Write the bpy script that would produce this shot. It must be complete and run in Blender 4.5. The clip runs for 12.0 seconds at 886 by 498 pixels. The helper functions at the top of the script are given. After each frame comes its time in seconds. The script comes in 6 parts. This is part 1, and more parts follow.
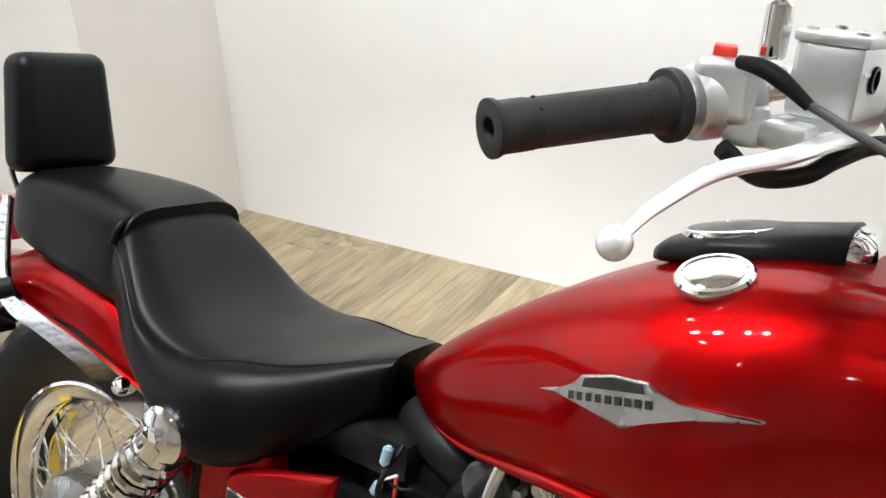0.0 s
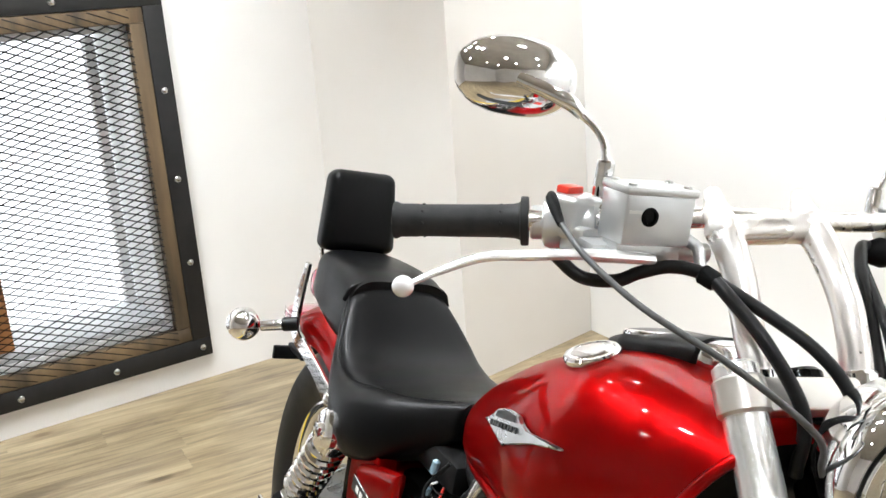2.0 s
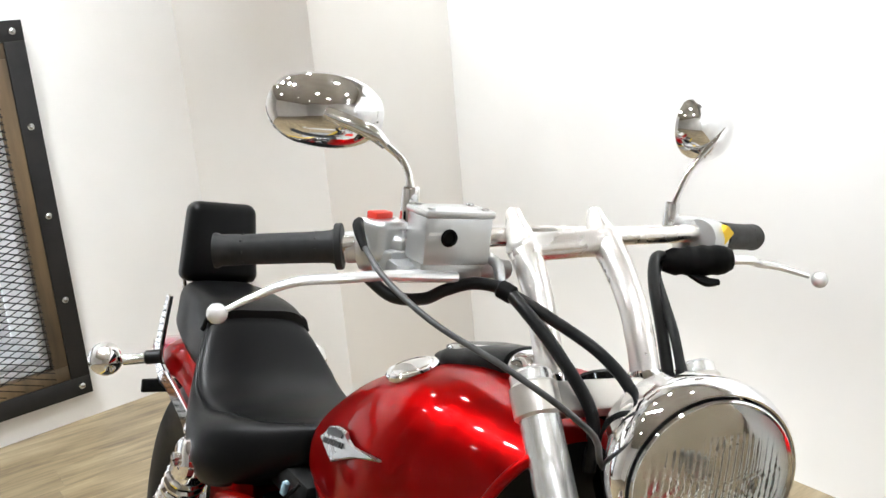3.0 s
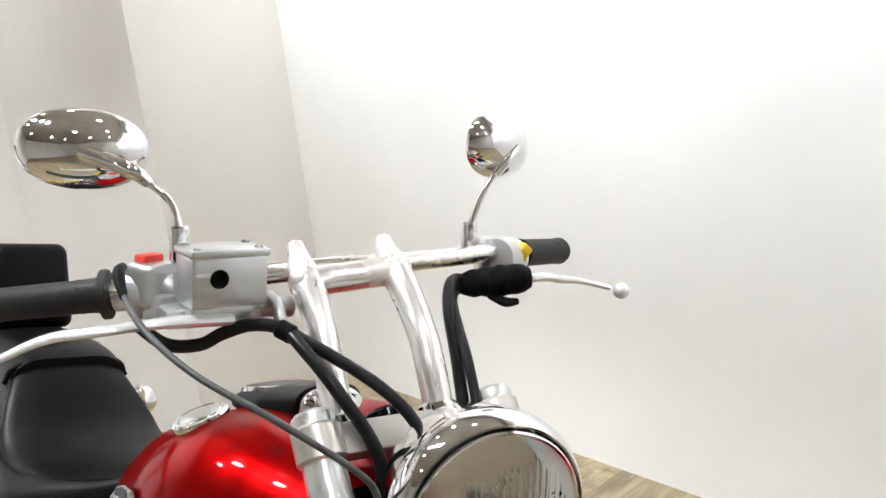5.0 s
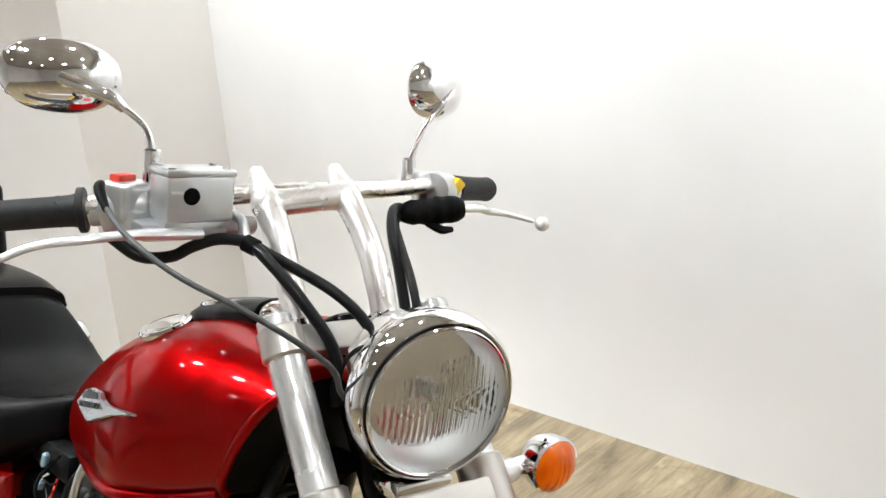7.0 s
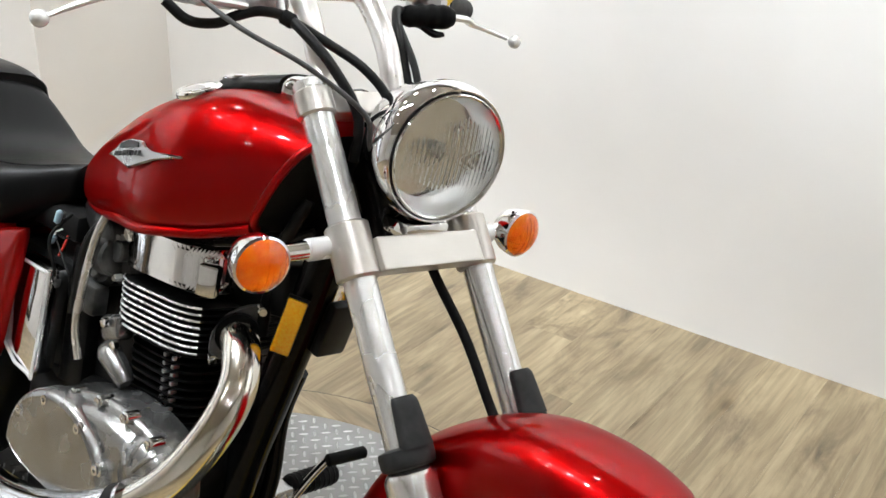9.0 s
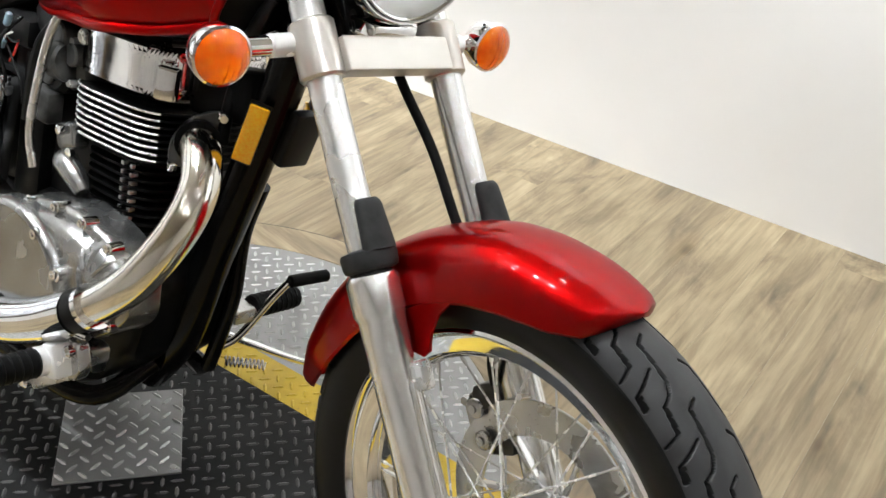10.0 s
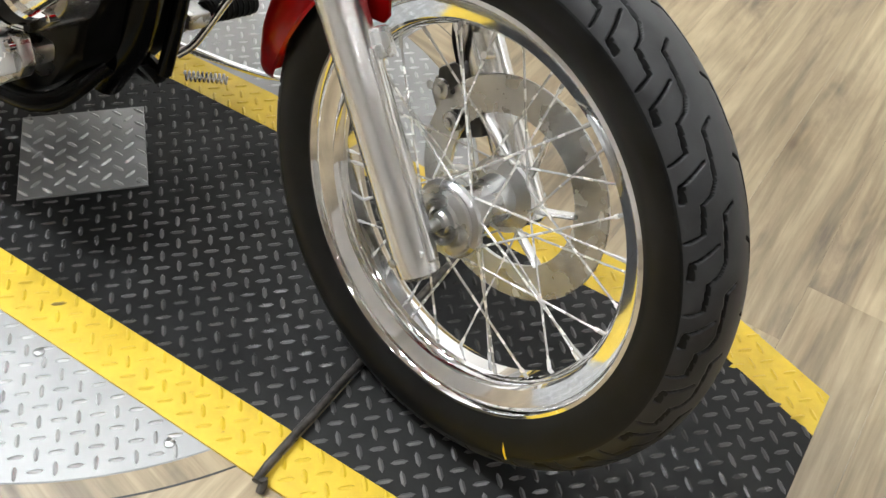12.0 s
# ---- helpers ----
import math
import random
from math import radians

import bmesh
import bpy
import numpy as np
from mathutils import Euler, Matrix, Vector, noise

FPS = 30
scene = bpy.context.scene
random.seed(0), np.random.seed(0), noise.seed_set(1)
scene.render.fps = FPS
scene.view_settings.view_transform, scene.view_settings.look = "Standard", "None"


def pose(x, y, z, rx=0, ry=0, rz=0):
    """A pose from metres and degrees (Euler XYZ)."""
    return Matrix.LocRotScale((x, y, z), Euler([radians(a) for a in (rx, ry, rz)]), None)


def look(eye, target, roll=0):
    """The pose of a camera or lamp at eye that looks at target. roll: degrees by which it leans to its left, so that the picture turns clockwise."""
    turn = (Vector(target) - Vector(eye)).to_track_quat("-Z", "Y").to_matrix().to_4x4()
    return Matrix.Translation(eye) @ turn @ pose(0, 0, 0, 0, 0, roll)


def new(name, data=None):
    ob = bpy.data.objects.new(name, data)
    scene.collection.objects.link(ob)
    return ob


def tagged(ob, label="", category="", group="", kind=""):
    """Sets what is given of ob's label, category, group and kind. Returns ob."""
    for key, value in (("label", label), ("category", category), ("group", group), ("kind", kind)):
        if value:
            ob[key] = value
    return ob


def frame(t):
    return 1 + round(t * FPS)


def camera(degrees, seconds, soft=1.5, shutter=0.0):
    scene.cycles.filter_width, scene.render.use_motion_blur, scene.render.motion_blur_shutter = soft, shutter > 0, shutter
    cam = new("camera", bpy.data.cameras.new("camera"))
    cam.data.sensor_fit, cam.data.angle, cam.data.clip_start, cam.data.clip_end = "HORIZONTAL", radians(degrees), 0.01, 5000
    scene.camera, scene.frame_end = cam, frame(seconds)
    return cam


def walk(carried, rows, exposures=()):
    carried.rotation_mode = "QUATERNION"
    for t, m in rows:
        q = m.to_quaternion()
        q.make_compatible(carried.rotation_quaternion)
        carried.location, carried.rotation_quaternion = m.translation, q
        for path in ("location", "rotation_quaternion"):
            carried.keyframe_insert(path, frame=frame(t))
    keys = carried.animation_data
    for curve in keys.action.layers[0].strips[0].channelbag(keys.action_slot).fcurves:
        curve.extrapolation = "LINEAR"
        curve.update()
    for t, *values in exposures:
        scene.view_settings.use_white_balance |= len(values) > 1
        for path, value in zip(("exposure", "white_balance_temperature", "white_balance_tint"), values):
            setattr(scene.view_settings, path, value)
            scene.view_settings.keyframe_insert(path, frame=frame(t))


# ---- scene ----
cam = camera(50.2, 12.0)
PATH = [
    (0, (-0.38, -0.581, 1.294), (-1.63, 0.702, 0.405), -2.5),
    (0.5, (-0.35, -0.52, 1.263), (-1.834, 0.428, 0.314), -5.8),
    (1, (-0.175, -0.546, 1.275), (-1.873, 0.198, 0.527), -7.2),
    (1.5, (0.012, -0.519, 1.309), (-1.799, 0.025, 0.656), -7.2),
    (2, (0.181, -0.373, 1.334), (-1.67, 0.153, 0.787), -4.2),
    (2.5, (0.249, -0.323, 1.344), (-1.586, 0.283, 0.829), -4.2),
    (3, (0.265, -0.3, 1.342), (-1.529, 0.418, 0.827), -5.1),
    (5, (0.268, -0.19, 1.342), (-1.413, 0.762, 0.824), -6.8),
    (5.5, (0.26, -0.173, 1.339), (-1.385, 0.833, 0.807), -6.6),
    (6, (0.273, -0.168, 1.339), (-1.37, 0.844, 0.817), -6.8),
    (6.5, (0.307, -0.182, 1.34), (-1.331, 0.851, 0.841), -6.7),
    (6.7, (0.325, -0.218, 1.336), (-1.294, 0.823, 0.79), -5.8),
    (8.3, (0.444, -0.571, 1.343), (-0.913, 0.704, 0.614), 0.7),
    (8.5, (0.448, -0.558, 1.321), (-0.919, 0.692, 0.566), 1.5),
    (9, (0.452, -0.557, 1.285), (-0.888, 0.673, 0.452), 2.5),
    (9.5, (0.458, -0.556, 1.249), (-0.816, 0.664, 0.306), 4.2),
    (10, (0.468, -0.565, 1.21), (-0.716, 0.64, 0.138), 5.5),
    (10.5, (0.47, -0.575, 1.178), (-0.627, 0.6, -0.012), 5.9),
    (11, (0.473, -0.571, 1.143), (-0.534, 0.554, -0.17), 6.6),
    (11.5, (0.49, -0.569, 1.113), (-0.448, 0.502, -0.292), 6.5),
    (12, (0.51, -0.567, 1.095), (-0.404, 0.475, -0.347), 5.7),
]
walk(cam, [(t, look(eye, target, roll)) for t, eye, target, roll in PATH], [(0, -0.1), (1, 0.05), (1.5, 0.15), (3, -0.08), (5, -0.24), (6.5, -0.18), (9, -0.18), (10, 0.02), (10.5, 0.0), (12, 0.16)])
# ---- light ----
world = bpy.data.worlds.new("world")
scene.world = world
world.use_nodes = True
world.node_tree.nodes["Background"].inputs[0].default_value = (0.9, 0.95, 1.0, 1)
world.node_tree.nodes["Background"].inputs[1].default_value = 0.6
scene.view_settings.exposure = 0.0

CEIL = 2.9
SPOT_POWER = 86.0    # one ceiling spot
WASH_POWER = 285.0   # one spot turned to the back wall
SPOT_HALF, SPOT_BLEND = 43.0, 0.25


# ---- materials ----
def mat(name, color=(0.8, 0.8, 0.8), rough=0.5, metal=0.0, coat=0.0, spec=0.5):
    m = bpy.data.materials.new(name)
    m.use_nodes = True
    b = m.node_tree.nodes["Principled BSDF"]
    b.inputs["Base Color"].default_value = (*color, 1)
    b.inputs["Roughness"].default_value = rough
    b.inputs["Metallic"].default_value = metal
    b.inputs["Coat Weight"].default_value = coat
    b.inputs["Coat Roughness"].default_value = 0.03
    b.inputs["Specular IOR Level"].default_value = spec
    return m


def node(m, kind, **inputs):
    n = m.node_tree.nodes.new(kind)
    for k, v in inputs.items():
        n.inputs[k.replace("_", " ")].default_value = v
    return n


def wire(m, a, out, b, inp):
    m.node_tree.links.new(a.outputs[out], b.inputs[inp])


def bsdf(m):
    return m.node_tree.nodes["Principled BSDF"]


def coords(m, scale=(1, 1, 1)):
    tc = node(m, "ShaderNodeTexCoord")
    mp = node(m, "ShaderNodeMapping", Scale=scale)
    wire(m, tc, "Object", mp, "Vector")
    return mp


def noise_tex(m, scale, detail=4.0, rough=0.5, stretch=(1, 1, 1)):
    n = node(m, "ShaderNodeTexNoise", Scale=scale, Detail=detail, Roughness=rough)
    wire(m, coords(m, stretch), "Vector", n, "Vector")
    return n


def ramp(m, source, out, stops):
    r = node(m, "ShaderNodeValToRGB")
    el = r.color_ramp.elements
    while len(el) < len(stops):
        el.new(0.5)
    for e, (p, c) in zip(el, stops):
        e.position, e.color = p, (*c, 1)
    wire(m, source, out, r, "Fac")
    return r


def bump(m, source, out, strength, distance):
    b = node(m, "ShaderNodeBump", Strength=strength, Distance=distance)
    wire(m, source, out, b, "Height")
    wire(m, b, "Normal", bsdf(m), "Normal")
    return b


def vary(m, scale, lo, hi, detail=4.0, stretch=(1, 1, 1), rough=None, bumps=None):
    n = noise_tex(m, scale, detail, stretch=stretch)
    r = ramp(m, n, "Fac", [(0.3, lo), (0.7, hi)])
    wire(m, r, "Color", bsdf(m), "Base Color")
    if rough:
        q = ramp(m, n, "Fac", [(0.3, (rough[0],) * 3), (0.7, (rough[1],) * 3)])
        wire(m, q, "Color", bsdf(m), "Roughness")
    if bumps:
        k = noise_tex(m, bumps[0], 3.0)
        bump(m, k, "Fac", bumps[1], bumps[2])
    return m


chrome = mat("chrome", (0.86, 0.86, 0.87), 0.04, 1.0)
vary(chrome, 60, (0.82, 0.82, 0.83), (0.9, 0.9, 0.9), rough=(0.03, 0.08))
bar_steel = mat("bar_steel", (0.75, 0.73, 0.7), 0.2, 1.0)
vary(bar_steel, 30, (0.76, 0.73, 0.69), (0.86, 0.83, 0.79), rough=(0.2, 0.3))
riser_alloy = mat("satin_riser_alloy", (0.85, 0.82, 0.79), 0.3, 0.9)
vary(riser_alloy, 20, (0.8, 0.77, 0.74), (0.88, 0.855, 0.83), rough=(0.24, 0.34))
brushed = mat("brushed_alloy", (0.75, 0.75, 0.75), 0.3, 0.8)
vary(brushed, 8, (0.72, 0.72, 0.71), (0.8, 0.8, 0.79), rough=(0.22, 0.3))
satin = mat("satin_clear_coated_alloy", (0.82, 0.82, 0.82), 0.32, 0.5, 0.3)
vary(satin, 8, (0.78, 0.78, 0.775), (0.86, 0.86, 0.855), rough=(0.2, 0.28))
fork_alloy = mat("polished_fork_alloy", (0.82, 0.82, 0.82), 0.25, 0.95, 0.2)
vary(fork_alloy, 8, (0.78, 0.78, 0.775), (0.87, 0.87, 0.865), rough=(0.2, 0.28))
zinc = mat("bright_zinc", (0.8, 0.8, 0.8), 0.28, 0.6)
vary(zinc, 40, (0.74, 0.74, 0.73), (0.84, 0.84, 0.83), rough=(0.2, 0.32))
cast = mat("cast_alloy", (0.62, 0.63, 0.63), 0.38, 1.0)
vary(cast, 25, (0.42, 0.42, 0.415), (0.54, 0.54, 0.535), rough=(0.22, 0.34), bumps=(900, 0.08, 0.001))
cover_cast = mat("clear_coated_cover_casting", (0.5, 0.5, 0.49), 0.34, 0.92, 0.2)
vary(cover_cast, 18, (0.27, 0.27, 0.265), (0.37, 0.37, 0.365), rough=(0.2, 0.3), bumps=(700, 0.06, 0.001))
clamp_alloy = mat("dull_clamp_alloy", (0.6, 0.57, 0.53), 0.36, 0.9)
vary(clamp_alloy, 10, (0.54, 0.51, 0.47), (0.64, 0.61, 0.57), rough=(0.3, 0.42), bumps=(700, 0.06, 0.001))
hot_chrome = mat("heat_tinted_chrome", (0.84, 0.8, 0.7), 0.1, 1.0)
vary(hot_chrome, 14, (0.8, 0.74, 0.62), (0.88, 0.86, 0.8), rough=(0.08, 0.16))
painted_silver = mat("silver_paint", (0.6, 0.61, 0.62), 0.33, 0.85, 0.4)
vary(painted_silver, 18, (0.56, 0.57, 0.575), (0.66, 0.67, 0.675), bumps=(700, 0.05, 0.001))
red = mat("candy_red_paint", (0.5, 0.004, 0.003), 0.39, 0.95, 0.45, 0.3)
vary(red, 3, (0.29, 0.0015, 0.002), (0.34, 0.002, 0.0026))
bsdf(red).inputs["Coat Roughness"].default_value = 0.02
bsdf(red).inputs["Coat IOR"].default_value = 1.42
bsdf(red).inputs["Specular Tint"].default_value = (0.7, 0.03, 0.02, 1)
vinyl = mat("black_vinyl", (0.004, 0.004, 0.0042), 0.38, 0.0, 0.0, 0.13)
vary(vinyl, 12, (0.0015, 0.0015, 0.0016), (0.003, 0.003, 0.0032), rough=(0.3, 0.38), bumps=(650, 0.2, 0.0012))
grip_rubber = mat("grey_black_grip_rubber", (0.02, 0.02, 0.02), 0.6, 0.0, 0.0, 0.2)
vary(grip_rubber, 60, (0.014, 0.014, 0.014), (0.028, 0.028, 0.028), rough=(0.5, 0.65), bumps=(900, 0.15, 0.001))
rubber = mat("black_rubber", (0.008, 0.008, 0.008), 0.55, 0.0, 0.0, 0.07)
vary(rubber, 30, (0.003, 0.003, 0.003), (0.008, 0.008, 0.008), rough=(0.48, 0.62), bumps=(800, 0.1, 0.001))
tyre_rubber = mat("tyre_rubber", (0.01, 0.01, 0.01), 0.5, 0.0, 0.0, 0.22)
vary(tyre_rubber, 22, (0.002, 0.002, 0.0021), (0.006, 0.006, 0.0063), rough=(0.3, 0.44), bumps=(500, 0.1, 0.001))
# crown rubber made greyer than the sidewall: its lit sheen put into the colour
tread_grey = mat("grey_tread_rubber", (0.03, 0.03, 0.03), 0.5, 0.0, 0.0, 0.3)
vary(tread_grey, 16, (0.016, 0.016, 0.0165), (0.034, 0.034, 0.035), rough=(0.36, 0.5), bumps=(500, 0.1, 0.001))
black_paint = mat("gloss_black_paint", (0.003, 0.003, 0.003), 0.18, 0.0, 0.08, 0.2)
bsdf(black_paint).inputs["Specular IOR Level"].default_value = 0.1
vary(black_paint, 40, (0.002, 0.002, 0.002), (0.004, 0.004, 0.004), rough=(0.14, 0.26))
black_plastic = mat("black_plastic", (0.005, 0.005, 0.005), 0.4, 0.0, 0.0, 0.18)
vary(black_plastic, 40, (0.004, 0.004, 0.004), (0.008, 0.008, 0.008), rough=(0.34, 0.46), bumps=(900, 0.08, 0.001))
fin_black = mat("engine_black", (0.003, 0.003, 0.003), 0.3, 0.0, 0.0, 0.16)
bsdf(fin_black).inputs["Specular IOR Level"].default_value = 0.08
vary(fin_black, 60, (0.002, 0.002, 0.002), (0.005, 0.005, 0.005), rough=(0.28, 0.45))
# darker copy of the cast alloy for carburettor, exhaust flange and caliper
cast_dark = mat("dark_cast_alloy", (0.1, 0.1, 0.1), 0.45, 0.6)
vary(cast_dark, 30, (0.03, 0.03, 0.03), (0.13, 0.13, 0.125), rough=(0.35, 0.55), bumps=(500, 0.15, 0.001))
amber = mat("amber_lens", (1.0, 0.25, 0.008), 0.1, 0.0, 0.15)
_v = node(amber, "ShaderNodeTexVoronoi", Scale=105.0)
_v.distance = "CHEBYCHEV"
wire(amber, coords(amber), "Vector", _v, "Vector")
_r = ramp(amber, _v, "Distance", [(0.0, (1.0, 0.42, 0.01)), (0.3, (1.0, 0.3, 0.003)), (0.75, (0.95, 0.2, 0.001))])
wire(amber, _r, "Color", bsdf(amber), "Base Color")
bsdf(amber).inputs["Transmission Weight"].default_value = 0.7
bsdf(amber).inputs["IOR"].default_value = 1.49
bump(amber, _v, "Distance", 0.15, 0.002)
reflector_mat = mat("amber_reflector", (0.85, 0.33, 0.01), 0.2, 0.0, 0.5)
vary(reflector_mat, 300, (1.0, 0.42, 0.004), (1.0, 0.6, 0.02))
red_lens = mat("red_lens", (0.4, 0.03, 0.06), 0.1, 0.0, 0.8)
vary(red_lens, 120, (0.28, 0.02, 0.045), (0.42, 0.05, 0.085))
grey_blue = mat("grey_blue_plastic", (0.2, 0.3, 0.36), 0.4)
white_plastic = mat("white_plastic", (0.75, 0.75, 0.74), 0.4)
red_plastic = mat("red_plastic", (0.75, 0.05, 0.03), 0.4)
yellow_plastic = mat("yellow_plastic", (0.85, 0.55, 0.02), 0.4)
dark_ink = mat("dark_ink", (0.015, 0.015, 0.015), 0.4)
grey_ink = mat("pale_mark", (0.7, 0.7, 0.68), 0.4)
glass = mat("clear_glass", (1, 1, 1), 0.02)
bsdf(glass).inputs["Transmission Weight"].default_value = 1.0
bsdf(glass).inputs["IOR"].default_value = 1.45
lens_glass = mat("fluted_lens_glass", (0.97, 0.98, 0.97), 0.09)
bsdf(lens_glass).inputs["Transmission Weight"].default_value = 1.0
bsdf(lens_glass).inputs["IOR"].default_value = 1.5
lamp_silver = mat("lamp_reflector_silver", (0.9, 0.9, 0.9), 0.22, 1.0)
vary(lamp_silver, 90, (0.88, 0.88, 0.87), (0.95, 0.95, 0.94), rough=(0.38, 0.48))
mirror_glass = mat("mirror_glass", (0.9, 0.9, 0.9), 0.0, 1.0)
throttle_sheath = mat("grey_cable_sheath", (0.06, 0.06, 0.06), 0.4, 0.0, 0.0, 0.4)
vary(throttle_sheath, 80, (0.045, 0.045, 0.045), (0.08, 0.08, 0.08), rough=(0.35, 0.5))
cable_black = mat("cable_black", (0.007, 0.007, 0.007), 0.35, 0.0, 0.0, 0.2)
vary(cable_black, 50, (0.005, 0.005, 0.005), (0.011, 0.011, 0.011), rough=(0.28, 0.42))

wall_paint = mat("white_wall_paint", (0.8, 0.8, 0.795), 0.6)
vary(wall_paint, 1.3, (0.76, 0.745, 0.725), (0.84, 0.825, 0.805), detail=5, bumps=(260, 0.06, 0.001))
# warmer, slightly darker copy of wall_paint for the partition's differently turned faces
beige_paint = mat("warm_white_wall_paint", (0.79, 0.76, 0.72), 0.6)
vary(beige_paint, 1.7, (0.76, 0.73, 0.69), (0.81, 0.785, 0.75), detail=5, bumps=(260, 0.06, 0.001))
ceil_paint = mat("tan_ceiling_paint", (0.4, 0.36, 0.31), 0.8)
vary(ceil_paint, 2.0, (0.38, 0.345, 0.3), (0.43, 0.395, 0.345))
steel_black = mat("black_steel_frame", (0.02, 0.02, 0.021), 0.42, 0.3)
vary(steel_black, 14, (0.006, 0.006, 0.006), (0.016, 0.015, 0.015), rough=(0.4, 0.6), bumps=(300, 0.08, 0.001))
mesh_black = mat("black_expanded_metal", (0.006, 0.006, 0.006), 0.55, 0.0, 0.0, 0.2)
vary(mesh_black, 40, (0.004, 0.004, 0.004), (0.009, 0.009, 0.009))
old_wood = mat("dark_worn_wood", (0.12, 0.07, 0.035), 0.6)
vary(old_wood, 9, (0.015, 0.01, 0.006), (0.2, 0.13, 0.062), stretch=(1, 1, 0.12), detail=8, bumps=(60, 0.4, 0.003))
post_wood = mat("brown_wood_post", (0.4, 0.17, 0.06), 0.55)
vary(post_wood, 8, (0.3, 0.12, 0.04), (0.5, 0.23, 0.085), stretch=(1, 1, 0.1), detail=6)
sill_paint = mat("grey_sill_paint", (0.55, 0.56, 0.57), 0.5)
vary(sill_paint, 5, (0.45, 0.46, 0.47), (0.6, 0.61, 0.62))
white_vinyl = mat("white_window_vinyl", (0.82, 0.82, 0.82), 0.4)
daylight = bpy.data.materials.new("overcast_daylight")
daylight.use_nodes = True
daylight.node_tree.nodes.clear()
_e = node(daylight, "ShaderNodeEmission", Color=(0.92, 0.96, 1.0, 1), Strength=2.2)
_o = node(daylight, "ShaderNodeOutputMaterial")
wire(daylight, _e, "Emission", _o, "Surface")
lamp_glow = bpy.data.materials.new("lamp_diffuser_glow")
lamp_glow.use_nodes = True
lamp_glow.node_tree.nodes.clear()
_e = node(lamp_glow, "ShaderNodeEmission", Color=(0.98, 0.985, 1.0, 1), Strength=150.0)
_o = node(lamp_glow, "ShaderNodeOutputMaterial")
wire(lamp_glow, _e, "Emission", _o, "Surface")

# vinyl plank floor: a tone per plank, long grain, knots
plank_mat = mat("oak_look_vinyl_plank", (0.4, 0.32, 0.2), 0.35)
_info = node(plank_mat, "ShaderNodeObjectInfo")
_tc = node(plank_mat, "ShaderNodeTexCoord")
_off = node(plank_mat, "ShaderNodeVectorMath")
_off.operation = "MULTIPLY_ADD"
wire(plank_mat, _info, "Random", _off, 0)
_off.inputs[1].default_value = (37.0, 91.0, 13.0)
wire(plank_mat, _tc, "Object", _off, 2)


def plank_noise(scale, stretch, detail, rough=0.55):
    mp = node(plank_mat, "ShaderNodeMapping", Scale=stretch)
    wire(plank_mat, _off, "Vector", mp, "Vector")
    n = node(plank_mat, "ShaderNodeTexNoise", Scale=scale, Detail=detail, Roughness=rough, Distortion=0.6)
    wire(plank_mat, mp, "Vector", n, "Vector")
    return n


_g1 = ramp(plank_mat, plank_noise(5.0, (0.45, 2.4, 1), 8, 0.62), "Fac", [(0.3, (0.14, 0.104, 0.067)), (0.46, (0.285, 0.219, 0.132)), (0.7, (0.43, 0.343, 0.215))])
_g2 = ramp(plank_mat, plank_noise(22.0, (0.12, 3.0, 1), 5), "Fac", [(0.35, (0.66, 0.65, 0.62)), (0.65, (1.0, 1.0, 1.0))])
# sparse dark knots, drawn out along the plank
_km = node(plank_mat, "ShaderNodeMapping", Scale=(2.2, 5.0, 1))
wire(plank_mat, _off, "Vector", _km, "Vector")
_kv = node(plank_mat, "ShaderNodeTexVoronoi", Scale=1.0)
wire(plank_mat, _km, "Vector", _kv, "Vector")
_g3 = ramp(plank_mat, _kv, "Distance", [(0.0, (0.25, 0.2, 0.15)), (0.06, (0.5, 0.43, 0.36)), (0.1, (0.85, 0.82, 0.78)), (0.26, (1.0, 1.0, 1.0))])
_mk = node(plank_mat, "ShaderNodeMix")
_mk.data_type, _mk.blend_type = "RGBA", "MULTIPLY"
_mk.inputs["Factor"].default_value = 1.0
plank_mat.node_tree.links.new(_g2.outputs["Color"], _mk.inputs[6])
plank_mat.node_tree.links.new(_g3.outputs["Color"], _mk.inputs[7])
_mx = node(plank_mat, "ShaderNodeMix")
_mx.data_type, _mx.blend_type = "RGBA", "MULTIPLY"
_mx.inputs["Factor"].default_value = 1.0
plank_mat.node_tree.links.new(_g1.outputs["Color"], _mx.inputs[6])
plank_mat.node_tree.links.new(_mk.outputs[2], _mx.inputs[7])
_hv = node(plank_mat, "ShaderNodeHueSaturation")
_mr = node(plank_mat, "ShaderNodeMapRange")
_mr.inputs["To Min"].default_value, _mr.inputs["To Max"].default_value = 0.92, 1.08
wire(plank_mat, _info, "Random", _mr, "Value")
wire(plank_mat, _mr, "Result", _hv, "Value")
plank_mat.node_tree.links.new(_mx.outputs[2], _hv.inputs["Color"])
wire(plank_mat, _hv, "Color", bsdf(plank_mat), "Base Color")
bump(plank_mat, plank_noise(60.0, (0.1, 2.5, 1), 4), "Fac", 0.12, 0.001)

plate_black = mat("black_painted_tread_plate", (0.01, 0.01, 0.01), 0.4, 0.0, 0.0, 0.14)
vary(plate_black, 2.6, (0.002, 0.002, 0.0021), (0.022, 0.0215, 0.021), detail=8, rough=(0.42, 0.6), bumps=(200, 0.1, 0.001))
lug_black = mat("worn_black_tread_lug", (0.02, 0.02, 0.02), 0.3, 0.0, 0.0, 0.45)
vary(lug_black, 2.6, (0.006, 0.006, 0.006), (0.1, 0.098, 0.095), detail=8, rough=(0.18, 0.4))
lug_silver = mat("polished_tread_lug", (0.8, 0.8, 0.8), 0.25, 1.0)
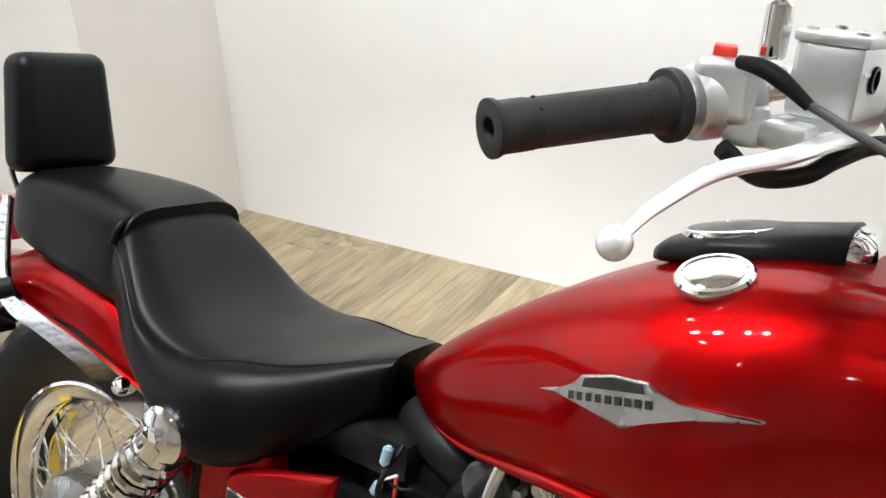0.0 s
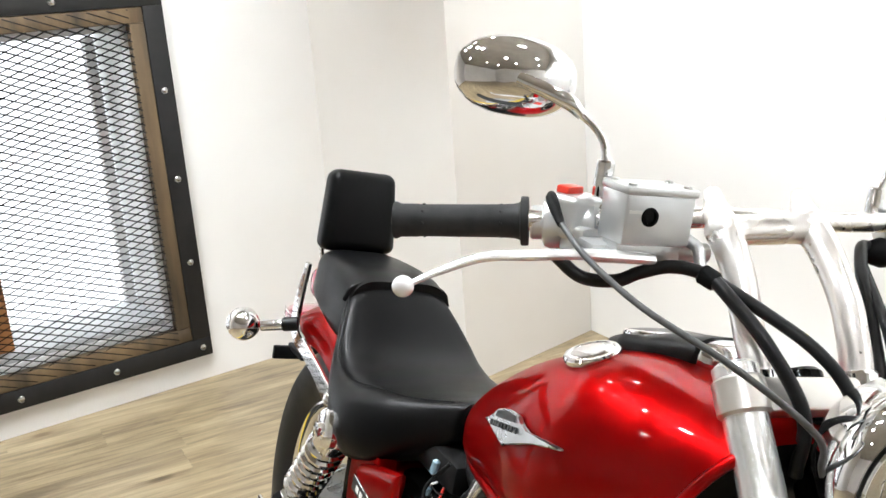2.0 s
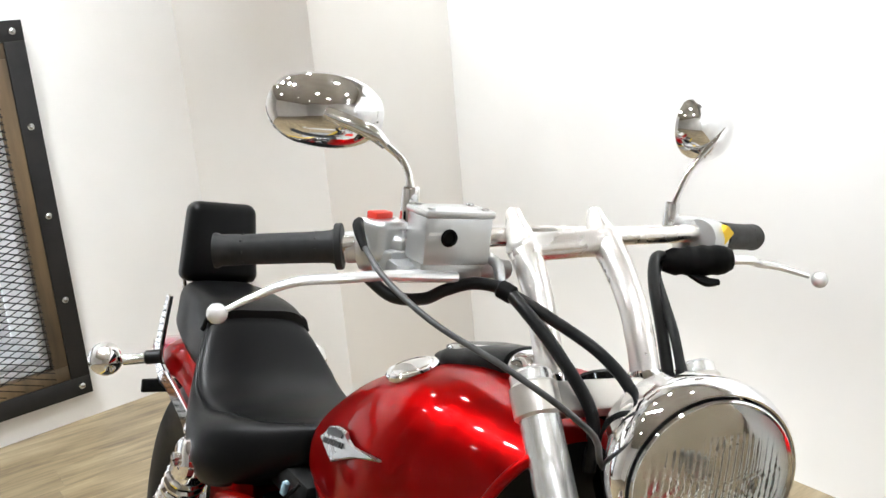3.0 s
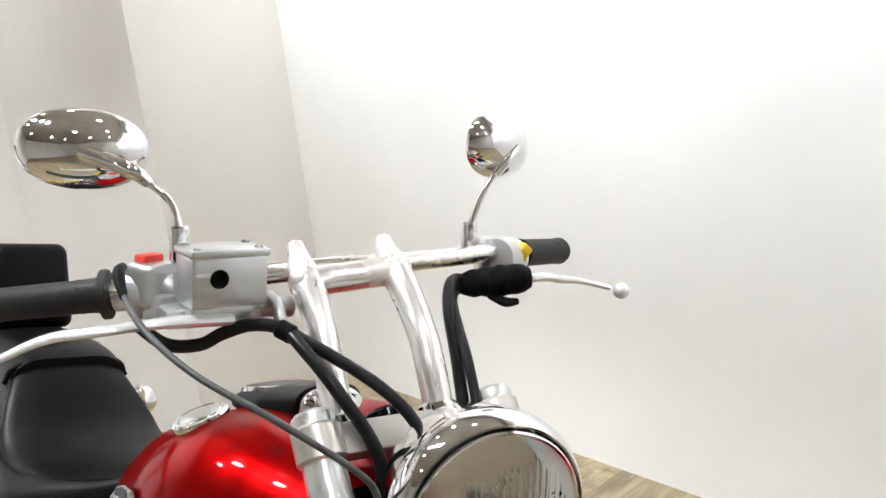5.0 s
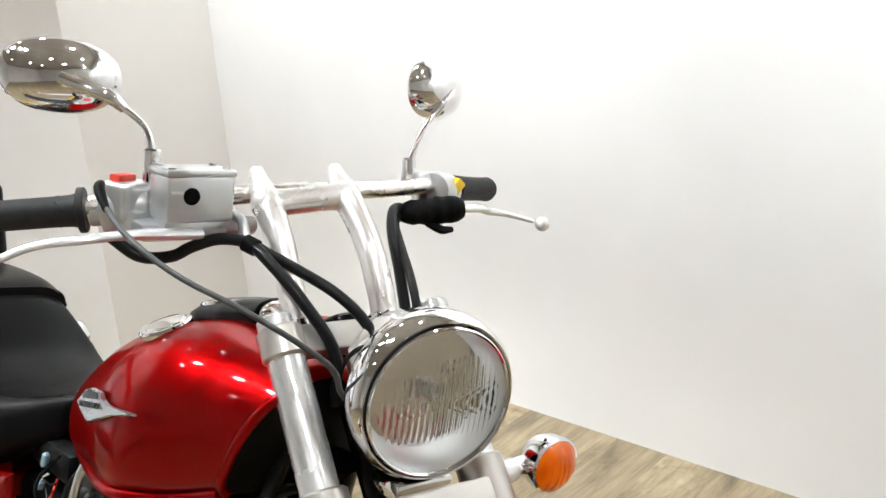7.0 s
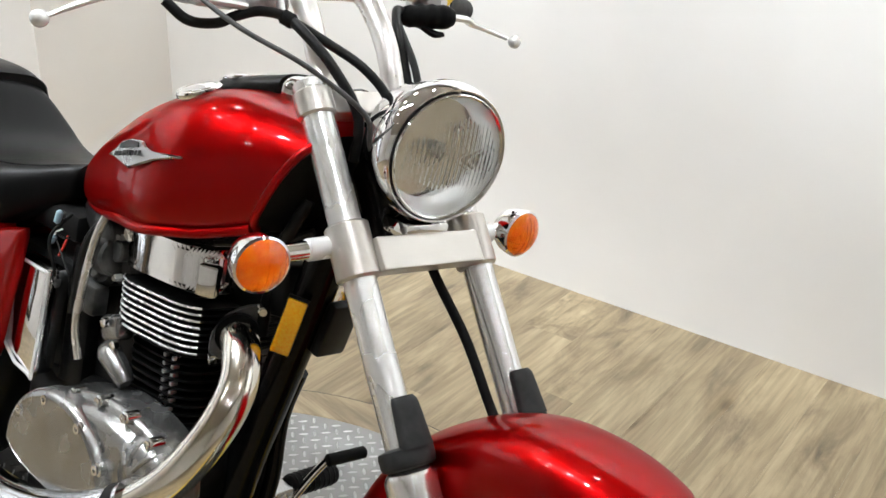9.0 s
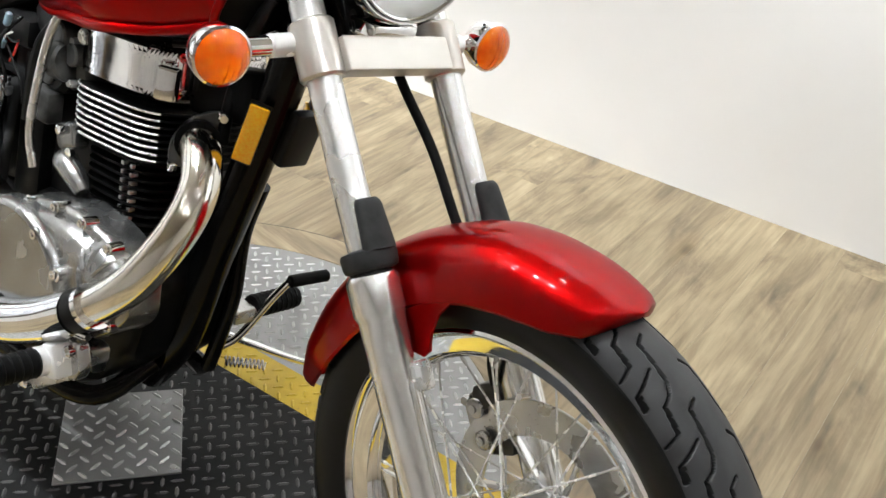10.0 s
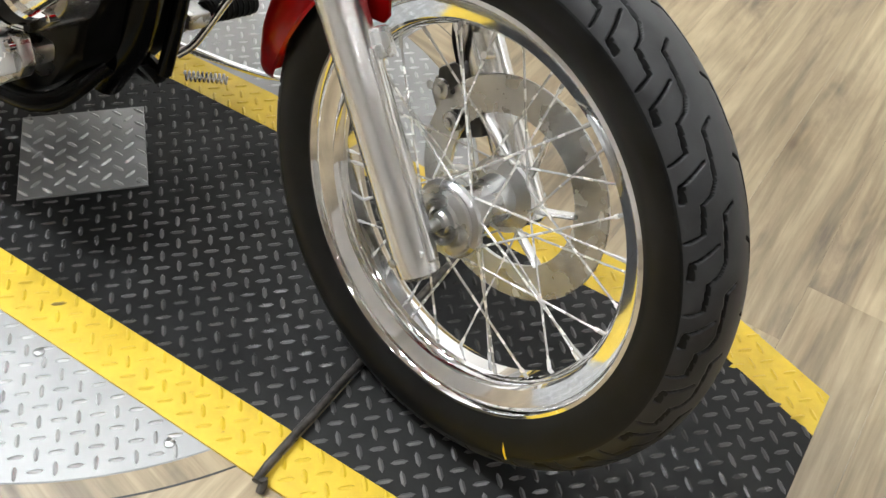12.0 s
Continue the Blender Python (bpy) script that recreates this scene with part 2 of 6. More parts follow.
vary(lug_silver, 30, (0.4, 0.4, 0.4), (0.54, 0.54, 0.54), rough=(0.36, 0.48))
plate_yellow = mat("yellow_painted_tread_plate", (0.75, 0.5, 0.03), 0.45)
_n = noise_tex(plate_yellow, 28, 8, 0.65)
_r = ramp(plate_yellow, _n, "Fac", [(0.26, (0.1, 0.07, 0.02)), (0.33, (0.5, 0.335, 0.012)), (0.7, (0.62, 0.43, 0.02))])
wire(plate_yellow, _r, "Color", bsdf(plate_yellow), "Base Color")
lug_yellow = mat("worn_yellow_tread_lug", (0.6, 0.4, 0.02), 0.4)
_geo = node(lug_yellow, "ShaderNodeNewGeometry")
_n = noise_tex(lug_yellow, 5, 5, 0.6)
_m = node(lug_yellow, "ShaderNodeMath")
_m.operation = "MULTIPLY_ADD"
wire(lug_yellow, _geo, "Random Per Island", _m, 0)
_m.inputs[1].default_value = 0.75
wire(lug_yellow, _n, "Fac", _m, 2)
_r = ramp(lug_yellow, _m, "Value", [(0.4, (0.03, 0.022, 0.01)), (0.45, (0.26, 0.17, 0.01)), (0.52, (0.56, 0.385, 0.016))])
wire(lug_yellow, _r, "Color", bsdf(lug_yellow), "Base Color")
plate_silver = mat("bare_aluminium_tread_plate", (0.6, 0.6, 0.6), 0.5, 0.7)
vary(plate_silver, 7, (0.23, 0.23, 0.227), (0.32, 0.32, 0.316), detail=7, rough=(0.42, 0.6), bumps=(300, 0.06, 0.001))
rod_steel = mat("dark_oily_rod", (0.03, 0.027, 0.025), 0.4, 0.5)
vary(rod_steel, 60, (0.012, 0.011, 0.01), (0.09, 0.08, 0.07), rough=(0.3, 0.6))


# ---- mesh helpers ----
def link(name, bm, material, parent=None, label="", m=None, smooth=True):
    me = bpy.data.meshes.new(name)
    bmesh.ops.recalc_face_normals(bm, faces=bm.faces)
    bm.to_mesh(me)
    bm.free()
    me.materials.append(material)
    if smooth:
        me.polygons.foreach_set("use_smooth", [True] * len(me.polygons))
        me.set_sharp_from_angle(angle=radians(38))
    ob = new(name, me)
    if parent is not None:
        ob.parent = parent
    if m is not None:
        ob.matrix_local = m
    if smooth and len(me.polygons) < 500 and any(len(f.vertices) > 6 for f in me.polygons):
        # keep broad faces flat beside their rounded edges
        mod = ob.modifiers.new("weighted_normal", "WEIGHTED_NORMAL")
        mod.keep_sharp = True
    if label:
        tagged(ob, label)
    return ob


def box(bm, size, m=Matrix(), bevel=0.0, seg=2):
    r = bmesh.ops.create_cube(bm, size=1.0, matrix=m @ Matrix.Diagonal((*size, 1)))
    if bevel:
        es = {e for v in r["verts"] for e in v.link_edges}
        bmesh.ops.bevel(bm, geom=list(es), offset=bevel, segments=seg, affect="EDGES", profile=0.5)
    return bm


def spline(pts, n=6):
    pts = [Vector(p) for p in pts]
    if len(pts) < 3:
        return pts
    q = [2 * pts[0] - pts[1]] + pts + [2 * pts[-1] - pts[-2]]
    out = []
    for i in range(1, len(q) - 2):
        a, b, c, d = q[i - 1 : i + 3]
        for k in range(n):
            t = k / n
            out.append(0.5 * (2 * b + (c - a) * t + (2 * a - 5 * b + 4 * c - d) * t * t + (3 * b - a - 3 * c + d) * t**3))
    return out + [pts[-1]]


def tube(bm, pts, r, seg=14, smooth=6, flat=1.0):
    """A round bar swept along points; r is one radius or one for each of the given points."""
    given = len(pts)
    path = spline(pts, smooth) if smooth else [Vector(p) for p in pts]
    radii = list(r) if isinstance(r, (list, tuple)) else [r] * given
    n = len(path)
    up = Vector((0, 0, 1))
    rings = []
    t0 = (path[1] - path[0]).normalized()
    side = t0.cross(up)
    if side.length < 1e-3:
        side = t0.cross(Vector((0, 1, 0)))
    side.normalize()
    for i, p in enumerate(path):
        t = (path[min(i + 1, n - 1)] - path[max(i - 1, 0)]).normalized()
        side = (side - t * side.dot(t)).normalized()
        nrm = side.cross(t)
        f = i / (n - 1) * (given - 1)
        k = min(int(f), given - 2)
        rr = radii[k] + (radii[k + 1] - radii[k]) * (f - k)
        rings.append([bm.verts.new(p + rr * (math.cos(a) * side + math.sin(a) * flat * nrm)) for a in (2 * math.pi * j / seg for j in range(seg))])
    skin(bm, rings)
    return bm


def flat_bar(bm, pts, widths, thick, steps=5):
    """A bar of chamfered oblong section in an upright plane along x: widths are half its height, point by point, thick half its depth."""
    path = spline(pts, steps)
    n, given = len(path), len(widths)
    rings = []
    for i, p in enumerate(path):
        t = path[min(i + 1, n - 1)] - path[max(i - 1, 0)]
        up = Vector((t.z, 0, -t.x)).normalized()
        f = i / (n - 1) * (given - 1)
        k = min(int(f), given - 2)
        w = widths[k] + (widths[k + 1] - widths[k]) * (f - k)
        c = min(0.002, w * 0.3)
        rings.append([bm.verts.new(p + Vector((0, y, 0)) + up * v) for y, v in ((-thick, w - c), (-thick + c, w), (thick - c, w), (thick, w - c), (thick, c - w), (thick - c, -w), (c - thick, -w), (-thick, c - w))])
    skin(bm, rings)
    return bm


def skin(bm, rings, closed=True, caps=True):
    for a, b in zip(rings, rings[1:]):
        m = len(a)
        for j in range(m if closed else m - 1):
            k = (j + 1) % m
            bm.faces.new((a[j], a[k], b[k], b[j]))
    if caps and closed:
        bm.faces.new(rings[0][::-1])
        bm.faces.new(rings[-1])


def lathe(bm, profile, m=Matrix(), seg=48, caps=True):
    """profile: (radius, height) pairs turned about the local z axis."""
    rings = []
    for r, h in profile:
        rings.append([bm.verts.new(m @ Vector((r * math.cos(a), r * math.sin(a), h))) for a in (2 * math.pi * j / seg for j in range(seg))])
    skin(bm, rings, caps=caps)
    return bm


def axis(p, d):
    """A frame at p whose z axis points along d."""
    return Matrix.Translation(p) @ Vector(d).to_track_quat("Z", "Y").to_matrix().to_4x4()


def rod(bm, a, b, r, seg=14, bevel=0.0):
    a, b = Vector(a), Vector(b)
    d = (b - a).length
    c = min(bevel, r * 0.6)
    prof = [(r - c, 0), (r, c), (r, d - c), (r - c, d)] if c else [(r, 0), (r, d)]
    return lathe(bm, prof, axis(a, b - a), seg)


def prism(bm, outline, depth, m=Matrix(), bevel=0.0):
    """A flat outline in local xy pulled along local z."""
    a = [bm.verts.new(m @ Vector((x, y, 0))) for x, y in outline]
    b = [bm.verts.new(m @ Vector((x, y, depth))) for x, y in outline]
    f = [bm.faces.new(a[::-1]), bm.faces.new(b)]
    n = len(a)
    for j in range(n):
        k = (j + 1) % n
        f.append(bm.faces.new((a[j], a[k], b[k], b[j])))
    if bevel:
        es = {e for x in f for e in x.edges}
        bmesh.ops.bevel(bm, geom=list(es), offset=bevel, segments=2, affect="EDGES", profile=0.5)
    return bm


def interp(table, x):
    """Smooth value from rows (x, a, b, ...) sorted by x."""
    table = sorted(table)
    xs = [row[0] for row in table]
    return [float(np.interp(x, xs, [row[k] for row in table])) for k in range(1, len(table[0]))]


def B():
    return bmesh.new()


# ---- the room ----
def slab(name, a, b, z0, z1, thick, material, label, holes=()):
    """An upright wall from a to b (plan), standing away from the room to its left, with rectangular openings (along, z, width, height)."""
    a, b = Vector((*a, 0)), Vector((*b, 0))
    along = (b - a).normalized()
    out = Vector((-along.y, along.x, 0))
    m = Matrix((( along.x, out.x, 0, a.x), (along.y, out.y, 0, a.y), (0, 0, 1, 0), (0, 0, 0, 1)))
    length = (b - a).length
    bm = B()
    xs = sorted({0.0, length, *[h[0] for h in holes], *[h[0] + h[2] for h in holes]})
    zs = sorted({z0, z1, *[h[1] for h in holes], *[h[1] + h[3] for h in holes]})
    vv = {}

    def vert(x, y, z):
        key = (round(x, 4), y, round(z, 4))
        if key not in vv:
            vv[key] = bm.verts.new(m @ Vector((x, y, z)))
        return vv[key]

    def solid(i, j):
        if not (0 <= i < len(xs) - 1 and 0 <= j < len(zs) - 1):
            return False
        cx, cz = (xs[i] + xs[i + 1]) / 2, (zs[j] + zs[j + 1]) / 2
        return not any(h[0] < cx < h[0] + h[2] and h[1] < cz < h[1] + h[3] for h in holes)

    for i in range(len(xs) - 1):
        for j in range(len(zs) - 1):
            if not solid(i, j):
                continue
            x0, x1, q0, q1 = xs[i], xs[i + 1], zs[j], zs[j + 1]
            for y in (0, thick):
                bm.faces.new([vert(x0, y, q0), vert(x1, y, q0), vert(x1, y, q1), vert(x0, y, q1)])
            for (di, dj), (p, q) in {(-1, 0): ((x0, q0), (x0, q1)), (1, 0): ((x1, q0), (x1, q1)), (0, -1): ((x0, q0), (x1, q0)), (0, 1): ((x0, q1), (x1, q1))}.items():
                if not solid(i + di, j + dj):
                    bm.faces.new([vert(p[0], 0, p[1]), vert(q[0], 0, q[1]), vert(q[0], thick, q[1]), vert(p[0], thick, p[1])])
    ob = link(name, bm, material, smooth=False)
    return tagged(ob, label, "wall", kind="structure"), m


CORNER = Vector((-2.943, 1.083, 0))
BACK = Vector((0.9791, 0.2035, 0))           # along the white back wall
SIDE = Vector((0.426, -0.905, 0)).normalized()  # along the short partition face
EDGE = CORNER + 0.65 * SIDE
WIN = Vector((0.322, -0.947, 0)).normalized()  # along the window wall, away from the corner
WIN_N = Vector((0.947, 0.322, 0)).normalized()  # from the window wall into the room
WALL_AT = -3.095                               # distance of the window wall along its normal
ret = Vector((-SIDE.y, SIDE.x, 0)) * -1        # partition return, back to the window wall
ret_len = (WALL_AT - WIN_N.dot(EDGE)) / WIN_N.dot(ret)
JOIN = EDGE + ret * ret_len
win_end = JOIN + WIN * 5.2
back_end = CORNER + BACK * 6.6
far_end = back_end + Vector((BACK.y, -BACK.x, 0)) * 6.5

W0 = WIN_N * -3.055                            # plane of the window's steel surround
W_RIGHT = WIN.dot(Vector((-3.083, -0.345, 0)))  # corner bolt along the wall
WIN_W, WIN_Z0, WIN_Z1 = 1.62, 0.136, 1.352     # bolt-to-bolt size of the surround

off = WIN.dot(JOIN)
hole_a = W_RIGHT + 0.075 - off
wall_west, wall_m = slab("wall_west", JOIN.xy, win_end.xy, -0.02, CEIL, -0.2, wall_paint, "white painted plaster wall with a meshed window", [(hole_a, WIN_Z0 + 0.075, WIN_W - 0.15, WIN_Z1 - WIN_Z0 - 0.15)])
slab("wall_partition", CORNER.xy, (EDGE - SIDE * 0.1).xy, -0.02, CEIL, -0.1, beige_paint, "warm white painted partition end wall")
slab("wall_return", EDGE.xy, JOIN.xy, -0.02, CEIL, -0.1, beige_paint, "white painted return of the partition")
slab("wall_north", CORNER.xy, back_end.xy, -0.02, CEIL, 0.15, wall_paint, "smudged white painted showroom back wall")
# east and south walls are unseen, added to close the room and bounce light
slab("wall_east", back_end.xy, far_end.xy, -0.02, CEIL, 0.15, wall_paint, "unseen plain white painted wall that closes the room")
slab("wall_south", far_end.xy, win_end.xy, -0.02, CEIL, 0.15, wall_paint, "unseen plain white painted wall that closes the room")

ROOM = [CORNER, EDGE, JOIN, win_end, far_end, back_end]
mid_room = sum(ROOM, Vector()) / len(ROOM)


def room_outline(grow):
    """The room's plan, pushed out from its middle to lie under the walls."""
    return [tuple((p + (p - mid_room).normalized() * grow).xy) for p in ROOM]


def in_room(p):
    hits = 0
    for q, r in zip(ROOM, ROOM[1:] + ROOM[:1]):
        if (q.y > p.y) != (r.y > p.y) and p.x < q.x + (p.y - q.y) / (r.y - q.y) * (r.x - q.x):
            hits += 1
    return hits % 2 == 1


bm = B()
prism(bm, room_outline(0.25), 0.12, Matrix.Translation((0, 0, CEIL)))
tagged(link("ceiling", bm, ceil_paint, smooth=False), "plain tan painted ceiling", "ceiling", kind="structure")
bm = B()
prism(bm, room_outline(0.25), 0.15, Matrix.Translation((0, 0, -0.159)))
floor = tagged(link("floor", bm, dark_ink, smooth=False), "oak-look vinyl plank floor with dark grain and knots", "floor", kind="structure")


# ---- ceiling lamps ----
def ceiling_lamp(x, y, power, aim=(0, 0, -1)):
    """A recessed round spot whose cone ends in a soft edge; aim turns its beam."""
    radius = 0.062
    bm = B()
    lathe(bm, [(radius + 0.02, 0.0), (radius + 0.02, 0.02), (radius, 0.022), (radius, 0.0)], Matrix.Translation((0, 0, -0.022)), 32, caps=False)
    top = tagged(new("ceiling_lamp"), "round white recessed ceiling lamp, switched on", "ceiling lamp", "ceiling lamps")
    top.location = (x, y, CEIL - 0.002)
    link("lamp_ring", bm, white_plastic, top)
    bm = B()
    lathe(bm, [(radius - 0.002, -0.006), (radius - 0.002, -0.002)], seg=32)
    link("diffuser", bm, lamp_glow, top, "glowing diffuser")
    la = bpy.data.lights.new("lamp_light", "SPOT")
    la.energy, la.color, la.shadow_soft_size = power, (0.89, 0.955, 1.0), 0.05
    la.spot_size, la.spot_blend = (radians(2 * SPOT_HALF), SPOT_BLEND) if aim[2] * aim[2] > 0.99 and aim[0] == 0 else (radians(82), 1.0)
    lo = new("lamp_light", la)
    lo.matrix_world = Matrix.Translation((x, y, CEIL - 0.09)) @ Vector(aim).to_track_quat("-Z", "Y").to_matrix().to_4x4()


# a row over the near side of the bike, wall washers behind it, and unseen lamps added for the rest of the showroom
for x, y in ((-2.1, -0.85), (-1.75, -0.78), (-1.2, -0.68), (-0.85, -0.6)):
    ceiling_lamp(x, y, SPOT_POWER)
for x, y in ((-2.3, -0.25), (-1.95, -1.3)):  # turned to the window wall
    ceiling_lamp(x, y, 0.45 * WASH_POWER, -0.85 * WIN_N + Vector((0, 0, -1)))
for k in range(5):
    p = CORNER + BACK * (0.7 + 1.3 * k) + Vector((BACK.y, -BACK.x, 0)) * 0.85
    ceiling_lamp(p.x, p.y, WASH_POWER, Vector((-BACK.y, BACK.x, 0)) * 0.82 + Vector((0, 0, -1)))
# added fill lamps; the first is stronger to brighten the front fender
for x, y in ((0.7, -0.3), (1.9, -0.1), (0.9, -1.9), (2.2, -1.6), (-0.9, -2.3)):
    ceiling_lamp(x, y, (0.5 if x == 0.7 else 0.2) * SPOT_POWER)


# ---- the meshed window ----
window = tagged(new("window_1"), "large low window behind black expanded-metal mesh in a bolted steel surround", "window", kind="structure")
window.matrix_world = Matrix(((-WIN.x, WIN_N.x, 0, W0.x + WIN.x * W_RIGHT), (-WIN.y, WIN_N.y, 0, W0.y + WIN.y * W_RIGHT), (0, 0, 1, 0), (0, 0, 0, 1)))
# local x runs along the wall towards the room's corner, y into the room; the bolt at the corner is at x 0
XL, XR, ZB, ZT = -WIN_W, 0.0, WIN_Z0, WIN_Z1


def win_bars(name, inset, width, y0, y1, material, label, bevel=0.002):
    x0, x1, z0, z1 = XL + inset, XR - inset, ZB + inset, ZT - inset
    for cx, cz, sx, sz in (((x0 + x1) / 2, z0 + width / 2, x1 - x0, width), ((x0 + x1) / 2, z1 - width / 2, x1 - x0, width), (x0 + width / 2, (z0 + z1) / 2, width, z1 - z0 - 2 * width), (x1 - width / 2, (z0 + z1) / 2, width, z1 - z0 - 2 * width)):
        bm = B()
        box(bm, (sx, y1 - y0, sz), Matrix.Translation((cx, (y0 + y1) / 2, cz)), bevel)
        link(name, bm, material, window, label)


win_bars("steel_surround", -0.034, 0.066, -0.038, 0.0, steel_black, "black steel flat bar")
win_bars("wood_liner", 0.033, 0.05, -0.04, -0.003, old_wood, "dark worn wooden liner", 0.003)
win_bars("jamb", 0.076, 0.03, -0.34, -0.042, white_vinyl, "white window reveal")
bm = B()
lathe(bm, [(0.011, 0), (0.011, 0.003), (0.007, 0.007), (0.002, 0.008)], axis((0, 0, 0), (0, 1, 0)), 16)
bolt_ob = link("bolt", bm, cast, window, "round steel bolt head")
bolt_ob.location = (0, 0.0, ZB)
bolts = [(0, 0.317), (0, 0.612), (0, 0.911), (0, ZT - ZB)] + [(-0.308 * k, 0) for k in range(1, 6)] + [(-0.308 * k, ZT - ZB) for k in range(1, 6)]
for x, z in bolts:
    c = bolt_ob.copy()
    scene.collection.objects.link(c)
    c.location = (x, 0.0, ZB + z)

# expanded metal: two families of slanted strands
bm = B()
x0, x1, z0, z1 = XL + 0.07, XR - 0.08, ZB + 0.04, ZT - 0.04
DX, DZ = 0.062, 0.0245
for fam in (1, -1):
    k = -int((x1 - x0) / DX) - 1
    rows = int((z1 - z0) / DZ) + 2
    for r in range(-rows * 2, rows * 2 + int((x1 - x0) / DX) * 2):
        # line z = z0 + r*DZ + fam*(x-x0)*DZ/DX*1.0
        pts = []
        for x in (x0, x1):
            pts.append((x, z0 + r * DZ + fam * (x - x0) * DZ / DX))
        (ax, az), (bx, bz) = pts
        s = fam * DZ / DX
        lo, hi = x0, x1
        for lim in (z0, z1):
            xc = ax + (lim - az) / s
            if (s > 0) == (lim == z0):
                lo = max(lo, xc)
            else:
                hi = min(hi, xc)
        if hi - lo < 0.004:
            continue
        y = -0.006 if fam > 0 else -0.004
        h, d = 0.0026, 0.0018
        vs = []
        for x in (lo, hi):
            z = az + (x - ax) * s
            vs.append([bm.verts.new((x, y + dy, z + dz)) for dy, dz in ((-d, -h), (d, -h * 0.4), (d, h), (-d, h * 0.4))])
        skin(bm, vs)
tagged(link("expanded_mesh", bm, mesh_black, window, "black expanded metal mesh", smooth=False), kind="stuff")
# sill, glazing bars and pane behind the mesh
bm = B()
box(bm, (WIN_W - 0.15, 0.3, 0.02), Matrix.Translation(((XL + XR) / 2, -0.2, ZB + 0.117)), 0.004)
link("window_sill", bm, sill_paint, window, "grey painted sill")
for x, w, mt, nm, yy in ((-0.14, 0.035, white_vinyl, "window_stile", -0.3), (-1.42, 0.05, white_vinyl, "window_stile", -0.3)):
    bm = B()
    box(bm, (w, 0.05, ZT - ZB - 0.26), Matrix.Translation((x, yy, (ZT + ZB) / 2 + 0.01)), 0.004)
    link(nm, bm, mt, window)
bm = B()
box(bm, (0.075, 0.06, 0.98), Matrix.Translation((-0.63, -0.1, 0.765)), 0.004)
link("wooden_post", bm, post_wood, window, "brown wooden post")
bm = B()
box(bm, (WIN_W - 0.16, 0.006, ZT - ZB - 0.2), Matrix.Translation(((XL + XR) / 2, -0.315, (ZT + ZB) / 2)))
pane = link("pane", bm, glass, window, "clear window pane", smooth=False)
pane.visible_shadow = False
bm = B()
box(bm, (3.4, 0.02, 2.6), Matrix.Translation(((XL + XR) / 2, -0.75, 0.9)))
sky = link("backdrop", bm, daylight, smooth=False)
sky.matrix_world = window.matrix_world.copy()
tagged(sky, "bright overcast daylight outside the window", "backdrop", kind="structure")


# ---- the motorcycle ----
YAW, LEAN_B, LEAN_F, TRAIL = radians(7.6), radians(15.0), radians(11.3), 0.147
BODY = Matrix.Translation((TRAIL - TRAIL * math.cos(YAW), -TRAIL * math.sin(YAW), 0)) @ Matrix.Rotation(YAW, 4, "Z") @ Matrix.Rotation(-LEAN_B, 4, "X")
FRONT = Matrix.Rotation(-LEAN_F, 4, "X")
bike = tagged(new("motorcycle"), "candy red cruiser motorcycle with chrome trim leaning on its side stand", "motorcycle")
bike.matrix_world = BODY
FR = BODY.inverted() @ FRONT


def body(name, bm, material, label="", parent=None, smooth=True):
    return link(name, bm, material, parent or bike, label, None, smooth)


def front(name, bm, material, label="", parent=None, smooth=True):
    """A part in the steered frame; under another steered part it needs no turn of its own."""
    return link(name, bm, material, parent or bike, label, None if parent else FR, smooth)


def ring_loft(bm, rows, shape, seg=40):
    """Skin a row of cross-sections; shape(row, angle) gives a point."""
    rings = [[bm.verts.new(shape(r, 2 * math.pi * j / seg)) for j in range(seg)] for r in rows]
    skin(bm, rings)
    return bm


def smooth_rows(table, n, sigma):
    """Even rows along a table, rounded off so that no kink shows in the gloss."""
    xs = np.linspace(table[0][0], table[-1][0], n)
    cols = np.array([interp(table, x) for x in xs])
    k = np.exp(-0.5 * (np.arange(-3 * sigma, 3 * sigma + 1) / sigma) ** 2)
    k /= k.sum()
    pad = 3 * sigma
    out = []
    for c in cols.T:
        head, tail = 2 * c[0] - c[pad:0:-1], 2 * c[-1] - c[-2 : -pad - 2 : -1]
        out.append(np.convolve(np.concatenate([head, c, tail]), k, "valid"))
    return [(float(x), *[float(v) for v in row]) for x, row in zip(xs, np.array(out).T)]


def spow(v, e):
    return math.copysign(abs(v) ** e, v)


# fuel tank
TANK = [(-0.982, 0.05, 0.742, 0.758), (-0.967, 0.076, 0.732, 0.777), (-0.937, 0.1, 0.718, 0.801), (-0.898, 0.115, 0.712, 0.833), (-0.838, 0.13, 0.715, 0.874), (-0.769, 0.154, 0.73, 0.911), (-0.69, 0.175, 0.737, 0.944),
        (-0.61, 0.179, 0.745, 0.963), (-0.555, 0.169, 0.752, 0.957), (-0.505, 0.155, 0.76, 0.95), (-0.47, 0.141, 0.772, 0.944), (-0.442, 0.126, 0.79, 0.937)]


def tank_point(row, a):
    x, w, b, t = row
    mid = b + 0.36 * (t - b)
    c, s = math.cos(a), math.sin(a)
    y = w * spow(c, 0.5 if s > 0 else 0.24)
    z = mid + (t - mid) * spow(s, 0.88) if s > 0 else mid + (mid - b) * spow(s, 0.4)
    if s < 0:
        y *= 1 - 0.06 * abs(s)
    u = min(1.0, max(0.0, (x + 0.74) / 0.298))
    return Vector((x - 0.5 * u * u * (3 - 2 * u) * (t - z), y, z))  # the front opening leans back


bm = B()
ring_loft(bm, smooth_rows(TANK, 90, 4), tank_point, 72)
tank = body("fuel_tank", bm, red, "candy red teardrop fuel tank")
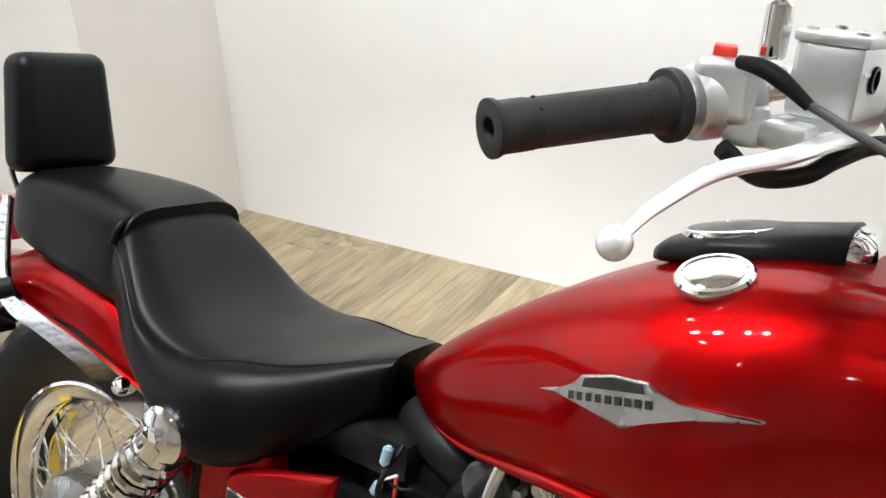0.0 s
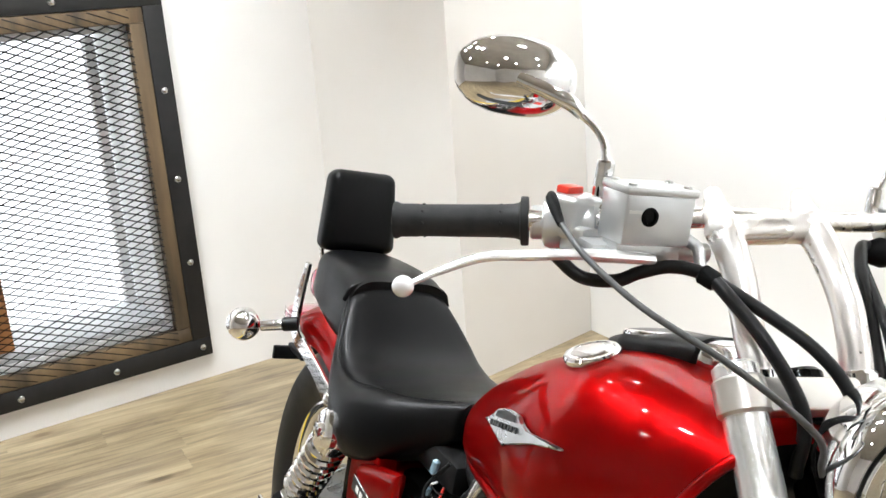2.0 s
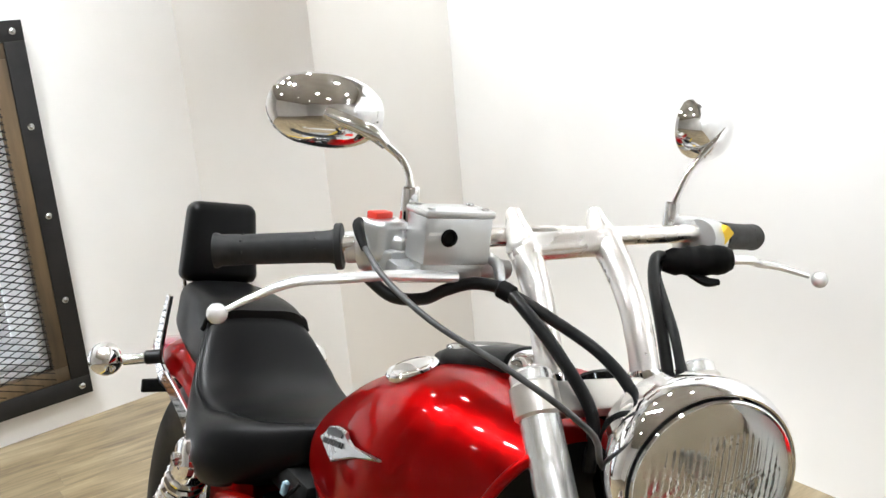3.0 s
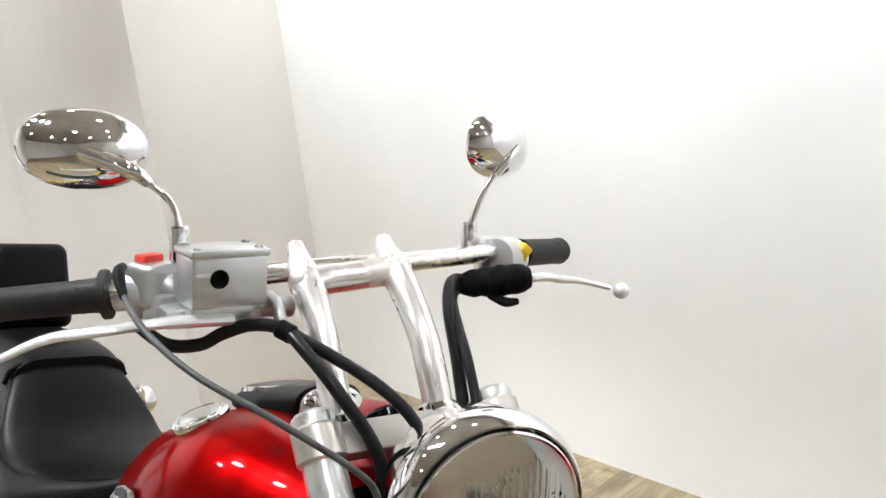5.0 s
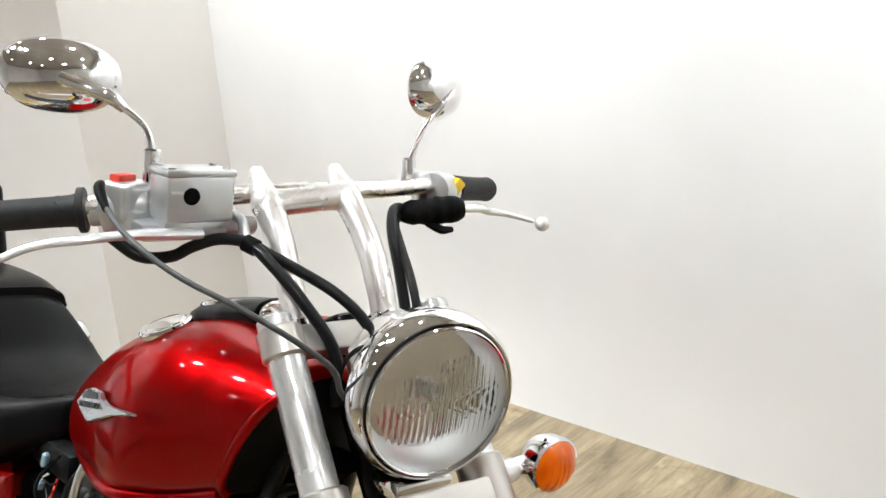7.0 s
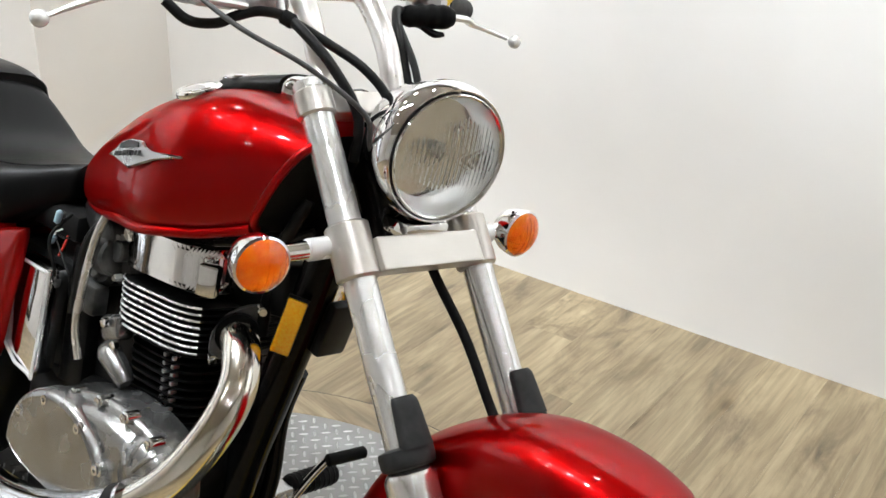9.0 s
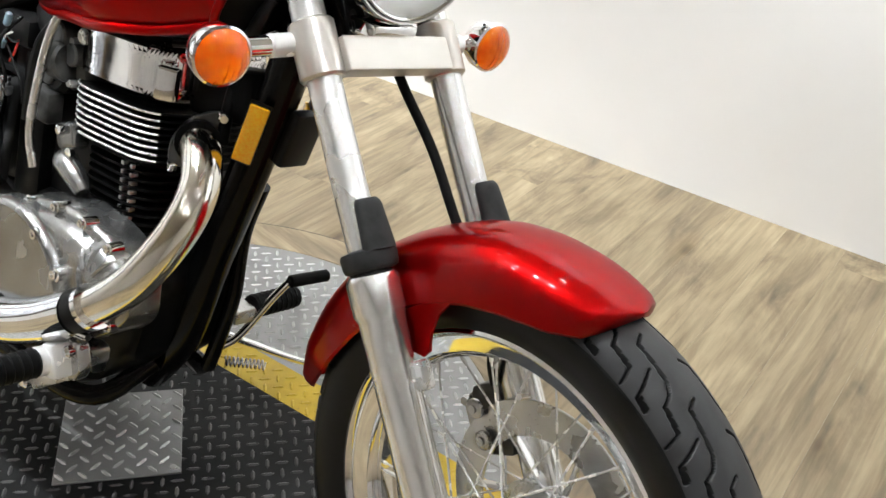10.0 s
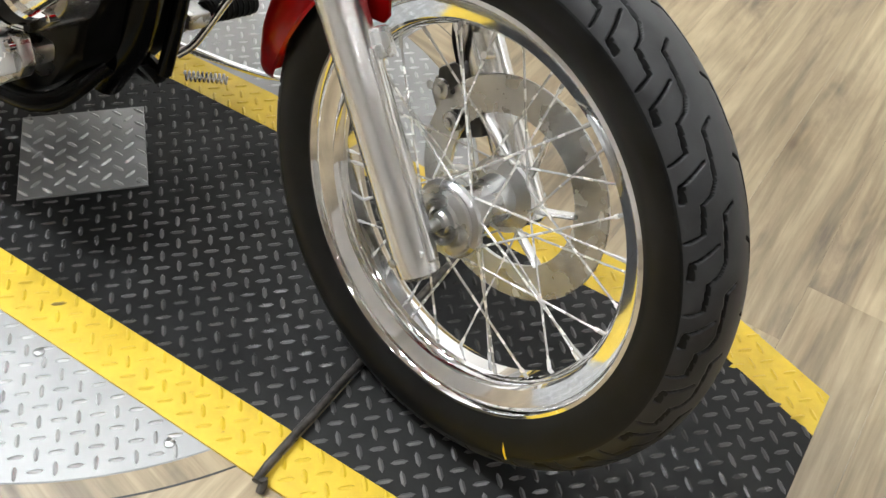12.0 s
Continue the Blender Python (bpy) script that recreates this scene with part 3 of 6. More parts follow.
tank.data.materials.append(fin_black)  # the underside is black, and a flat black face closes the front tunnel
for k, f in enumerate(tank.data.polygons):
    if 47 <= k % 72 < 61 and k < 89 * 72 or k > 89 * 72:
        f.material_index = 1
# folded flange along the bottom and up the front opening
for sgn in (-1, 1):
    pts = [tank_point(r, radians(226 if sgn < 0 else 314)) + Vector((0, sgn * min(0.008, 0.0008 * k), 0)) for k, r in enumerate(smooth_rows(TANK, 90, 4)[5:90:4])]
    bm = B()
    tube(bm, pts, [min(0.0075, 0.0015 + 0.0008 * k) for k in range(len(pts))], 10, 2)
    body("tank_flange", bm, red, "", tank)
    last = smooth_rows(TANK, 90, 4)[-1]
    bm = B()
    tube(bm, [tank_point(last, radians(226 - 105 * k / 20 if sgn < 0 else 314 + 105 * k / 20)) for k in range(21)], 0.006, 10, 2)
    body("tank_flange", bm, red, "", tank)
# fuel cap
bm = B()
lathe(bm, [(0.027, -0.016), (0.027, 0.0), (0.0305, 0.001), (0.0315, 0.003), (0.0315, 0.008), (0.0295, 0.0105), (0.026, 0.0108), (0.025, 0.0098), (0.0235, 0.0098), (0.022, 0.0112), (0.012, 0.0125), (0.001, 0.0128)], axis((-0.668, -0.108, 0.937), Vector((-0.14, -0.36, 0.93))), 40)
body("fuel_cap", bm, chrome, "round chrome fuel cap", tank)
# speedometer console on the tank
bm = B()
CON = [(-0.757, 0.016, 0.92, 0.934), (-0.745, 0.036, 0.922, 0.945), (-0.7, 0.055, 0.93, 0.964), (-0.65, 0.055, 0.932, 0.976), (-0.61, 0.046, 0.935, 0.985), (-0.594, 0.042, 0.938, 0.989), (-0.588, 0.034, 0.942, 0.985)]
ring_loft(bm, [(float(x), *interp(CON, x)) for x in np.linspace(-0.757, -0.588, 28)], lambda r, a: Vector((r[0], r[1] * spow(math.cos(a), 0.7), (r[2] + r[3]) / 2 + (r[3] - r[2]) / 2 * spow(math.sin(a), 0.7))), 32)
con = body("instrument_console", bm, black_plastic, "black instrument console on the tank")
bm = B()
cm = axis((-0.69, 0, 0.961), (-0.22, 0, 0.95))
lathe(bm, [(0.044, -0.006), (0.0475, -0.003), (0.048, 0.001), (0.0465, 0.004), (0.044, 0.005), (0.042, 0.003)], cm, 40)
body("gauge_bezel", bm, chrome, "chrome gauge bezel", con)
bm = B()
lathe(bm, [(0.043, 0.002), (0.042, 0.005), (0.025, 0.007), (0.001, 0.008)], cm, 40)
body("gauge_lens", bm, black_paint, "dark gauge face", con)
bm = B()
rings = []
for x, w, h in ((-0.596, 0.036, 0.022), (-0.59, 0.038, 0.0235), (-0.582, 0.036, 0.0215), (-0.574, 0.028, 0.016), (-0.57, 0.014, 0.007)):
    rings.append([bm.verts.new((x, w * spow(math.cos(a), 0.7), 0.9635 + h * spow(math.sin(a), 0.7))) for a in (2 * math.pi * k / 32 for k in range(32))])
skin(bm, rings)
body("console_end_cap", bm, chrome, "chrome front cap", con)

# tank badge with plain bars
for sgn in (-1, 1):
    p0 = Vector((-0.689, sgn * 0.1765, 0.847))
    out_n = Vector((0, sgn * math.cos(radians(14)), math.sin(radians(14))))
    ex_ = Vector((0.19, sgn * 0.02, 0.046)).normalized() * -sgn
    ey_ = out_n.cross(ex_).normalized()
    out_n = ex_.cross(ey_)
    bm_m = Matrix.Translation(p0) @ Matrix((ex_, ey_, out_n)).transposed().to_4x4()

    def hug(bm):
        """Bend a badge piece back along the tank's side."""
        for v in bm.verts:
            u = (v.co - p0).dot(ex_)
            v.co -= out_n * 1.05 * u * u

    wing = [(-sgn * 0.97 * u, 0.76 * v) for u, v in [(-0.1, 0.004), (-0.07, 0.009), (-0.056, 0.012), (-0.052, 0.024), (-0.02, 0.0285), (0.012, 0.024), (0.017, 0.011), (0.035, 0.006), (0.1, 0.0005), (0.1, -0.0035), (0.045, -0.008), (0.012, -0.013), (-0.012, -0.026), (-0.036, -0.013), (-0.062, -0.003)]]
    bm = B()
    prism(bm, wing, 0.006, bm_m @ Matrix.Translation((0, 0, -0.001)), 0.0025)
    hug(bm)
    badge = body("tank_badge", bm, cast, "winged chrome tank badge", tank)
    bm = B()
    prism(bm, [(-sgn * u, v) for u, v in ((-0.047, 0.009), (0.009, 0.009), (0.007, 0.016), (-0.02, 0.0188), (-0.045, 0.016))], 0.0012, bm_m @ Matrix.Translation((0, 0, 0.005)))
    hug(bm)
    body("badge_field", bm, dark_ink, "black enamel field", badge, False)
    for k in range(9):
        bm = B()
        box(bm, (0.005, 0.0065, 0.001), bm_m @ Matrix.Translation((-sgn * (-0.058 + k * 0.0088), 0.0015, 0.0053)))
        hug(bm)
        body("badge_bar", bm, dark_ink, "", badge, False)


# seats
SEAT = [(-1.002, 0.054, 0.703, 0.76), (-1.029, 0.075, 0.68, 0.754), (-1.069, 0.108, 0.649, 0.74), (-1.119, 0.152, 0.614, 0.73), (-1.179, 0.169, 0.6, 0.725), (-1.239, 0.163, 0.615, 0.726), (-1.299, 0.147, 0.655, 0.745),
        (-1.339, 0.133, 0.675, 0.779), (-1.368, 0.117, 0.698, 0.808), (-1.388, 0.108, 0.712, 0.825), (-1.404, 0.102, 0.72, 0.83)]
SEAT_OFF, REAR_OFF = Vector((0, -0.015, 0)), Vector((-0.008, -0.013, 0))
PILL = [(-1.385, 0.114, 0.715, 0.838), (-1.4, 0.116, 0.715, 0.846), (-1.45, 0.115, 0.718, 0.85), (-1.52, 0.109, 0.725, 0.85), (-1.59, 0.1, 0.735, 0.847), (-1.64, 0.092, 0.742, 0.842), (-1.665, 0.083, 0.752, 0.832), (-1.675, 0.07, 0.765, 0.82)]


def seat_point(row, a, boxy=False):
    x, w, b, t = row
    c, s = math.cos(a), math.sin(a)
    h = t - b
    if boxy:
        y = w * (0.86 - 0.14 * s) * spow(c, 0.34)
        return Vector((x, y, (b + t) / 2 + h / 2 * spow(s, 0.42)))
    hump = min(1.0, max(0.0, (-1.16 - x) / 0.16))
    edge, brink = 0.68 + 0.24 * hump, t - 0.004 - 0.032 * hump
    if s >= 0:  # the dished top
        return Vector((x, w * edge * spow(c, 0.9 - 0.2 * hump), brink + (t - brink) * spow(s, 1.0 - 0.25 * hump)))
    q = math.asin(min(1.0, -s)) / (math.pi / 2)
    if q < 0.8:  # below the seam the skirt rolls over and hangs down
        u = q / 0.8
        f = math.pi / 2 * min(1.0, u / 0.62)
        drop = 0.62 * (1 - math.cos(f)) + 0.38 * max(0.0, (u - 0.62) / 0.38)
        y = edge + (1 - edge) * math.sin(f) - 0.1 * max(0.0, (u - 0.62) / 0.38) ** 2
        return Vector((x, math.copysign(w * y, c), brink - (brink - b) * drop))
    return Vector((x, w * 0.9 * (1 - q) / 0.2 * math.copysign(1, c) if abs(c) > 1e-6 else 0.0, b))


def cushion(name, table, label, n, shift, boxy=False):
    bm = B()
    rows = smooth_rows(table, n, 2)
    ring_loft(bm, rows, lambda r, a: seat_point(r, a, boxy), 72)
    for v in bm.verts:
        v.co += shift
    ob = body(name, bm, vinyl, label)
    ob.data.set_sharp_from_angle(angle=radians(70))
    return ob, rows


seat, rows = cushion("rider_seat", SEAT, "black vinyl rider seat with a raised rear", 44, SEAT_OFF)
for sgn in (-1, 1):
    pts = [SEAT_OFF + seat_point(r, 0.0 if sgn > 0 else math.pi) + Vector((0, 0, 0.0005)) for r in rows[3:38:3]]
    bm = B()
    tube(bm, pts, 0.0016, 6, 3)
    body("seam_piping", bm, vinyl, "", seat)
bm = B()
tube(bm, [SEAT_OFF + seat_point((-1.402, 0.108, 0.735, 0.836), math.pi * (1.06 - 1.12 * k / 14)) for k in range(15)], 0.0045, 8, 3)
body("seam_piping", bm, vinyl, "raised piping round the hump", seat)
cushion("passenger_seat", PILL, "black vinyl passenger seat pad", 30, REAR_OFF, True)

# backrest pad and its chrome bar
pad_m = Matrix.Translation((-1.676, -0.01, 0.9155)) @ Matrix.Rotation(radians(-9), 4, "Y")
bm = B()
box(bm, (0.06, 0.15, 0.166), pad_m, 0.021, 5)
for v in bm.verts:
    l = pad_m.inverted() @ v.co
    l.y *= 1.0 - 0.07 * (l.z / 0.07)
    if l.x > 0.01:
        l.x += 0.008 * (1 - (l.y / 0.075) ** 2) * (1 - (l.z / 0.075) ** 2)
    v.co = pad_m @ l
pad = body("backrest_pad", bm, vinyl, "black vinyl backrest pad")
bm = B()
tube(bm, [pad_m @ Vector((0.019, spow(math.cos(a), 0.4) * 0.066, spow(math.sin(a), 0.4) * 0.069)) for a in [2 * math.pi * k / 40 for k in range(41)]], 0.0025, 6, 2)
body("seam_piping", bm, vinyl, "", pad)
bm = B()
tube(bm, [(-1.66, -0.05, 0.78), (-1.688, -0.055, 0.82), (-1.698, -0.055, 0.86), (-1.705, -0.05, 0.92), (-1.71, -0.035, 0.95), (-1.711, 0, 0.957), (-1.71, 0.035, 0.95), (-1.705, 0.05, 0.92), (-1.698, 0.055, 0.86), (-1.688, 0.055, 0.82), (-1.66, 0.05, 0.78)], 0.0048, 10, 6)
rod(bm, (-1.662, -0.062, 0.855), (-1.662, 0.062, 0.855), 0.0042, 12)
for v in bm.verts:
    v.co += REAR_OFF
body("sissy_bar", bm, chrome, "chrome backrest bar")

# rear fender, struts, tail
RAX = Vector((-1.515, 0.0, 0.335))
bm = B()
rings = []
for k in range(34):
    a = radians(28 + (132 - 28) * k / 33)
    r, w, d = 0.418, 0.118, 0.082
    end = max(0.0, (k - 25) / 8)
    w *= 1 - 0.3 * end
    d *= 1 - 0.55 * end
    ring = []
    for j in range(17):
        t = math.pi * j / 16
        y = -w * math.cos(t)
        rr = r - d + d * math.sin(t) ** 0.62
        ring.append(bm.verts.new(RAX + Vector((rr * math.cos(a), y, rr * math.sin(a)))))
    for j in range(16, -1, -1):
        t = math.pi * j / 16
        rr = r - 0.004 - d + d * math.sin(t) ** 0.62
        ring.append(bm.verts.new(RAX + Vector((rr * math.cos(a), -(w - 0.004) * math.cos(t), rr * math.sin(a)))))
    rings.append(ring)
skin(bm, rings)
body("rear_fender", bm, red, "candy red rear fender")
for sgn in (-1, 1):
    line = [(-1.25, 0.604, 0.016), (-1.3, 0.611, 0.02), (-1.346, 0.619, 0.021), (-1.4, 0.632, 0.019), (-1.454, 0.645, 0.0165), (-1.536, 0.66, 0.015), (-1.59, 0.669, 0.017), (-1.625, 0.695, 0.02), (-1.634, 0.745, 0.0155), (-1.632, 0.81, 0.009)]
    bm = B()
    flat_bar(bm, [(x, sgn * (0.128 - 0.014 * max(0.0, (z - 0.68) / 0.13)), z) for x, z, w in line], [w for x, z, w in line], 0.0045)
    strut = body("fender_strut", bm, chrome, "curved chrome fender strut")
    strut.data.set_sharp_from_angle(angle=radians(35))
    for x, z in ((-1.29, 0.624), (-1.35, 0.632)):
        bm = B()
        lathe(bm, [(0.012, 0), (0.012, 0.008), (0.008, 0.014), (0.001, 0.015)], axis((x, sgn * 0.132, z), (0, sgn, 0)), 12)
        body("strut_bolt", bm, chrome, "", strut)


def turn_signal(tag, centre, inner, facing, made, size=1.0):
    """A round signal lamp: chrome cup, lens and stem."""
    c, f = Vector(centre), Vector(facing).normalized()
    at = axis(c, f) @ Matrix.Scale(size, 4)
    bm = B()
    lathe(bm, [(0.0005, -0.046), (0.018, -0.043), (0.03, -0.034), (0.0375, -0.018), (0.0395, -0.002), (0.0395, 0.004), (0.036, 0.006), (0.035, 0.003), (0.033, -0.002), (0.02, -0.016)], at, 36)
    sig = made("turn_signal", bm, chrome, tag)
    bm = B()
    lathe(bm, [(0.0004, -0.012), (0.012, -0.0105), (0.024, -0.005), (0.033, 0.0015), (0.0345, 0.003)], at, 32, caps=False)
    made("reflector_bowl", bm, lamp_silver, "bright bowl behind the lens", sig)
    bm = B()
    rows, last = [], None
    for inside in (False, True):
        ring = []
        for k in range(15):
            r = 0.0362 * (1 - (k / 14) ** 1.6 * 0.99)
            row = []
            for j in range(56):
                a = 2 * math.pi * j / 56
                u = r * math.cos(a)
                h = 0.006 + 0.016 * (1 - (r / 0.0362) ** 2.6)
                h += (-0.003 + 0.0008 * math.cos(2 * math.pi * u / 0.009)) if inside else 0.00035 * math.cos(2 * math.pi * u / 0.009)
                row.append(bm.verts.new(at @ Vector((u, r * math.sin(a), h))))
            ring.append(row)
        rows.append(ring)
    skin(bm, rows[0][::-1] + rows[1])
    made("lens", bm, amber, "ribbed amber lens", sig).visible_shadow = False
    bm = B()
    i = Vector(inner)
    start = c - f * 0.02
    d = (i - start).normalized()
    rod(bm, start + d * 0.03, i - d * 0.03, 0.0115, 20, 0.002)
    made("stem", bm, chrome, "", sig)
    bm = B()
    rod(bm, i - d * 0.034, i, 0.014, 20, 0.003)
    made("stem_base", bm, black_plastic if made is body else satin, "", sig)
    return sig


for sgn in (-1, 1):
    turn_signal("chrome turn signal on the rear strut", (-1.66, sgn * 0.222, 0.672), (-1.595, sgn * 0.128, 0.695), (-1, 0, 0), body, 0.84)

bm = B()
ring_loft(bm, [(x, w, z) for x, w, z in ((-1.8, 0.014, 0.0), (-1.804, 0.03, 0.0), (-1.83, 0.034, -0.003), (-1.852, 0.03, -0.006), (-1.862, 0.016, -0.008))], lambda r, a: Vector((r[0], r[1] * spow(math.cos(a), 0.8), 0.728 + r[2] + r[1] * 1.15 * spow(math.sin(a), 0.6))), 28)
body("tail_lamp", bm, red_lens, "small red tail lamp")
bm = B()
ring_loft(bm, [(x, w, z) for x, w, z in ((-1.8, 0.03, 0), (-1.806, 0.066, 0), (-1.85, 0.07, -0.004), (-1.91, 0.062, -0.01), (-1.935, 0.034, -0.014))], lambda r, a: Vector((r[0], r[1] * spow(math.cos(a), 0.8), 0.635 + r[2] + r[1] * 0.5 * spow(math.sin(a), 0.8))), 28)
rear_lens = body("rear_lens", bm, red_lens, "pinkish red lens at the fender end")
for k in range(2):
    bm = B()
    tube(bm, [(x, w, 0.646 - 0.018 * k) for x, w in ((-1.81, -0.0665), (-1.85, -0.07), (-1.905, -0.063))], 0.0018, 8, 3)
    body("lens_rib", bm, chrome, "", rear_lens)
bm = B()
box(bm, (0.012, 0.2, 0.03), Matrix.Translation((-1.83, 0.0, 0.56)), 0.003)
box(bm, (0.1, 0.03, 0.012), Matrix.Translation((-1.79, 0.05, 0.575)), 0.003)
box(bm, (0.1, 0.03, 0.012), Matrix.Translation((-1.79, -0.05, 0.575)), 0.003)
bracket = body("plate_bracket", bm, black_plastic, "black number plate bracket")
bm = B()
box(bm, (0.004, 0.17, 0.016), Matrix.Translation((-1.838, 0, 0.56)), 0.001)
body("bracket_trim", bm, chrome, "", bracket)


# ---- wheels ----
def tyre_mesh(name, radius, half, rim_r, tread, material, nu=2160, nv=170):
    """A tyre about the y axis, its tread grooves cut into a fine grid."""
    v = np.linspace(-1, 1, nv)
    # cross-section: crown arc, shoulders, sidewalls down to the bead
    s = np.abs(v)
    y = np.where(s < 0.62, half * np.sin(s / 0.62 * 1.32) / math.sin(1.42), 0)
    crown = radius - 0.034 * (1 - np.cos(s / 0.62 * 1.2)) / (1 - math.cos(1.2))
    q = (s - 0.62) / 0.38
    y = np.where(s >= 0.62, half * (0.985 + 0.03 * np.sin(np.clip(q, 0, 1) * math.pi) - 0.3 * np.clip(q, 0, 1) ** 2.2), y)
    rr = np.where(s >= 0.62, radius - 0.034 - (radius - 0.034 - rim_r) * np.clip(q, 0, 1), crown)
    y = np.sign(v) * y
    u = np.linspace(0, 2 * math.pi, nu, endpoint=False)
    U, V = np.meshgrid(u, np.arange(nv), indexing="ij")
    R = np.repeat(rr[None, :], nu, 0)
    Y = np.repeat(y[None, :], nu, 0)
    if tread:
        pitch = 2 * math.pi * radius / tread
        depth = np.zeros_like(R)
        edge_groove = [(0.0, 0.03), (0.0155, 0.0485), (0.033, 0.0495)]
        long_groove = [(0.0456, 0.0096), (0.0532, 0.0205), (0.1006, 0.0239), (0.113, 0.03), (0.12, 0.0385), (0.149, 0.041), (0.1555, 0.05)]
        legs = [leg for line in (edge_groove, long_groove) for leg in zip(line, line[1:])]
        for sgn, shift in ((-1, 0.4106), (1, 0.4106 + 0.5 * pitch)):
            c = (-U * radius + shift) % pitch
            l = sgn * Y
            for (c0, l0), (c1, l1) in legs:
                for wrap in (-1, 0, 1):
                    px, py, dx, dy = c + wrap * pitch - c0, l - l0, c1 - c0, l1 - l0
                    t = np.clip((px * dx + py * dy) / (dx * dx + dy * dy), 0, 1)
                    dist = np.hypot(px - t * dx, py - t * dy)
                    depth = np.maximum(depth, np.clip(2.0 - dist / 0.0009, 0, 1))
        depth = np.where(s[None, :] < 0.66, depth, 0)
        R = R - 0.006 * depth
    verts = np.stack([R * np.cos(U), Y, R * np.sin(U)], -1).reshape(-1, 3)
    i, j = np.meshgrid(np.arange(nu), np.arange(nv - 1), indexing="ij")
    a = i * nv + j
    b = ((i + 1) % nu) * nv + j
    faces = np.stack([a, b, b + 1, a + 1], -1).reshape(-1, 4)
    me = bpy.data.meshes.new(name)
    me.vertices.add(len(verts))
    me.vertices.foreach_set("co", verts.ravel())
    me.loops.add(faces.size)
    me.loops.foreach_set("vertex_index", faces.ravel().astype(np.int32))
    me.polygons.add(len(faces))
    me.polygons.foreach_set("loop_start", np.arange(0, faces.size, 4, dtype=np.int32))
    me.polygons.foreach_set("use_smooth", np.ones(len(faces), bool))
    me.update(calc_edges=True)
    me.validate()
    me.materials.append(material)
    if tread:
        me.materials.append(tread_grey)
        # crown faces outside the grooves take the greyer rubber
        worn = (s[None, :-1] < 0.6) & (depth[:, :-1] < 0.25) & (depth[:, 1:] < 0.25)
        me.polygons.foreach_set("material_index", worn.astype(np.int32).ravel())
    return me


def wheel(name, centre, radius, half, flange, rim_half, hub_half, hub_r, spokes, tread, label, made_m):
    """A wire wheel about its own y axis."""
    root_bm = B()
    lie = Matrix.Rotation(radians(-90), 4, "X")  # lathe z becomes local y
    f, d = flange, rim_half
    lathe(root_bm, [(f, -d), (f + 0.002, -d + 0.004), (f - 0.006, -d + 0.006), (f - 0.016, -d + 0.01), (f - 0.03, -d + 0.016), (f - 0.034, -0.016), (f - 0.04, -0.01), (f - 0.04, 0.01), (f - 0.034, 0.016), (f - 0.03, d - 0.016), (f - 0.016, d - 0.01), (f - 0.006, d - 0.006), (f + 0.002, d - 0.004), (f, d),
                    (f - 0.005, d + 0.0015), (f - 0.0085, d - 0.002), (f - 0.0105, d - 0.007), (f - 0.0125, d - 0.015), (f - 0.016, d - 0.018), (f - 0.032, d - 0.022), (f - 0.036, d - 0.025), (f - 0.0385, 0.008), (f - 0.0385, -0.008), (f - 0.036, -d + 0.025), (f - 0.032, -d + 0.022), (f - 0.016, -d + 0.018), (f - 0.0125, -d + 0.015), (f - 0.0105, -d + 0.007), (f - 0.0085, -d + 0.002), (f - 0.005, -d - 0.0015), (f, -d)], lie, 120, caps=False)
    rim = link(name, root_bm, chrome, bike, label, made_m @ Matrix.Translation(centre))
    tyre = new("tyre", tyre_mesh("tyre", radius, half, f - 0.008, tread, tyre_rubber))
    tyre.parent = rim
    tagged(tyre, "black road tyre with zigzag tread")
    bm = B()
    h, r = hub_half, hub_r
    lathe(bm, [(0.008, -h - 0.012), (0.02, -h - 0.012), (0.022, -h - 0.004), (r - 0.004, -h - 0.004), (r, -h), (r, -h + 0.006), (r * 0.62, -h + 0.012), (r * 0.55, 0), (r * 0.62, h - 0.012), (r, h - 0.006), (r, h), (r - 0.006, h + 0.004), (0.02, h + 0.006), (0.008, h + 0.006)], lie, 48)
    link("hub", bm, cast, rim, "cast alloy hub")
    # spokes, alternately to the two hub flanges, crossing one another
    for side in (-1, 1):
        for lead in (-1, 1):
            a0 = Vector(((r - 0.006) * math.cos(0), side * (h - 0.004), (r - 0.006) * math.sin(0)))
            turn = lead * radians(62)
            b0 = Vector(((f - 0.036) * math.cos(turn), side * 0.008, (f - 0.036) * math.sin(turn)))
            bm = B()
            rod(bm, a0, b0, 0.0015, 6)
            dd = (b0 - a0).normalized()
            rod(bm, b0 - dd * 0.016, b0 + dd * 0.004, 0.0026, 6)
            base = None
            n = spokes // 4
            for k in range(n):
                ang = 2 * math.pi * (k + (0.25 if lead > 0 else 0) + (0.5 if side > 0 else 0)) / n
                if base is None:
                    base = link("spoke", bm, zinc, rim)
                    ob = base
                else:
                    ob = base.copy()
                    scene.collection.objects.link(ob)
                ob.matrix_local = Matrix.Rotation(-ang, 4, "Y")
    return rim


fw = wheel("front_wheel", (0, 0, 0.335), 0.336, 0.054, 0.255, 0.042, 0.05, 0.048, 36, 26, "chrome-rimmed wire-spoke front wheel", FR)
bm = B()
lie = Matrix.Rotation(radians(-90), 4, "X")
lathe(bm, [(0.098, 0.061), (0.144, 0.061), (0.145, 0.0625), (0.144, 0.066), (0.098, 0.066), (0.098, 0.061)], lie, 72, caps=False)
disc = link("brake_disc", bm, cast, fw, "steel front brake disc")
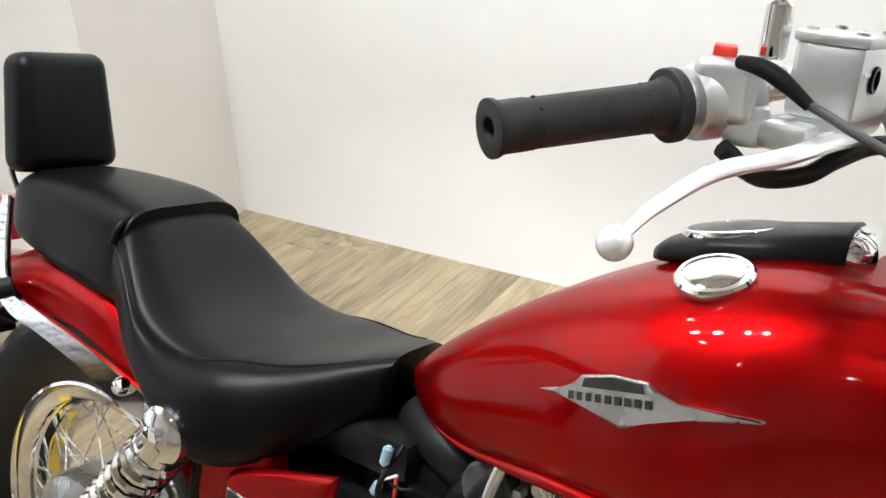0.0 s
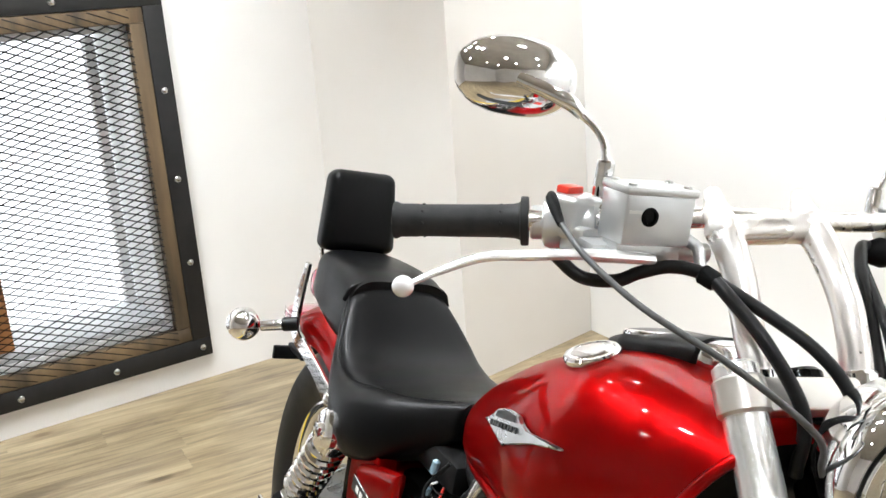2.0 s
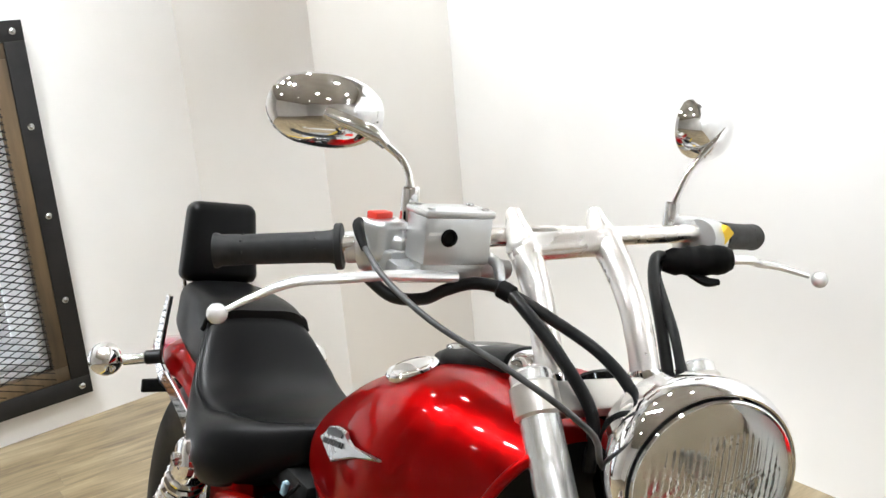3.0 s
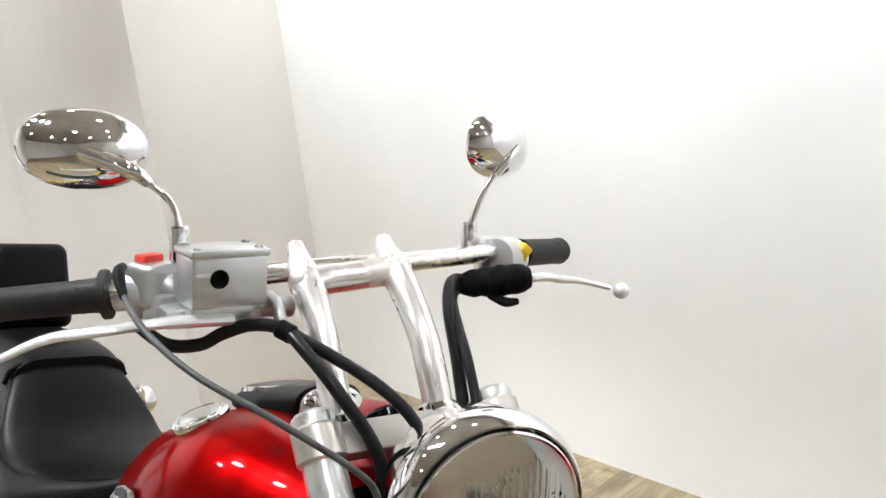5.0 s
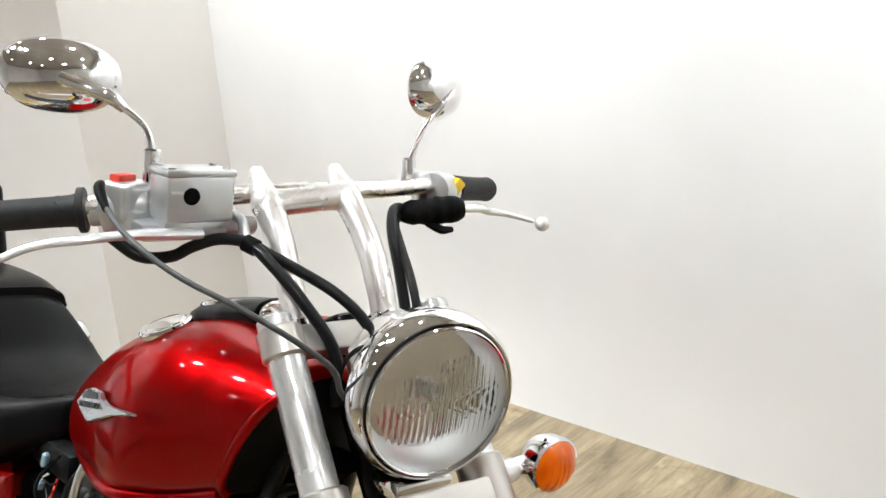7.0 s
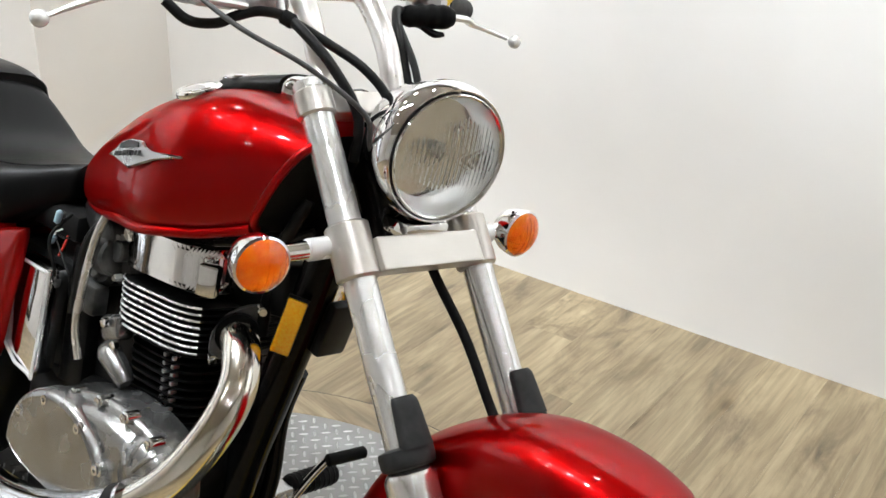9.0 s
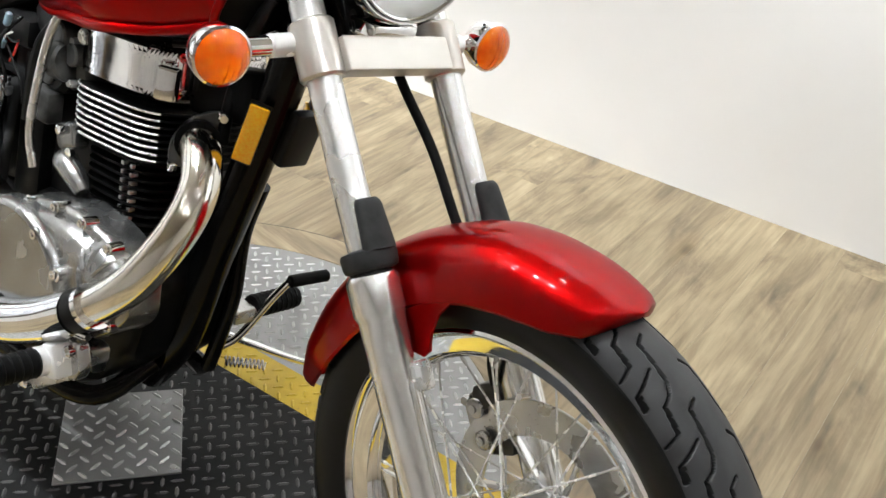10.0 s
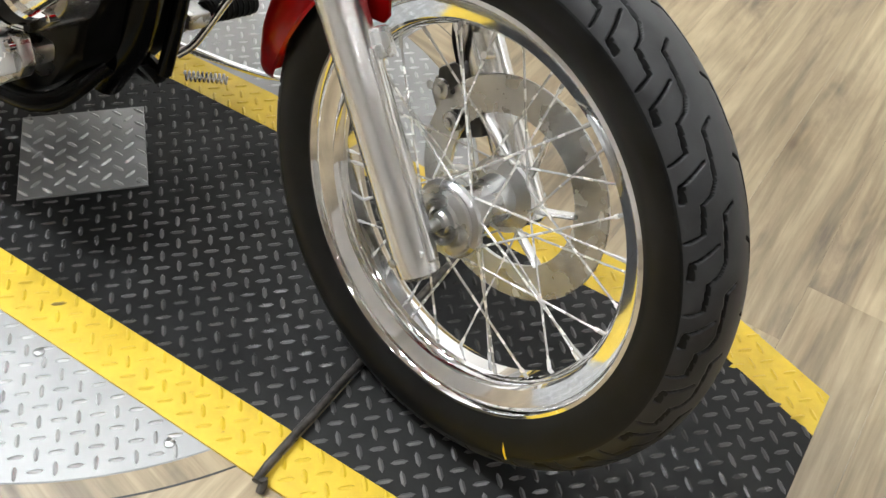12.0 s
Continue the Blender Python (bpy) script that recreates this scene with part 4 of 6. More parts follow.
for k in range(6):
    a = 2 * math.pi * k / 6
    bm = B()
    tube(bm, [(0.045 * math.cos(a), 0.062, 0.045 * math.sin(a)), (0.07 * math.cos(a + 0.15), 0.064, 0.07 * math.sin(a + 0.15)), (0.1 * math.cos(a + 0.25), 0.0635, 0.1 * math.sin(a + 0.25))], 0.008, 8, 3, 0.5)
    link("disc_arm", bm, brushed, disc)
bm = B()
lathe(bm, [(0.0005, -0.088), (0.006, -0.088), (0.0075, -0.086), (0.0075, -0.068), (0.013, -0.067), (0.016, -0.063), (0.021, -0.062), (0.023, -0.066), (0.027, -0.066), (0.0285, -0.061), (0.036, -0.0595), (0.041, -0.058), (0.0425, -0.052)], lie, 40)
link("bearing_cover", bm, cast, fw, "round alloy hub cover")
bm = B()
rod(bm, (0, -0.062, 0.213), (0, -0.046, 0.209), 0.004, 10)
link("valve", bm, chrome, fw, "chrome tyre valve")
bm = B()
tube(bm, [(0.1665, -0.0522, -0.228), (0.172, -0.0535, -0.238), (0.1785, -0.0535, -0.2485)], [0.0008, 0.0022, 0.0012], 8, 4, 0.6)
link("chalk_mark", bm, yellow_plastic, fw, "short yellow chalk stroke on the tyre")

rw = wheel("rear_wheel", RAX, 0.333, 0.068, 0.216, 0.052, 0.062, 0.07, 36, 0, "chrome-rimmed wire-spoke rear wheel", Matrix())
bm = B()
lathe(bm, [(0.02, -0.1), (0.06, -0.098), (0.085, -0.085), (0.09, -0.06), (0.09, 0.02)], lie, 48)
link("drum", bm, cast, rw, "silver drum brake plate")


# ---- front fork ----
U = Vector((-0.6137, 0, 0.7896))
V = Vector((0.7896, 0, 0.6137))  # ahead, square to the fork


FY = {-1: -0.1015, 1: 0.098}


def fork(s, y, off=0.0):
    return Vector((-0.015, y, 0.335)) + U * s + V * off


for sgn in (-1, 1):
    y = FY[sgn]
    bm = B()
    rod(bm, fork(0.33, y), fork(0.79, y), 0.0205, 32)
    leg = front("fork_tube", bm, brushed, "bright satin fork tube")
    bm = B()
    lathe(bm, [(0.019, 0.0), (0.0215, 0.004), (0.0215, 0.02), (0.017, 0.024), (0.0005, 0.026)], axis(fork(0.79, y), U), 32)
    front("fork_cap", bm, brushed, "alloy fork cap", leg)
    bm = B()
    lathe(bm, [(0.018, -0.06), (0.024, -0.055), (0.0265, -0.03), (0.0265, 0.24), (0.0275, 0.25), (0.0275, 0.272), (0.031, 0.28), (0.031, 0.318), (0.027, 0.325), (0.021, 0.33)], axis(fork(0, y), U), 36)
    slider = front("fork_slider", bm, fork_alloy, "brushed alloy fork leg")
    bm = B()
    rod(bm, fork(-0.045, y * 0.985, 0.02), fork(0.2, y * 0.985, 0.02), 0.0085, 16, 0.004)
    front("slider_rib", bm, fork_alloy, "raised rib down the fork leg", slider)
    for d_, o_ in ((-0.03, 0.02), (-0.035, -0.012)):
        bm = B()
        lathe(bm, [(0.0055, 0), (0.0055, 0.004), (0.003, 0.005), (0.0005, 0.005)], axis(fork(d_, y + sgn * 0.008 if o_ > 0 else y + sgn * 0.022, o_), (0, sgn, 0)), 12)
        front("pinch_bolt", bm, cast, "", slider)
    bm = B()
    lathe(bm, [(0.027, 0.328), (0.031, 0.33), (0.0328, 0.334), (0.0334, 0.346), (0.032, 0.351), (0.021, 0.354)], axis(fork(0, y, 0.004), U), 36)
    boot = front("fork_cover", bm, grip_rubber, "black rubber fork cover")
    # raised shield on the front of the cover
    bm = B()
    rings = []
    for k in range(13):
        t = k / 12
        top = max(0.0, (t - 0.86) / 0.14)
        half = radians(46 - 6 * t - 5 * top * top)
        r0 = 0.039 - 0.005 * t - 0.004 * top * top
        ring = []
        for j in range(33):
            a = -half + 2 * half * j / 32
            e = 1 - (abs(j - 16) / 16) ** 6
            r_ = 0.0235 + (r0 - 0.0235) * (0.35 + 0.65 * e)
            ring.append(bm.verts.new(fork(0.349 + 0.06 * t, y) + V * (r_ * math.cos(a)) + Vector((0, r_ * math.sin(a), 0))))
        for j in range(16, -1, -1):
            a = -half + 2 * half * j / 16
            ring.append(bm.verts.new(fork(0.349 + 0.06 * t, y) + V * (0.0225 * math.cos(a)) + Vector((0, 0.0225 * math.sin(a), 0))))
        rings.append(ring)
    skin(bm, rings)
    front("cover_shield", bm, grip_rubber, "", boot)

# clamps
def clamp(name, s0, s1, r, material, label, off, tall=0.92, drop=0.0):
    bm = B()
    for sgn in (-1, 1):
        lathe(bm, [(r - 0.003, s0), (r, s0 + 0.003), (r, s1 - 0.003), (r - 0.003, s1)], axis(fork(0, FY[sgn]), U), 32)
    mid = fork((s0 + s1) / 2 - drop, 0, off)
    box(bm, (0.03, 0.17, (s1 - s0) * tall), Matrix.Translation(mid) @ Matrix.Rotation(radians(-37.9), 4, "Y"), 0.004)
    return front(name, bm, material, label)


clamp("lower_clamp", 0.555, 0.625, 0.0275, clamp_alloy, "brushed alloy lower fork clamp", 0.016, 0.62, 0.012)
clamp("upper_clamp", 0.765, 0.8, 0.0245, clamp_alloy, "brushed alloy upper fork clamp", 0.0)
bm = B()
rod(bm, fork(0.6, 0, -0.045), fork(0.82, 0, -0.045), 0.026, 24, 0.004)
front("steering_stem", bm, black_paint, "black steering head")

# headlight
HL = Vector((-0.35, -0.003, 0.927))
hm = axis(HL, (1, -0.15, -0.06))
bm = B()
lathe(bm, [(0.0005, -0.118), (0.03, -0.115), (0.056, -0.102), (0.072, -0.08), (0.08, -0.055), (0.083, -0.04), (0.083, -0.034)], hm, 64)
hl = front("headlight", bm, chrome, "round chrome headlight")
bm = B()
lathe(bm, [(0.08, -0.036), (0.0865, -0.034), (0.0895, -0.026), (0.0898, -0.012), (0.0875, -0.002), (0.0838, 0.0035), (0.082, 0.003), (0.081, -0.004), (0.08, -0.006)], hm, 64, caps=False)
front("headlight_rim", bm, chrome, "rounded chrome rim", hl)
bm = B()
lathe(bm, [(0.0795, 0.001), (0.0795, 0.0055), (0.078, 0.0072), (0.0762, 0.006), (0.0757, 0.0)], hm, 64, caps=False)
front("lens_ring", bm, chrome, "inner trim ring", hl)
bm = B()
lathe(bm, [(0.0035 + 0.074 * math.sin(t), -0.06 + 0.06 * (1 - math.cos(t))) for t in [math.pi / 2 * k / 12 for k in range(13)]], hm, 64, caps=False)
front("reflector_bowl", bm, lamp_silver, "bright reflector", hl)
bm = B()
lathe(bm, [(0.0005, -0.024), (0.01, -0.025), (0.0115, -0.034), (0.0115, -0.058)], hm, 20)
front("bulb", bm, cast, "bulb shield", hl)
# domed lens, its inside moulded into blocks of upright flutes
bm = B()
LR = 0.0772


def lens_height(u, v, inner):
    h = 0.003 + 0.02 * math.sqrt(max(0.0, 1 - (math.hypot(u, v) / (LR * 1.12)) ** 2)) - 0.009
    if inner:
        h -= 0.0045
        if math.hypot(u, v) < 0.066:
            fade = min(1.0, max(0.0, (0.045 - abs(v - 0.006)) / 0.006))
            h += 0.0007 * fade * math.cos(2 * math.pi * u / 0.0064)
    return h


NR, NS = 44, 144
faces_of = []
for inner in (False, True):
    rows = []
    for i in range(NR + 1):
        r = LR * max(i / NR, 0.002)
        rows.append([bm.verts.new(hm @ Vector((r * math.cos(a), r * math.sin(a), lens_height(r * math.cos(a), r * math.sin(a), inner)))) for a in (2 * math.pi * j / NS for j in range(NS))])
    skin(bm, rows, caps=False)
    bm.faces.new(rows[0])
    faces_of.append(rows[-1])
skin(bm, faces_of, caps=False)
front("headlight_lens", bm, lens_glass, "fluted glass lens", hl).visible_shadow = False
bm = B()
box(bm, (0.05, 0.07, 0.022), Matrix.Translation((-0.385, 0, 0.826)), 0.004)
front("headlight_bracket", bm, chrome, "chrome headlight bracket")
for sgn in (-1, 1):
    turn_signal("round amber turn signal with a chrome cup beside the fork", (-0.385, -0.2235 if sgn < 0 else 0.205, 0.799 + 0.006 * sgn), (-0.395, sgn * 0.122, 0.803), (1, -0.12 if sgn < 0 else 0, -0.03), front, 0.88)

# front fender
bm = B()
rings = []
FE = [(78, 0.004, 0.004), (78.5, 0.022, 0.01), (79.6, 0.042, 0.022), (82, 0.06, 0.04), (88, 0.07, 0.056), (95.6, 0.074, 0.067), (105, 0.076, 0.076), (118, 0.076, 0.082), (140, 0.075, 0.082), (155, 0.074, 0.078), (168, 0.068, 0.066), (178, 0.05, 0.04), (181, 0.03, 0.02)]
for a in np.linspace(78, 181, 56):
    w, d = interp(FE, a)
    a = radians(a)
    ring = []
    for inner in (0, 1):
        order = range(19) if not inner else range(18, -1, -1)
        for j in order:
            t = math.pi * j / 18
            rr = 0.372 - 0.02 * min(1.0, max(0.0, (radians(110) - a) / radians(33))) ** 1.2 - 0.0035 * inner - d + d * math.sin(t) ** 0.6
            ring.append(bm.verts.new((rr * math.cos(a), -(w - 0.003 * inner) * spow(math.cos(t), 0.8), 0.335 + rr * math.sin(a))))
    rings.append(ring)
skin(bm, rings)
fender = front("front_fender", bm, red, "candy red front fender")
for sgn in (-1, 1):
    bm = B()
    o = []
    m = Matrix.Translation((0, sgn * 0.0715, 0.335)) @ Matrix(((1, 0, 0, 0), (0, 0, sgn, 0), (0, 1, 0, 0), (0, 0, 0, 1)))
    for r, a in ((0.312, 107), (0.296, 111.5), (0.277, 117), (0.255, 120.4), (0.234, 121.5), (0.228, 124.5), (0.238, 129), (0.262, 140), (0.3, 148)):
        o.append((r * math.cos(radians(a)), r * math.sin(radians(a))))
    prism(bm, o, 0.004, m, 0.0012)
    front("fender_bracket", bm, red, "red fender side bracket", fender)
    bm = B()
    box(bm, (0.03, 0.02, 0.035), Matrix.Translation(fork(0.2, sgn * 0.083, 0.02)) @ Matrix.Rotation(radians(-37.9), 4, "Y"), 0.005)
    front("fender_lug", bm, brushed, "alloy fender mount", fender)

# brake caliper and hose
cal_m = Matrix.Translation((-0.118, 0.082, 0.392)) @ Matrix.Rotation(radians(-38), 4, "Y")
bm = B()
prism(bm, [(-0.03, -0.045), (0.022, -0.05), (0.03, -0.02), (0.026, 0.03), (0.01, 0.05), (-0.022, 0.048), (-0.034, 0.02)], 0.03, cal_m @ Matrix.Rotation(radians(90), 4, "X") @ Matrix.Translation((0, 0, -0.025)), 0.005)
cal = front("brake_caliper", bm, cast_dark, "dark cast brake caliper")
for dz in (-0.02, 0.022):
    bm = B()
    lathe(bm, [(0.0135, 0.0), (0.013, 0.004), (0.009, 0.006), (0.006, 0.006), (0.006, 0.009), (0.0005, 0.009)], axis(cal_m @ Vector((-0.002, -0.026, dz)), (0, -1, 0)), 24)
    front("caliper_piston", bm, cast, "", cal)
bm = B()
prism(bm, [(-0.05, -0.03), (-0.03, -0.045), (-0.02, 0.0), (-0.03, 0.04), (-0.05, 0.03)], 0.01, cal_m @ Matrix.Rotation(radians(90), 4, "X") @ Matrix.Translation((0, 0, -0.01)), 0.003)
front("caliper_bracket", bm, cast, "cast alloy caliper bracket", cal)
for dz in (-0.028, 0.03):
    bm = B()
    lathe(bm, [(0.0065, 0.0), (0.0065, 0.006), (0.0005, 0.007)], axis(cal_m @ Vector((-0.038, -0.004, dz)), (0, -1, 0)), 6)
    front("caliper_bolt", bm, zinc, "", cal)
bm = B()
tube(bm, [(-0.13, 0.075, 0.445), (-0.128, 0.055, 0.48), (-0.127, 0.042, 0.52), (-0.16, 0.04, 0.57), (-0.229, 0.04, 0.632), (-0.295, 0.04, 0.7), (-0.37, 0.04, 0.758), (-0.425, 0.035, 0.815), (-0.455, 0.0, 0.9)], 0.0065, 10, 8)
front("brake_hose", bm, rubber, "black brake hose")

# ---- handlebar and controls ----
bm = B()
tube(bm, [(-0.745, -0.36, 1.047), (-0.7, -0.262, 1.063), (-0.665, -0.16, 1.077), (-0.645, -0.06, 1.0885), (-0.645, 0.06, 1.091), (-0.657, 0.16, 1.093), (-0.679, 0.24, 1.0915), (-0.743, 0.355, 1.076)], 0.0111, 18, 8)
bar = front("handlebar", bm, bar_steel, "polished steel handlebar")
RISER = {
    -1: [(-0.516, -0.071, 0.964), (-0.524, -0.07, 0.977), (-0.539, -0.069, 0.991), (-0.557, -0.067, 1.013), (-0.575, -0.067, 1.04), (-0.597, -0.067, 1.064), (-0.616, -0.067, 1.081), (-0.637, -0.067, 1.1), (-0.65, -0.067, 1.1155)],
    1: [(-0.505, 0.032, 0.966), (-0.513, 0.032, 0.984), (-0.524, 0.031, 1.007), (-0.538, 0.031, 1.029), (-0.56, 0.031, 1.053), (-0.587, 0.031, 1.076), (-0.609, 0.031, 1.0905), (-0.629, 0.031, 1.107), (-0.641, 0.032, 1.1205)],
}
for sgn in (-1, 1):
    path = RISER[sgn]
    bm = B()
    tube(bm, path, [0.0155, 0.0155, 0.0155, 0.0155, 0.0158, 0.0168, 0.018, 0.0125, 0.0082], 24, 8)
    bmesh.ops.create_uvsphere(bm, u_segments=28, v_segments=18, radius=0.0192, matrix=Matrix.Translation(path[6]))
    front("riser", bm, riser_alloy, "curved satin alloy riser with a pointed top", bar)
    bm = B()
    a, b = Vector(path[0]), Vector(path[1])
    rod(bm, a - (b - a) * 0.5, a + (b - a) * 0.45, 0.0198, 24, 0.003)
    front("riser_nut", bm, chrome, "", bar)
bm = B()
ends = [Vector(RISER[k][6]) for k in (-1, 1)]
lathe(bm, [(0.019, 0.0), (0.0165, 0.012), (0.0155, 0.022), (0.0155, 0.077), (0.0165, 0.087), (0.019, 0.0985)], axis(ends[0], ends[1] - ends[0]), 24)
front("riser_bridge", bm, riser_alloy, "satin alloy bridge between the risers", bar)


def grip(sgn):
    a, b = (Vector((-0.694, -0.251, 1.0635)), Vector((-0.747, -0.37, 1.0462))) if sgn < 0 else (Vector((-0.682, 0.247, 1.0875)), Vector((-0.747, 0.363, 1.075)))
    m = axis(a, b - a)
    n = (b - a).length
    bm = B()
    if sgn < 0:
        prof = [(0.0125, -0.006), (0.0242, -0.006), (0.0252, -0.005), (0.0252, 0.001), (0.0242, 0.002), (0.0198, 0.0025), (0.0188, 0.0045), (0.0178, 0.008), (0.017, 0.02), (0.0166, n - 0.026), (0.0172, n - 0.024), (0.0172, n - 0.006), (0.0192, n - 0.002), (0.0192, n + 0.001), (0.014, n + 0.002), (0.008, n + 0.001), (0.007, n - 0.006), (0.0005, n - 0.006)]
    else:
        prof = [(0.0125, 0), (0.0185, 0.002), (0.0175, 0.01), (0.0172, n - 0.012), (0.0185, n - 0.004), (0.0175, n), (0.0005, n + 0.001)]
    lathe(bm, prof, m, 36)
    g = front("grip", bm, grip_rubber, "black rubber handlebar grip")
    for h in (0.022, n - 0.03):
        for k in range(8):
            ang = 2 * math.pi * k / 8
            bm = B()
            q = m @ Vector((0.0168 * math.cos(ang), 0.0168 * math.sin(ang), h))
            lathe(bm, [(0.0016, -0.001), (0.0016, 0.0006), (0.0003, 0.0012)], axis(q, m.to_3x3() @ Vector((math.cos(ang), math.sin(ang), 0))), 8)
            front("grip_stud", bm, grip_rubber, "", g)
    return g


grip(-1)
grip(1)

# right switch and throttle housing
hm_r = axis((-0.683, -0.208, 1.0665), Vector((-0.062, -0.127, -0.018)))
bm = B()
lathe(bm, [(0.012, 0.034), (0.0175, 0.034), (0.0175, 0.024), (0.024, 0.022), (0.0265, 0.016), (0.0265, -0.022), (0.024, -0.028), (0.012, -0.03)], hm_r, 36)
box(bm, (0.044, 0.05, 0.046), Matrix.Translation((-0.678, -0.205, 1.076)) @ Matrix.Rotation(radians(26), 4, "Z"), 0.009, 3)
box(bm, (0.03, 0.036, 0.03), Matrix.Translation((-0.66, -0.2, 1.055)) @ Matrix.Rotation(radians(26), 4, "Z"), 0.006, 2)
sw = front("switch_housing", bm, painted_silver, "silver throttle and switch housing")
bm = B()
box(bm, (0.016, 0.025, 0.01), Matrix.Translation((-0.679, -0.211, 1.101)) @ Matrix.Rotation(radians(26), 4, "Z"), 0.002)
front("stop_switch", bm, red_plastic, "red engine stop switch", sw)
bm = B()
rod(bm, hm_r @ Vector((0, 0, 0.026)), hm_r @ Vector((0, 0, 0.036)), 0.0165, 24)
front("throttle_sleeve", bm, white_plastic, "white throttle sleeve", sw)
for dy, dz in ((-0.012, 0.012), (0.014, 0.016), (0.0, -0.012)):
    bm = B()
    lathe(bm, [(0.005, 0), (0.005, 0.003), (0.003, 0.004), (0.0005, 0.004)], axis((-0.653 + dy * 0.3, -0.2 + dy, 1.074 + dz), (1, -0.45, 0.15)), 10)
    front("screw", bm, chrome, "", sw)

# brake master cylinder
mm = Matrix.Translation((-0.618, -0.156, 1.09)) @ Matrix.Rotation(radians(4), 4, "Z")
bm = B()
box(bm, (0.046, 0.078, 0.05), mm, 0.004, 2)
box(bm, (0.03, 0.075, 0.024), mm @ Matrix.Translation((0.0, 0.0, -0.032)), 0.005, 2)
mc = front("master_cylinder", bm, painted_silver, "silver front brake master cylinder")
bm = B()
rod(bm, mm @ Vector((0.004, 0.02, -0.03)), mm @ Vector((0.004, 0.075, -0.034)), 0.0105, 18, 0.002)
front("piston_tube", bm, painted_silver, "", mc)
bm = B()
box(bm, (0.04, 0.055, 0.02), Matrix.Translation((-0.632, -0.185, 1.052)), 0.005, 2)
front("lever_perch", bm, painted_silver, "", mc)
bm = B()
box(bm, (0.05, 0.081, 0.008), mm @ Matrix.Translation((0, 0, 0.028)), 0.0025)
lid = front("reservoir_lid", bm, painted_silver, "screwed reservoir lid", mc)
for dx, dy in ((0.016, 0.031), (-0.016, 0.031), (0.016, -0.031), (-0.016, -0.031)):
    bm = B()
    lathe(bm, [(0.0045, 0), (0.004, 0.002), (0.0005, 0.0024)], mm @ Matrix.Translation((dx, dy, 0.032)), 10)
    front("screw", bm, cast, "", mc)
bm = B()
lathe(bm, [(0.0085, 0), (0.0095, 0.0015), (0.009, 0.003), (0.0065, 0.0032), (0.006, 0.001), (0.0005, 0.001)], axis(mm @ Vector((0.0225, -0.012, 0.004)), mm.to_3x3() @ Vector((1, 0, 0))), 24)
front("sight_glass", bm, black_paint, "dark round sight glass", mc)
bm = B()
box(bm, (0.0008, 0.014, 0.003), mm @ Matrix.Translation((0.0232, -0.028, 0.008)))
front("marking", bm, grey_ink, "", mc, False)


def lever(name, pts, sizes, ball, material, label):
    bm = B()
    tube(bm, pts, sizes, 14, 8, 0.62)
    bmesh.ops.create_uvsphere(bm, u_segments=24, v_segments=16, radius=0.0105, matrix=Matrix.Translation(ball))
    return front(name, bm, material, label)


lever("brake_lever", [(-0.607, -0.15, 1.051), (-0.601, -0.2, 1.0535), (-0.597, -0.235, 1.054), (-0.602, -0.275, 1.05), (-0.621, -0.317, 1.0415), (-0.635, -0.356, 1.0215), (-0.637, -0.378, 1.01)], [0.0105, 0.0098, 0.0082, 0.0082, 0.0078, 0.006, 0.0045], (-0.6372, -0.3865, 1.006), satin, "alloy brake lever with a ball end")
lever("clutch_lever", [(-0.618, 0.205, 1.0695), (-0.615, 0.225, 1.0707), (-0.615, 0.245, 1.0702), (-0.627, 0.27, 1.064), (-0.635, 0.31, 1.058), (-0.623, 0.35, 1.049)], [0.009, 0.009, 0.009, 0.009, 0.007, 0.005], (-0.617, 0.3644, 1.0457), satin, "alloy clutch lever with a ball end")
bm = B()
boot_path = [Vector((-0.648, 0.138, 1.06)).lerp(Vector((-0.618, 0.219, 1.0705)), k / 10) for k in range(11)]
tube(bm, boot_path, [0.01, 0.014, 0.017, 0.0158, 0.0185, 0.017, 0.0192, 0.0175, 0.0185, 0.017, 0.0125], 20, 4)
boot = front("lever_boot", bm, rubber, "wrinkled black rubber clutch lever boot")
bm = B()
tube(bm, [(-0.63, 0.17, 1.05), (-0.618, 0.186, 1.043), (-0.612, 0.2, 1.044)], [0.007, 0.01, 0.006], 12, 5, 0.6)
front("boot_flap", bm, rubber, "", boot)
bm = B()
box(bm, (0.044, 0.046, 0.046), Matrix.Translation((-0.678, 0.207, 1.087)) @ Matrix.Rotation(radians(-26), 4, "Z"), 0.009, 3)
lathe(bm, [(0.012, -0.024), (0.024, -0.022), (0.026, 0.0), (0.024, 0.022), (0.012, 0.024)], axis((-0.668, 0.215, 1.086), Vector((-0.066, 0.122, -0.01))), 32)
sl = front("switch_housing", bm, painted_silver, "silver left switch housing")
bm = B()
box(bm, (0.014, 0.016, 0.022), Matrix.Translation((-0.654, 0.232, 1.094)) @ Matrix.Rotation(radians(-40), 4, "X"), 0.003)
front("horn_switch", bm, yellow_plastic, "yellow passing switch", sl)


